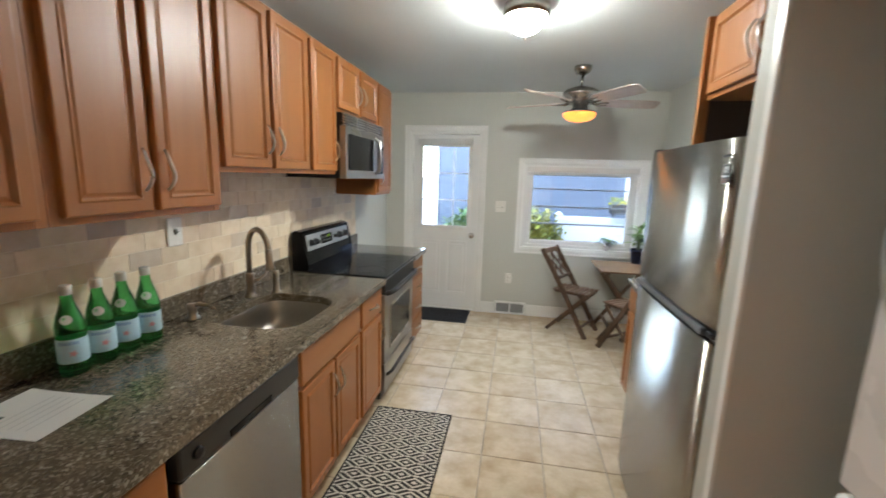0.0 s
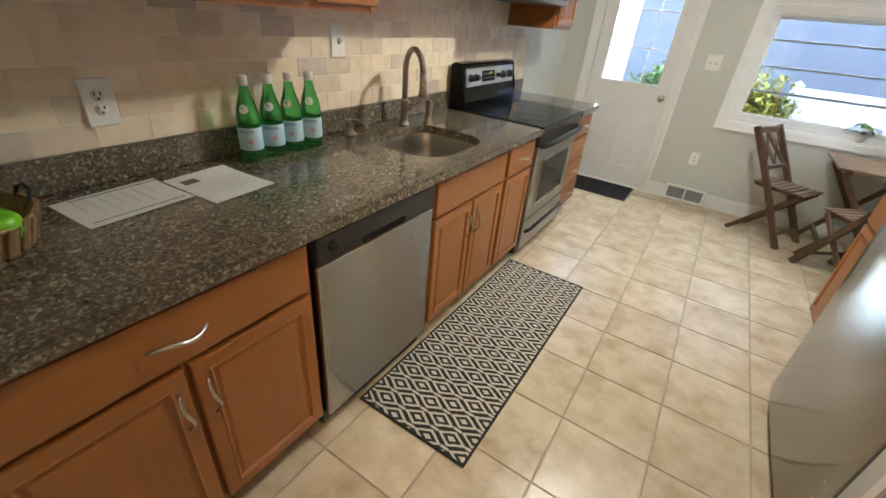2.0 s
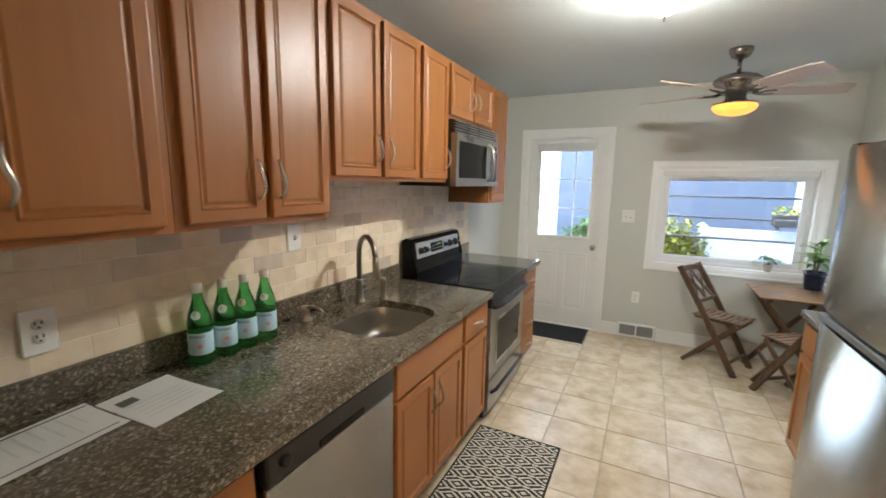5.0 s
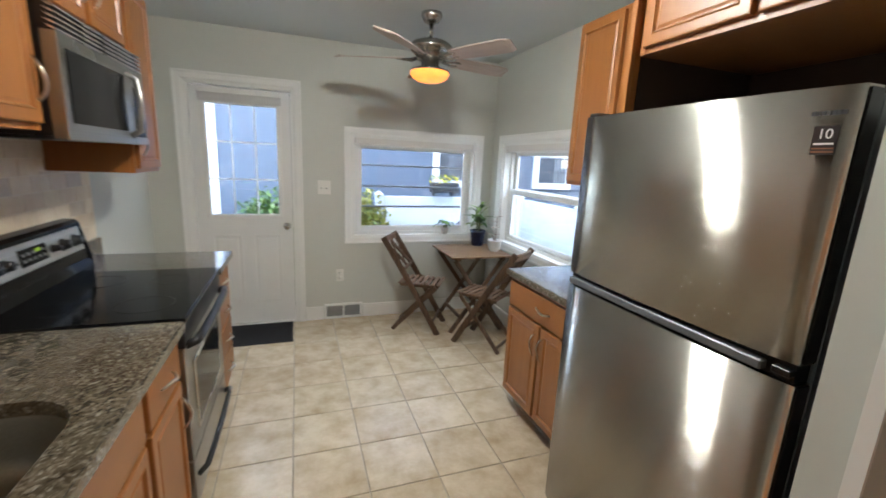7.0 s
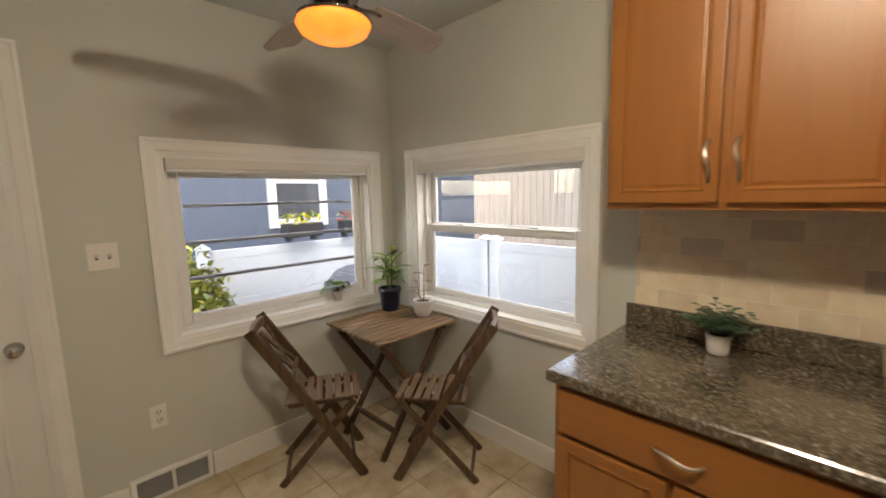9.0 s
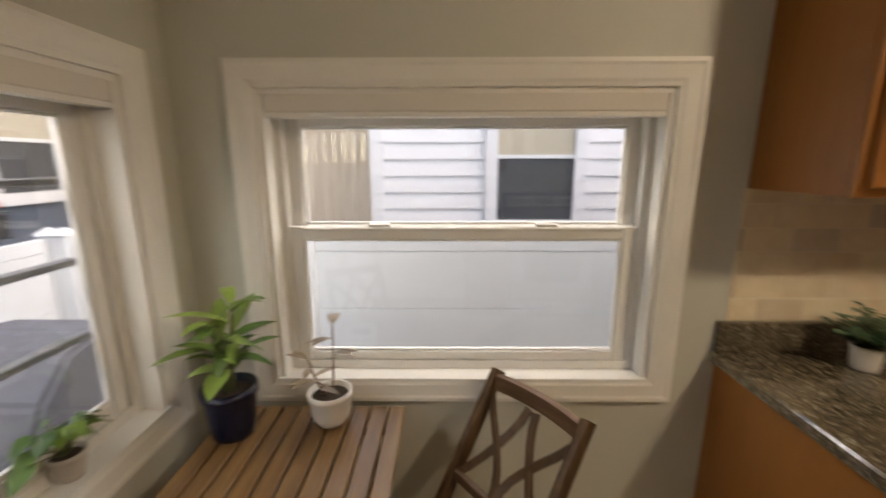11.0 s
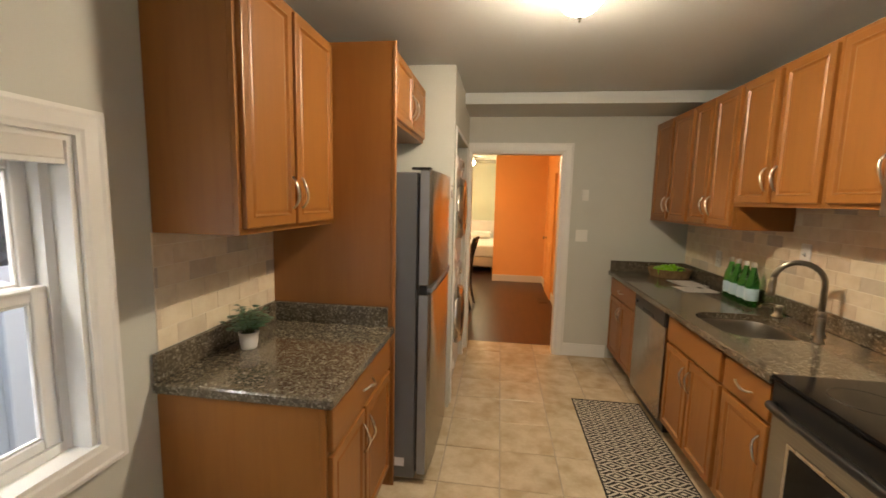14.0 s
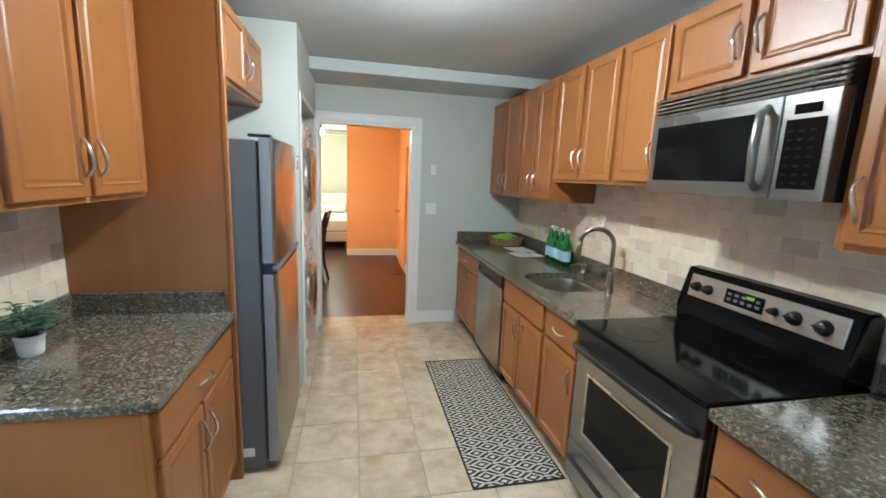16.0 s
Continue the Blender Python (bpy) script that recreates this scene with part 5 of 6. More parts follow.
part("spray_head", tube(bmesh.new(), [e, e + Vector((0.003, -0.002, -0.03)), e + Vector((0.006, -0.003, -0.07)), e + Vector((0.009, -0.005, -0.10)), e + Vector((0.009, -0.005, -0.105))], [0.0155, 0.0175, 0.019, 0.0235, 0.021], 16), M_BRONZE, fc)
part("lever", tube(bmesh.new(), [(0.012, 0.012, 0.085), (0.03, 0.035, 0.092), (0.05, 0.06, 0.115), (0.062, 0.075, 0.14)], [0.012, 0.008, 0.006, 0.007], 10), M_BRONZE, fc)
sp = thing("side_spray", pose(0.215, 2.045, 0.9155), "short brushed metal post beside the faucet", "side spray")
part("post", lathe(bmesh.new(), [(0.0, 0.0), (0.026, 0.0), (0.026, 0.005), (0.019, 0.012), (0.017, 0.05), (0.018, 0.11), (0.015, 0.125), (0.0, 0.127)], 20), M_BRONZE, sp)
sd = thing("soap_dispenser", pose(0.105, 1.555, 0.9155) @ Matrix.Scale(1.3, 4), "small brushed metal soap dispenser beside the sink", "soap dispenser")
part("collar", lathe(bmesh.new(), [(0.0, 0.0), (0.023, 0.0), (0.023, 0.006), (0.015, 0.014), (0.014, 0.035), (0.017, 0.04), (0.017, 0.055), (0.0, 0.057)], 20), M_BRONZE, sd)
part("spout", tube(bmesh.new(), [(0, 0, 0.048), (0.03, 0.0, 0.058), (0.065, 0.0, 0.055), (0.085, 0.0, 0.044)], [0.008, 0.007, 0.006, 0.005], 10), M_BRONZE, sd)


# ---- table, chairs, plants ----
tb = thing("folding_table", pose(2.675, 4.34, 0), "small slatted wooden folding table with crossed legs", "table")
TW, TD, TZ = 0.59, 0.58, 0.738
n = 10
for i in range(n):
    y = -TD / 2 + (i + 0.5) * TD / n
    part("slat", boxes((-TW / 2, y - TD / n / 2 + 0.004, TZ - 0.018, TW / 2, y + TD / n / 2 - 0.004, TZ), bevel=0.003), M_SLAT, tb)
for x in (-0.22, 0.22):
    part("cross_rail", boxes((x - 0.018, -TD / 2 + 0.03, TZ - 0.046, x + 0.018, TD / 2 - 0.03, TZ - 0.0185), bevel=0.003), M_CHAIR, tb)
for y, s in ((-0.23, 1), (0.23, 1), (-0.20, -1), (0.20, -1)):
    bm = bmesh.new()
    bar(bm, (-0.24 * s, y, TZ - 0.045), (0.25 * s, y, 0.004), 0.022, 0.038)
    part("leg", bm, M_CHAIR, tb)
for s, yy in ((1, 0.22), (-1, 0.19)):
    part("stretcher", boxes((0.155 * s - 0.012, -yy, 0.13, 0.155 * s + 0.012, yy, 0.16), bevel=0.003), M_CHAIR, tb)


def folding_chair(m, label):
    """Faces local +y."""
    c = thing("folding_chair", m, label, "chair", "folding chairs round the table")
    for s in (-1, 1):
        bm = bmesh.new()
        pts = [(s * 0.19, 0.20, 0.004), (s * 0.19, -0.03, 0.40), (s * 0.19, -0.165, 0.62), (s * 0.19, -0.32, 0.865)]
        for p, q in zip(pts, pts[1:]):
            bar(bm, p, q, 0.022, 0.04, 0.004)
        part("back_upright", bm, M_CHAIR, c)
        bm = bmesh.new()
        bar(bm, (s * 0.164, -0.23, 0.004), (s * 0.164, 0.17, 0.435), 0.02, 0.036, 0.004)
        part("leg", bm, M_CHAIR, c)
        part("seat_rail", boxes((s * 0.14 - 0.01, -0.17, 0.425, s * 0.14 + 0.01, 0.19, 0.45), bevel=0.003), M_CHAIR, c)
    for i in range(8):
        y = -0.165 + i * 0.05
        bm = bmesh.new()
        box(bm, -0.175, y - 0.018, 0.451, 0.175, y + 0.018, 0.464, 0.004)
        part("seat_slat", bm, M_SLATX, c)
    bm = bmesh.new()
    for i in range(6):
        x0, x1 = -0.18 + i * 0.06, -0.12 + i * 0.06
        bend = lambda x: -0.308 - 0.02 * (1 - (x / 0.18) ** 2)
        bar(bm, (x0, bend(x0), 0.835), (x1, bend(x1), 0.835), 0.022, 0.05, 0.0)
    bmesh.ops.remove_doubles(bm, verts=bm.verts[:], dist=0.002)
    part("top_rail", bm, M_SLATX, c)
    bm = bmesh.new()
    bar(bm, (-0.18, -0.14, 0.58), (0.18, -0.14, 0.58), 0.02, 0.035, 0.003)
    part("lower_rail", bm, M_CHAIR, c)
    for s in (-1, 1):
        bm = bmesh.new()
        pts = []
        for k in range(7):
            t = k / 6
            x = s * (0.175 - 0.17 * math.sin(t * math.pi / 2) ** 1.2)
            pts.append((x, -0.285 + 0.145 * t, 0.80 - 0.215 * t))
        ribbon(bm, pts, 0.013, 0.026)
        part("curved_splat", bm, M_CHAIR, c)
        bm = bmesh.new()
        pts = []
        for k in range(7):
            t = k / 6
            pts.append((s * (0.015 + 0.15 * t ** 1.5), -0.30 + 0.155 * t, 0.815 - 0.225 * t))
        ribbon(bm, pts, 0.013, 0.026)
        part("curved_splat", bm, M_CHAIR, c)
    bm = bmesh.new()
    bar(bm, (-0.155, -0.20, 0.045), (0.155, -0.20, 0.045), 0.018, 0.025, 0.003)
    part("stretcher", bm, M_CHAIR, c)
    bm = bmesh.new()
    bar(bm, (-0.18, 0.15, 0.115), (0.18, 0.15, 0.115), 0.018, 0.025, 0.003)
    part("stretcher", bm, M_CHAIR, c)
    for o in c.children:
        for v in o.data.vertices:
            v.co.x *= 0.88
    return c


M_SLATX = wood("weathered_seat_slat", (0.09, 0.048, 0.025), (0.19, 0.11, 0.06), (0.32, 0.21, 0.13), 0, 0.5)
ca = folding_chair(pose(2.20, 4.37, 0, 0, 0, -119), "dark wooden folding chair with slatted seat by the table")
copy_thing(ca, pose(2.646, 3.905, 0, 0, 0, 36.9))


def leaf(bm, base, tip, width, droop=0.0, fold=0.25):
    """A pointed leaf folded along its rib."""
    base, tip = Vector(base), Vector(tip)
    d = tip - base
    side = d.cross(Vector((0, 0, 1)))
    if side.length < 1e-5:
        side = Vector((1, 0, 0))
    side.normalize()
    up = side.cross(d).normalized()
    n = 5
    mid, lft, rgt = [], [], []
    for i in range(n + 1):
        t = i / n
        w = width * math.sin(math.pi * min(1, 0.06 + t * 0.94)) ** 0.8 * (1 - 0.25 * t)
        p = base + d * t - Vector((0, 0, droop * t * t))
        mid.append(bm.verts.new(p))
        lft.append(bm.verts.new(p + side * w + up * (w * fold)))
        rgt.append(bm.verts.new(p - side * w + up * (w * fold)))
    for i in range(n):
        for a, b in ((lft, mid), (mid, rgt)):
            f = bm.faces.new((a[i], a[i + 1], b[i + 1], b[i]))
            f.smooth = True


def leaf_material(name, dark, light):
    m, nt, b = nodes_of(name)
    g = nt.nodes.new("ShaderNodeNewGeometry")
    oi = nt.nodes.new("ShaderNodeObjectInfo")
    v = noise_tex(nt, coords(nt), 35.0, 3)
    t = math_node(nt, 'ADD', math_node(nt, 'MULTIPLY', math_node(nt, 'FRACT', math_node(nt, 'ADD', g.outputs["Random Per Island"], oi.outputs["Random"])), 0.6), math_node(nt, 'MULTIPLY', v, 0.4))
    nt.links.new(ramp(nt, t, [(0.2, dark), (0.8, light)]), b.inputs["Base Color"])
    b.inputs["Roughness"].default_value = 0.4
    b.inputs["Transmission Weight"].default_value = 0.0
    return m


M_LEAF = leaf_material("plant_leaf", (0.03, 0.10, 0.02), (0.16, 0.30, 0.06))
M_LEAFY = leaf_material("pale_plant_leaf", (0.04, 0.11, 0.018), (0.24, 0.36, 0.08))
M_LEAFB = leaf_material("grey_green_leaf", (0.03, 0.09, 0.05), (0.10, 0.21, 0.12))
M_TWIG = plain("plant_stem", (0.12, 0.14, 0.05), 0.6, bmp=0.1)
M_REDTWIG = plain("brown_plant_stem", (0.16, 0.08, 0.05), 0.6, bmp=0.1)
M_SOIL = plain("potting_soil", (0.035, 0.022, 0.014), 0.95, vary=0.4, scale=60.0, bmp=0.6)
M_NAVY = plain("navy_glazed_pot", (0.006, 0.009, 0.026), 0.25, vary=0.15, bmp=0.03)
M_WHITEPOT = plain("white_glazed_pot", (0.72, 0.69, 0.64), 0.3, vary=0.05, bmp=0.03)
M_TERRA = plain("grey_small_pot", (0.50, 0.46, 0.42), 0.6, vary=0.1, bmp=0.1)


def pot(p, r0, r1, h, mt, label="", bulge=0.0):
    part("pot", lathe(bmesh.new(), [(0.0, 0.0), (r0 * 0.9, 0.0), (r0, 0.006), (r0 + (r1 - r0) * (0.35 + bulge), h * 0.25), (r0 + (r1 - r0) * (0.65 + bulge), h * 0.5), (r1 * 0.97, h * 0.8), (r1 * 1.06, h * 0.84), (r1 * 1.06, h), (r1 * 0.95, h), (r1 * 0.9, h * 0.85), (0.0, h * 0.85)], 28), mt, p, label)
    part("soil", lathe(bmesh.new(), [(r1 * 0.89, h * 0.855), (r1 * 0.5, h * 0.89), (0.0, h * 0.9)], 18), M_SOIL, p)


M_MUTED = leaf_material("muted_leaf", (0.14, 0.10, 0.06), (0.34, 0.26, 0.18))


def stem(p, mt, pts, r, n):
    bm = bmesh.new()
    tube(bm, pts, r, n)
    return part("stem", bm, mt, p)


def one_leaf(p, mt, base, tip, width, droop):
    bm = bmesh.new()
    leaf(bm, base, tip, width, droop)
    return part("leaf", bm, mt, p)


rnd = random.Random(5)
pl = thing("potted_plant", pose(2.83, 4.552, 0.7385), "leafy green potted plant in a navy pot on the table", "potted plant")
pot(pl, 0.058, 0.073, 0.156, M_NAVY, "dark navy glazed pot")
for k in range(4):
    a = k * 1.7
    top = Vector((0.03 * math.cos(a), 0.03 * math.sin(a), 0.30 + 0.035 * k))
    stem(pl, M_TWIG, [(0.01 * math.cos(a), 0.01 * math.sin(a), 0.13), top * 0.6 + Vector((0, 0, 0.04)), top], [0.006, 0.005, 0.003], 7)
    for i in range(7):
        t = 0.35 + 0.65 * i / 6
        p = Vector((0.01 * math.cos(a), 0.01 * math.sin(a), 0.13)).lerp(top, t)
        b2 = a + i * 2.4
        L = rnd.uniform(0.12, 0.19)
        el = rnd.uniform(0.2, 0.9)
        q = p + Vector((math.cos(b2) * math.cos(el), math.sin(b2) * math.cos(el), math.sin(el))) * L
        q.x, q.y = min(q.x, 0.18), min(q.y, 0.16)
        one_leaf(pl, M_LEAFY, p, q, rnd.uniform(0.022, 0.034), rnd.uniform(0.04, 0.10))
pl = thing("potted_plant", pose(2.885, 4.275, 0.7385), "sparse thin-stemmed plant in a white pot", "potted plant")
pot(pl, 0.042, 0.063, 0.108, M_WHITEPOT, "round white glazed pot", 0.3)
for k, (dx, dy, hh) in enumerate(((0.0, -0.02, 0.325), (0.01, 0.065, 0.205), (-0.02, 0.03, 0.15))):
    top = Vector((dx, dy, hh))
    stem(pl, M_REDTWIG, [(dx * 0.2, dy * 0.2, 0.085), (dx * 0.5, dy * 0.6, 0.13), top], [0.004, 0.003, 0.002], 6)
    for i in range(6 if k == 0 else 4):
        a = i * 2.2 + k
        z = hh - 0.028 * (i % 3) * (1.7 if k == 0 else 1)
        p = Vector((dx * z / hh, dy * z / hh, z))
        one_leaf(pl, M_MUTED, p, p + Vector((0.08 * math.cos(a), 0.08 * math.sin(a), 0.024)), 0.014, 0.02)
pl = thing("potted_plant", pose(2.56, 4.785, 0.8205), "small green plant in a pot on the window sill", "potted plant")
pot(pl, 0.026, 0.036, 0.065, M_TERRA)
for i in range(16):
    a, el, L = i * 2.4, rnd.uniform(0.1, 1.1), rnd.uniform(0.05, 0.085)
    q = Vector((math.cos(a) * math.cos(el) * L, math.sin(a) * math.cos(el) * L * 0.45, 0.075 + math.sin(el) * L))
    stem(pl, M_TWIG, [(0, 0, 0.055), q * 0.5 + Vector((0, 0, 0.035)), q], 0.0015, 5)
    one_leaf(pl, M_LEAF, q, q + Vector((math.cos(a) * 0.06, math.sin(a) * 0.022, -0.005)), 0.026, 0.025)
pl = thing("potted_plant", pose(2.90, 2.655, 0.9155), "small bushy grey-green plant in a white pot", "potted plant")
pot(pl, 0.034, 0.040, 0.075, M_WHITEPOT, "small white pot")
bm = bmesh.new()
for i in range(34):
    a, el, L = i * 2.4, rnd.uniform(0.05, 1.35), rnd.uniform(0.07, 0.14)
    q = Vector((math.cos(a) * math.cos(el) * L * 0.85, math.sin(a) * math.cos(el) * L, 0.08 + math.sin(el) * L * 0.85))
    q.x = min(q.x, 0.08)
    stem(pl, M_TWIG, [(0, 0, 0.06), q * 0.6 + Vector((0, 0, 0.03)), q], 0.0012, 4)
    for j in range(7):
        p = Vector((0, 0, 0.07)).lerp(q, 0.45 + 0.55 * j / 6)
        b2 = j * 2.6 + i
        leaf(bm, p, p + Vector((0.030 * math.cos(b2), 0.030 * math.sin(b2), 0.008)), 0.0115, 0.004)
part("foliage", bm, M_LEAFB, pl, "small grey-green leaves")


# ---- laundry closet and rooms beyond the doorway ----
M_ENAMEL = plain("white_appliance_enamel", (0.78, 0.78, 0.77), 0.25, vary=0.02, bmp=0.0)
M_PORTHOLE = plain("dark_porthole_glass", (0.05, 0.03, 0.03), 0.06, bmp=0.0)
setting("closet_back", boxes((2.95, 0.0, 0.0, 3.028, 1.214, ZC - 0.002)), M_WALL, "plain back wall of the laundry closet", "wall")


def laundry(z0, z1, name, label, category):
    w = thing(name, pose(2.19, 0.535, z0), label, category, "stacked laundry machines")
    h = z1 - z0
    part("body", boxes((0.0, -0.31, 0.01, 0.62, 0.31, h), bevel=0.012), M_ENAMEL, w)
    bm = bmesh.new()
    lathe(bm, [(0.0, 0.0), (0.275, 0.0), (0.275, 0.02), (0.25, 0.052), (0.20, 0.058), (0.19, 0.045), (0.0, 0.045)], 40)
    d = part("door_ring", bm, M_NICKEL, w, "round chrome door ring")
    d.matrix_basis = pose(0.0, 0.0, h * 0.53, 0, -90, 0)
    bm = bmesh.new()
    lathe(bm, [(0.188, 0.046), (0.14, 0.06), (0.07, 0.068), (0.0, 0.07)], 32)
    g = part("porthole", bm, M_PORTHOLE, w, "dark domed door glass")
    g.matrix_basis = pose(0.0, 0.0, h * 0.53, 0, -90, 0)
    part("control_fascia", boxes((-0.012, -0.30, h - 0.12, -0.0005, 0.30, h - 0.02), bevel=0.003), M_ENAMEL, w)
    k = part("dial", lathe(bmesh.new(), [(0.0, 0.0), (0.03, 0.0), (0.026, 0.022), (0.0, 0.023)], 24), M_NICKEL, w)
    k.matrix_basis = pose(-0.0125, 0.0, h - 0.07, 0, -90, 0)
    for yy in (-0.28, 0.28):
        part("foot", boxes((0.05, yy - 0.025, 0.0, 0.10, yy + 0.025, 0.0098)), M_BLACK, w)
    return w


laundry(0.0, 1.0, "washing_machine", "white front-loading washing machine in the closet", "washing machine")
laundry(1.001, 1.97, "tumble_dryer", "white tumble dryer stacked on the washing machine", "dryer")

# hall lamps: the dome is unseen, added to light the orange room
M_LAMPGLASS = glowing("added_hall_dome", (1.0, 0.70, 0.40), 230.0)
hl = thing("ceiling_light", pose(2.85, -2.2, 2.6), "unseen dome light added to light the next room", "ceiling light")
part("rim", lathe(bmesh.new(), [(0.0, -0.001), (0.16, -0.001), (0.165, -0.02), (0.15, -0.03), (0.0, -0.03)], 28), M_FANMETAL, hl)
part("dome", lathe(bmesh.new(), [(0.14, -0.031), (0.125, -0.07), (0.08, -0.10), (0.0, -0.115)], 28), M_LAMPGLASS, hl, "glowing warm frosted glass")
M_BEDGLASS = glowing("lit_bedroom_bowl", (1.0, 0.88, 0.66), 260.0)
M_DARKFAN = plain("dark_fan_bronze", (0.05, 0.04, 0.035), 0.4, vary=0.1, bmp=0.02)
bf = thing("ceiling_fan", pose(2.56, -5.5, 2.6), "dark bedroom ceiling fan with a lit white bowl", "ceiling fan")
part("canopy", lathe(bmesh.new(), [(0.0, -0.001), (0.07, -0.001), (0.06, -0.04), (0.0, -0.045)], 20), M_DARKFAN, bf)
part("motor_housing", lathe(bmesh.new(), [(0.0, -0.045), (0.05, -0.05), (0.11, -0.065), (0.115, -0.10), (0.08, -0.12), (0.0, -0.12)], 24), M_DARKFAN, bf)
part("light_bowl", lathe(bmesh.new(), [(0.12, -0.121), (0.115, -0.16), (0.08, -0.20), (0.0, -0.215)], 24), M_BEDGLASS, bf, "glowing white glass bowl")
for k in range(5):
    bl = part("blade", boxes((0.10, -0.06, -0.004, 0.60, 0.06, 0.004), bevel=0.003), M_DARKFAN, bf, "dark fan blade")
    bl.matrix_basis = pose(0, 0, -0.085, 10, 0, 176 + 72 * k)

# bed, chair, hall door
M_LINEN = plain("white_bed_linen", (0.72, 0.71, 0.68), 0.85, vary=0.06, scale=5.0, fine=200.0, bmp=0.2)
M_BEDBASE = plain("pale_bed_base", (0.62, 0.52, 0.42), 0.8, vary=0.05, bmp=0.1)
bed = thing("bed", pose(2.85, -5.7, 0), "made bed with white linen and pillows", "bed")
part("base", boxes((-0.95, -1.0, 0.12, 0.75, 1.0, 0.34), bevel=0.02), M_BEDBASE, bed)
part("drawer_front", boxes((-0.85, 1.001, 0.15, 0.65, 1.015, 0.32), bevel=0.004), M_BEDBASE, bed)
for x in (-0.9, 0.7):
    for y in (-0.95, 0.95):
        part("foot", boxes((x - 0.03, y - 0.03, 0.0, x + 0.03, y + 0.03, 0.12), bevel=0.004), M_CHAIR, bed)
bm = bmesh.new()
box(bm, -0.97, -1.02, 0.341, 0.77, 1.02, 0.60, 0.05, 3)
part("mattress", bm, M_LINEN, bed, "white covered mattress")
part("headboard", boxes((-0.98, -1.09, 0.0, 0.78, -1.03, 1.05), bevel=0.02), M_LINEN, bed)
for x in (-0.5, 0.3):
    bm = bmesh.new()
    box(bm, x - 0.33, -0.95, 0.605, x + 0.33, -0.55, 0.78, 0.07, 3)
    part("pillow", bm, M_LINEN, bed, "plump white pillow")

M_DARKCHAIR = wood("black_brown_wood", (0.012, 0.006, 0.004), (0.025, 0.012, 0.008), (0.05, 0.025, 0.015), 2, 0.35)
dc = thing("dining_chair", pose(2.45, -1.75, 0, 0, 0, -95), "dark brown high-backed wooden dining chair", "chair")
part("seat", boxes((-0.21, -0.2, 0.43, 0.21, 0.22, 0.475), bevel=0.012), M_DARKCHAIR, dc)
for s in (-1, 1):
    bm = bmesh.new()
    pts = [(s * 0.19, -0.27, 0.004), (s * 0.19, -0.21, 0.25), (s * 0.19, -0.20, 0.48), (s * 0.19, -0.22, 0.75), (s * 0.19, -0.30, 1.04)]
    for p, q in zip(pts, pts[1:]):
        bar(bm, p, q, 0.03, 0.035, 0.004)
    part("back_post", bm, M_DARKCHAIR, dc)
    part("front_leg", boxes((s * 0.18 - 0.018, 0.17, 0.0, s * 0.18 + 0.018, 0.206, 0.43), bevel=0.004), M_DARKCHAIR, dc)
for i in range(5):
    x = -0.13 + i * 0.065
    bm = bmesh.new()
    bar(bm, (x, -0.205, 0.52), (x, -0.225, 0.76), 0.03, 0.014, 0.002, (0, 1, 0))
    bar(bm, (x, -0.225, 0.76), (x, -0.285, 0.98), 0.03, 0.014, 0.002, (0, 1, 0))
    part("back_slat", bm, M_DARKCHAIR, dc)
bm = bmesh.new()
bar(bm, (-0.19, -0.295, 1.01), (0.19, -0.295, 1.01), 0.025, 0.08, 0.006)
part("top_rail", bm, M_DARKCHAIR, dc)
hd = tagged(new("door_2"), "orange-lit painted panel door on the side wall", "door", kind="structure")
hd.matrix_basis = pose(0.952, -3.2, 0.005)
part("door_leaf", boxes((0.0, 0.0, 0.0, 0.035, 0.80, 2.03), bevel=0.003), M_ORANGE, hd)
for z0, z1 in ((0.2, 0.9), (1.05, 1.85)):
    bm = bmesh.new()
    panel_front(bm, 0.0355, 0.12, 0.68, z0, z1, 0.008, 0.04)
    part("door_panel", bm, M_ORANGE, hd)
k = part("door_knob", lathe(bmesh.new(), [(0.0, 0.0), (0.03, 0.0), (0.03, 0.006), (0.011, 0.012), (0.011, 0.03), (0.026, 0.045), (0.022, 0.062), (0.0, 0.066)], 18), M_NICKEL, hd)
k.matrix_basis = pose(0.0355, 0.06, 0.95, 0, 90, 0)
fv = thing("floor_vent", pose(1.10, -2.35, 0), "dark metal floor vent in the wood floor", "vent")
part("frame", boxes((-0.07, -0.15, -0.002, 0.07, 0.15, 0.004), bevel=0.001), M_BLACK, fv)

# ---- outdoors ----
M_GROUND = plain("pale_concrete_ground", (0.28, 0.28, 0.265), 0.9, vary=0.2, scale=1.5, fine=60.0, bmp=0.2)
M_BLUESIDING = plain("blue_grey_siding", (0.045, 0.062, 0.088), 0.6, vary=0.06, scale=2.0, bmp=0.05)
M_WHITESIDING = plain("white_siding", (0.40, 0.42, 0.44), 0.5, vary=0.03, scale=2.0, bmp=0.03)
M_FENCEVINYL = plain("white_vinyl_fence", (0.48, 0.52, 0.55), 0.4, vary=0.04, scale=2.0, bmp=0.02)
M_OLDWOOD = wood("weathered_fence_boards", (0.34, 0.27, 0.20), (0.46, 0.38, 0.29), (0.56, 0.48, 0.39), 2, 0.8, 0.7)
M_NBGLASS = plain("neighbour_window_glass", (0.04, 0.045, 0.05), 0.06, bmp=0.0)
M_NBSHADE = plain("drawn_window_shade", (0.26, 0.24, 0.19), 0.8, vary=0.05)
M_ROOF = plain("dark_shingle_roof", (0.06, 0.06, 0.065), 0.9, vary=0.3, scale=12.0, bmp=0.3)
GZ = -0.35
bm = bmesh.new()
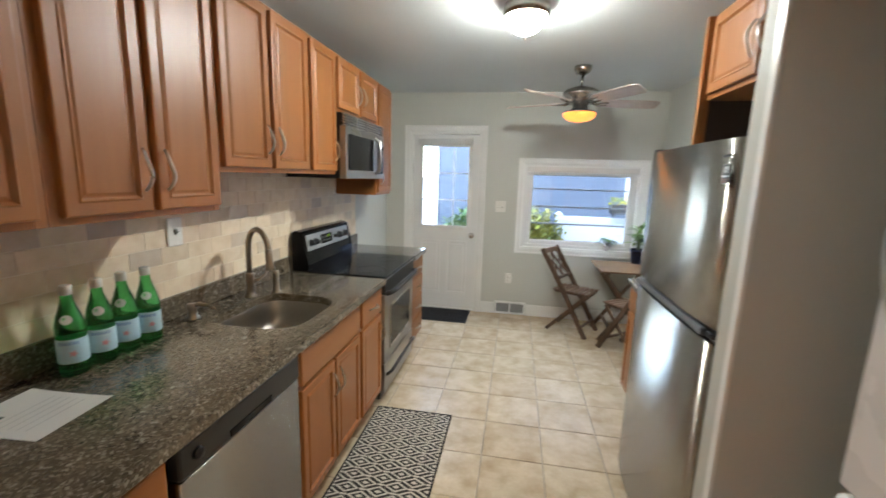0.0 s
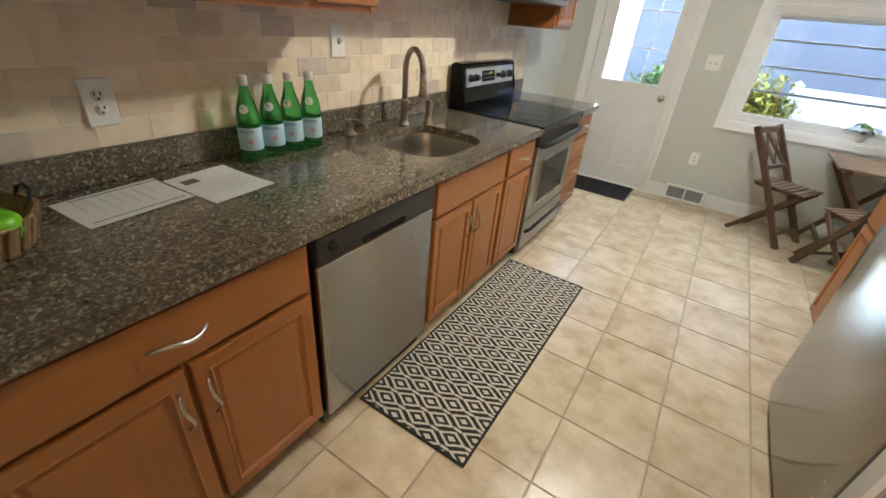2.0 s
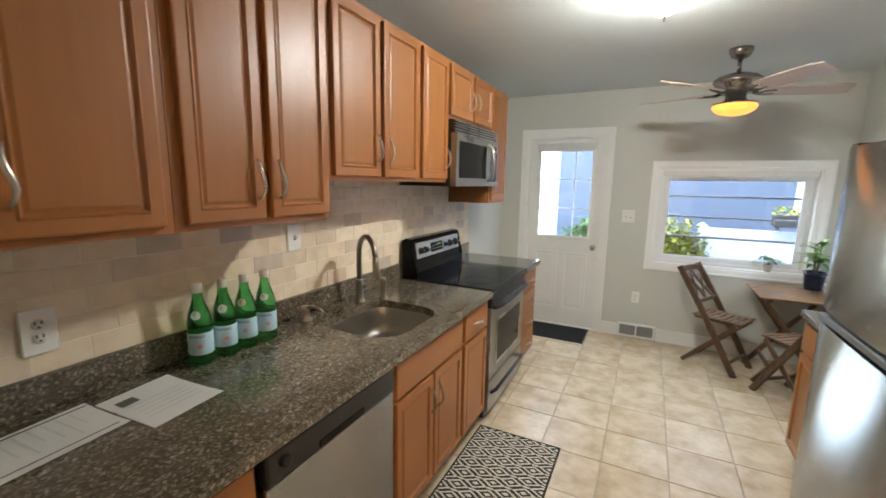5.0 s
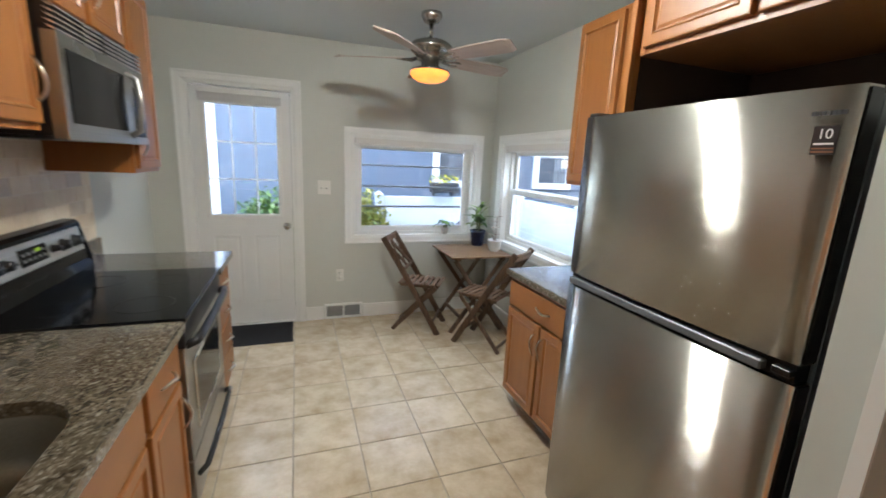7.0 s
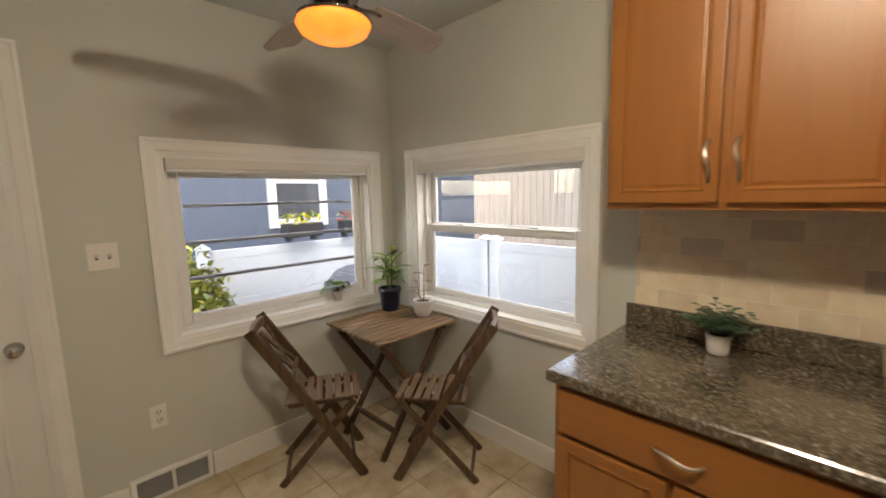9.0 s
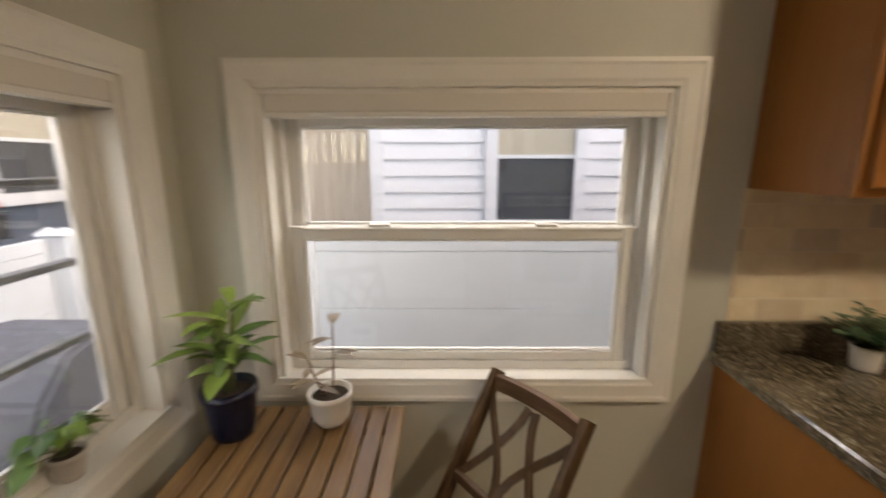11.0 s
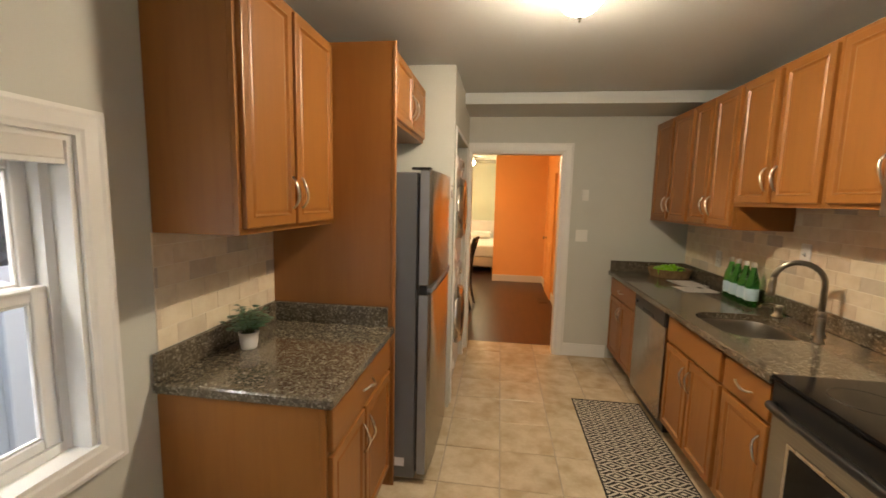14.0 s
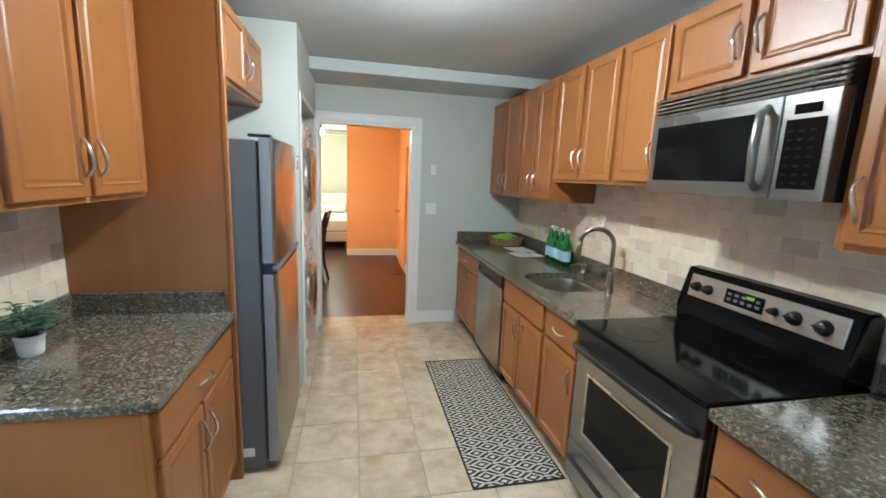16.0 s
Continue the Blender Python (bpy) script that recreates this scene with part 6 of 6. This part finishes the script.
g = [bm.verts.new((x, y, GZ)) for x, y in ((-600, -600), (600, -600), (600, 600), (-600, 600))]
bm.faces.new(g)
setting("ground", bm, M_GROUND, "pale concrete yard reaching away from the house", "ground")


def clapboards(bm, u0, u1, z0, z1, step, lip=0.024):
    """Lapped boards in local x, facing -y."""
    k = 0
    while z0 + k * step < z1:
        a, b = z0 + k * step, min(z1, z0 + (k + 1) * step)
        v = [bm.verts.new(c) for c in ((u0, -lip, a), (u1, -lip, a), (u1, -0.004, b), (u0, -0.004, b), (u0, 0.0, a), (u1, 0.0, a))]
        bm.faces.new((v[0], v[1], v[2], v[3]))
        bm.faces.new((v[4], v[5], v[1], v[0]))
        k += 1


def house_window(parent, x0, x1, z0, z1, trim, shade=False):
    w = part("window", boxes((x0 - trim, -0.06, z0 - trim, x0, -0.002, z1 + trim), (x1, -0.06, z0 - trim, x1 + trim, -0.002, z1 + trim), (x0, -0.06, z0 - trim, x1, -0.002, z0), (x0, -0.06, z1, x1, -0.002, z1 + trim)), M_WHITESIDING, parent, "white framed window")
    zm = z0 + (z1 - z0) * 0.47
    part("pane", boxes((x0, -0.03, z0, x1, -0.026, zm)), M_NBGLASS, w)
    part("pane", boxes((x0, -0.03, zm, x1, -0.026, z1)), M_NBSHADE if shade else M_NBGLASS, w)
    part("meeting_rail", boxes((x0, -0.045, zm - 0.02, x1, -0.031, zm + 0.02)), M_WHITESIDING, w)


nh = thing("neighbour_house", pose(0, 8.6, GZ), "blue-grey clapboard house with white trimmed windows", "house")
bm = bmesh.new()
clapboards(bm, -0.10, 9.5, 0.0, 6.0, 0.115, 0.006)
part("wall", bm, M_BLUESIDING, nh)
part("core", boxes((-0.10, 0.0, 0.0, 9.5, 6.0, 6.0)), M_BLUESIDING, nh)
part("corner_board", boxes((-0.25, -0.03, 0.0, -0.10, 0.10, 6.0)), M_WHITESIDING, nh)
house_window(nh, 3.75, 4.45, 1.55, 2.75, 0.13, True)
house_window(nh, 6.0, 6.7, 1.55, 2.75, 0.13, True)
part("foundation", boxes((-0.10, -0.035, 0.0, 9.5, -0.007, 0.25)), M_GROUND, nh)
bm = bmesh.new()
v = [bm.verts.new(c) for c in ((-0.55, -0.45, 5.95), (9.9, -0.45, 5.95), (9.9, 3.0, 8.2), (-0.55, 3.0, 8.2), (-0.55, 6.4, 5.95), (9.9, 6.4, 5.95))]
bm.faces.new((v[0], v[1], v[2], v[3]))
bm.faces.new((v[3], v[2], v[5], v[4]))
part("roof", bm, M_ROOF, nh)
wh = thing("neighbour_house", pose(6.6, 0, GZ, 0, 0, -90), "white clapboard house with double-hung windows", "house")
bm = bmesh.new()
clapboards(bm, -4.65, 6.0, 0.0, 5.6, 0.19)
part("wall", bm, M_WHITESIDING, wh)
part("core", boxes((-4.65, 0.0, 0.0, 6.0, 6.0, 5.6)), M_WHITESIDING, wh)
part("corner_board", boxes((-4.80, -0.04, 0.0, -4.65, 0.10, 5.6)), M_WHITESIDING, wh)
house_window(wh, -3.33, -2.45, 1.20, 2.75, 0.14, True)
house_window(wh, -1.15, -0.3, 1.20, 2.75, 0.14, True)
bm = bmesh.new()
v = [bm.verts.new(c) for c in ((-5.1, -0.45, 5.55), (6.4, -0.45, 5.55), (6.4, 3.0, 7.8), (-5.1, 3.0, 7.8), (-5.1, 6.4, 5.55), (6.4, 6.4, 5.55))]
bm.faces.new((v[0], v[1], v[2], v[3]))
bm.faces.new((v[3], v[2], v[5], v[4]))
part("roof", bm, M_ROOF, wh)

wf = thing("wooden_fence", pose(8.2, 4.6, GZ), "tall weathered wooden board fence behind the yard", "fence")
for i in range(26):
    part("board", boxes((0.0, i * 0.15, 0.0, 0.025, i * 0.15 + 0.142, 2.9 + 0.02 * math.sin(i * 2.1)), bevel=0.003), M_OLDWOOD, wf)
for z in (0.5, 2.3):
    part("rail", boxes((0.026, 0.0, z, 0.07, 3.9, z + 0.09)), M_OLDWOOD, wf)


def vinyl_fence(name, m, length, h, label):
    f = thing(name, m, label, "fence", "white vinyl fences")
    n = max(1, round(length / 2.2))
    for i in range(n + 1):
        x = length * i / n
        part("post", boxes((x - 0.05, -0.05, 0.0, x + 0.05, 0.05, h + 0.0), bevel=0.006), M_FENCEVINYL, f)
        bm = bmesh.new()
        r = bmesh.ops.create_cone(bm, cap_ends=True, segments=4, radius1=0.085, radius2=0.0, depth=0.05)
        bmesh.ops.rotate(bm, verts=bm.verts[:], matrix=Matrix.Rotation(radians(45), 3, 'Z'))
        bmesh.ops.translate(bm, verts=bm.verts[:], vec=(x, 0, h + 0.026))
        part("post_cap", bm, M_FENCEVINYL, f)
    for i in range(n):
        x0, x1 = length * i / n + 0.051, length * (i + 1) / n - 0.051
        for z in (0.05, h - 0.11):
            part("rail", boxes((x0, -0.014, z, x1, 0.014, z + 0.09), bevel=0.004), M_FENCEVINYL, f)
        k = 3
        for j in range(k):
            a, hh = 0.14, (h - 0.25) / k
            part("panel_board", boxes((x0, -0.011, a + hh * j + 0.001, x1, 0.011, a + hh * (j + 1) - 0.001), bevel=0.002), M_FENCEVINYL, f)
    return f


vinyl_fence("vinyl_fence", pose(2.19, 6.5, GZ), 2.16, 1.42, "white vinyl fence behind the corner window")
vinyl_fence("vinyl_fence", pose(4.35, 6.4, GZ, 0, 0, -90), 1.45, 1.42, "white vinyl fence at the yard corner")
vinyl_fence("vinyl_fence", pose(4.35, 4.83, GZ, 0, 0, -90), 4.6, 1.42, "white vinyl fence beside the table window")
vinyl_fence("vinyl_fence", pose(-1.28, 7.4, GZ), 1.25, 1.42, "low white vinyl fence behind the back door")

M_BUSH = leaf_material("shrub_leaf", (0.035, 0.09, 0.015), (0.16, 0.24, 0.04))
M_BUSHY = leaf_material("yellowing_shrub_leaf", (0.12, 0.16, 0.02), (0.40, 0.36, 0.06))
M_YELLOW = plain("yellow_petal", (0.75, 0.65, 0.03), 0.6, vary=0.1, bmp=0.0)
M_REDFLOWER = plain("red_petal", (0.6, 0.05, 0.03), 0.6, vary=0.1, bmp=0.0)


def shrub(m, rx, ry, h, count, mt, label, seed):
    s = thing("shrub", m, label, "shrub")
    r = random.Random(seed)
    bs, bl = bmesh.new(), bmesh.new()
    for i in range(14):
        a = i * 2.4
        q = Vector((rx * 0.6 * math.cos(a) * r.uniform(0.3, 1), ry * 0.6 * math.sin(a) * r.uniform(0.3, 1), h * r.uniform(0.6, 0.95)))
        tube(bs, [(0.03 * math.cos(a), 0.03 * math.sin(a), 0.0), q * 0.5 + Vector((0, 0, h * 0.08)), q], [0.012, 0.008, 0.003], 5)
    for i in range(count):
        a, u = r.uniform(0, math.tau), r.uniform(-0.9, 1)
        k = r.uniform(0.55, 1.0) * (1 + 0.18 * math.sin(a * 5 + u * 4))
        c = math.sqrt(max(0, 1 - u * u))
        p = Vector((rx * c * math.cos(a) * k, ry * c * math.sin(a) * k, h * (0.52 + 0.46 * u * k)))
        d = Vector((r.uniform(-1, 1), r.uniform(-1, 1), r.uniform(-0.3, 1))).normalized()
        leaf(bl, p, p + d * r.uniform(0.05, 0.09), r.uniform(0.017, 0.028), 0.01)
    part("branches", bs, M_STEM, s)
    part("foliage", bl, mt, s)
    return s


shrub(pose(0.82, 6.1, GZ), 0.42, 0.35, 1.45, 6500, M_BUSH, "rounded green shrub outside the back door", 3)
shrub(pose(1.85, 6.05, GZ), 0.40, 0.35, 1.50, 6500, M_BUSHY, "yellow-green shrub outside the corner window", 4)
for px, py, mt, lab in ((3.10, 6.38, M_YELLOW, "dark planter box with yellow flowers on the fence"), (3.75, 6.38, M_REDFLOWER, "dark planter box with red flowers on the fence")):
    pb = thing("planter_box", pose(px, py, GZ + 1.47), lab, "planter")
    bm = bmesh.new()
    box(bm, -0.2, -0.08, 0.0, 0.2, 0.08, 0.14, 0.01)
    part("trough", bm, M_BLACK, pb)
    part("bracket", boxes((-0.15, -0.02, -0.045, -0.12, 0.10, -0.0005), (0.12, -0.02, -0.045, 0.15, 0.10, -0.0005)), M_BLACK, pb)
    bl, bf = bmesh.new(), bmesh.new()
    r = random.Random(9)
    for i in range(120):
        p = Vector((r.uniform(-0.2, 0.2), r.uniform(-0.08, 0.08), 0.13 + r.uniform(0, 0.10)))
        leaf(bl if i % 2 else bf, p, p + Vector((r.uniform(-1, 1), r.uniform(-1, 1), r.uniform(0, 1))).normalized() * 0.06, 0.018, 0.01)
    part("foliage", bl, M_BUSH, pb)
    part("flowers", bf, mt, pb)

M_COVER = plain("grey_grill_cover", (0.10, 0.10, 0.11), 0.7, vary=0.1, scale=6.0, bmp=0.2)
gr = thing("barbecue_grill", pose(3.35, 5.65, GZ), "covered grey barbecue grill outside the window", "grill")
bm = bmesh.new()
prof = [(-0.38, 0.02), (-0.36, 0.85), (-0.30, 1.02), (-0.16, 1.16), (0.0, 1.19), (0.18, 1.17), (0.34, 1.05), (0.38, 0.85), (0.39, 0.02)]
a = [bm.verts.new((x, -0.28, z)) for x, z in prof]
b = [bm.verts.new((x, 0.28, z)) for x, z in prof]
for k in range(len(prof)):
    bm.faces.new((a[k], a[(k + 1) % len(prof)], b[(k + 1) % len(prof)], b[k]))
bm.faces.new(a)
bm.faces.new(b)
bmesh.ops.bevel(bm, geom=bm.edges[:], offset=0.02, segments=2, affect='EDGES')
part("cover", bm, M_COVER, gr)
part("foot_rail", boxes((-0.36, -0.26, 0.0, 0.36, 0.26, 0.0195)), M_BLACK, gr)


# ---- tiles, last ----
def tile_mesh(name, w, h, d, mat, bev=0.003):
    bm = bmesh.new()
    x0, x1, y0, y1 = -w / 2, w / 2, -h / 2, h / 2
    lo = [bm.verts.new((x, y, 0.0)) for x, y in ((x0, y0), (x1, y0), (x1, y1), (x0, y1))]
    md = [bm.verts.new((x, y, d - bev)) for x, y in ((x0, y0), (x1, y0), (x1, y1), (x0, y1))]
    hi = [bm.verts.new((x + (bev if x < 0 else -bev), y + (bev if y < 0 else -bev), d)) for x, y in ((x0, y0), (x1, y0), (x1, y1), (x0, y1))]
    for a, b in ((lo, md), (md, hi)):
        for k in range(4):
            bm.faces.new((a[k], a[(k + 1) % 4], b[(k + 1) % 4], b[k]))
    bm.faces.new(hi)
    bmesh.ops.recalc_face_normals(bm, faces=bm.faces[:])
    me = bpy.data.meshes.new(name)
    bm.to_mesh(me)
    bm.free()
    me.materials.append(mat)
    return me


meshes = {}
trng = random.Random(11)


def lay(name, parent, mat, m, w, h, d, gap, bev):
    key = (name, round(w, 4), round(h, 4))
    if key not in meshes:
        meshes[key] = tile_mesh(name, w - gap, h - gap, d, mat, bev)
    o = new(name, meshes[key])
    o.parent = parent
    o.matrix_basis = m
    return o


# floor tiles on a straight grid
P, TX, TY = 0.3475, 1.070, 1.449
i0, i1 = math.floor((0 - TX) / P), math.ceil((XR - TX) / P)
j0, j1 = math.floor((-0.25 - TY) / P), math.ceil((YN - TY) / P)
for i in range(i0, i1):
    for j in range(j0, j1):
        xa, xb = max(0.0, TX + i * P), min(XR, TX + (i + 1) * P)
        ya, yb = max(-0.25, TY + j * P), min(YN, TY + (j + 1) * P)
        if xb - xa < 0.02 or yb - ya < 0.02:
            continue
        tilt = trng.uniform(-0.06, 0.06)
        lay("tile", floor, M_TILE, pose((xa + xb) / 2, (ya + yb) / 2, -0.0052, tilt, trng.uniform(-0.06, 0.06), 0), xb - xa, yb - ya, 0.0052, 0.006, 0.002)

# backsplash tiles in running bond on both long walls
W, H = 0.152, 0.0765


def splash(name, x, out, y0, y1, tops, label, phase):
    """tops: (y0, y1, top) stretches; tiles run along y."""
    bm = bmesh.new()
    for a, b, top in tops:
        box(bm, min(x, x + out * 0.004), a, 1.0185, max(x, x + out * 0.004), b, top)
    bed_ = setting(name, bm, M_GROUT_W, label, "backsplash")
    row = 0
    while 1.019 + row * H < max(t[2] for t in tops) - 0.01:
        z0 = 1.019 + row * H
        off = phase + (W / 2 if row % 2 else 0)
        k = math.floor((y0 - off) / W)
        while off + k * W < y1:
            a, b = max(y0, off + k * W), min(y1, off + (k + 1) * W)
            k += 1
            if b - a < 0.012:
                continue
            top = next((t[2] for t in tops if t[0] <= (a + b) / 2 <= t[1]), 0)
            z1 = min(z0 + H, top)
            if z1 - z0 < 0.012:
                continue
            m = pose(x + out * 0.0041, (a + b) / 2, (z0 + z1) / 2, 90, 0, 90 if out > 0 else -90)
            lay("tile", bed_, M_SUBWAY, m @ pose(0, 0, 0, trng.uniform(-0.25, 0.25), trng.uniform(-0.15, 0.15), 0), b - a, z1 - z0, 0.0018, 0.0026, 0.0007)
        row += 1


splash("backsplash", 0.0005, 1, 0.001, 3.745, [(0.001, 1.452, 1.434), (1.452, 2.54, 1.584), (2.54, 3.315, 1.60), (3.315, 3.745, 1.419)], "travertine subway tile backsplash along the sink run", 0.146)
splash("backsplash", XR - 0.0005, -1, 2.225, 3.0, [(2.225, 3.0, 1.448)], "travertine subway tile backsplash beside the window", 0.02)
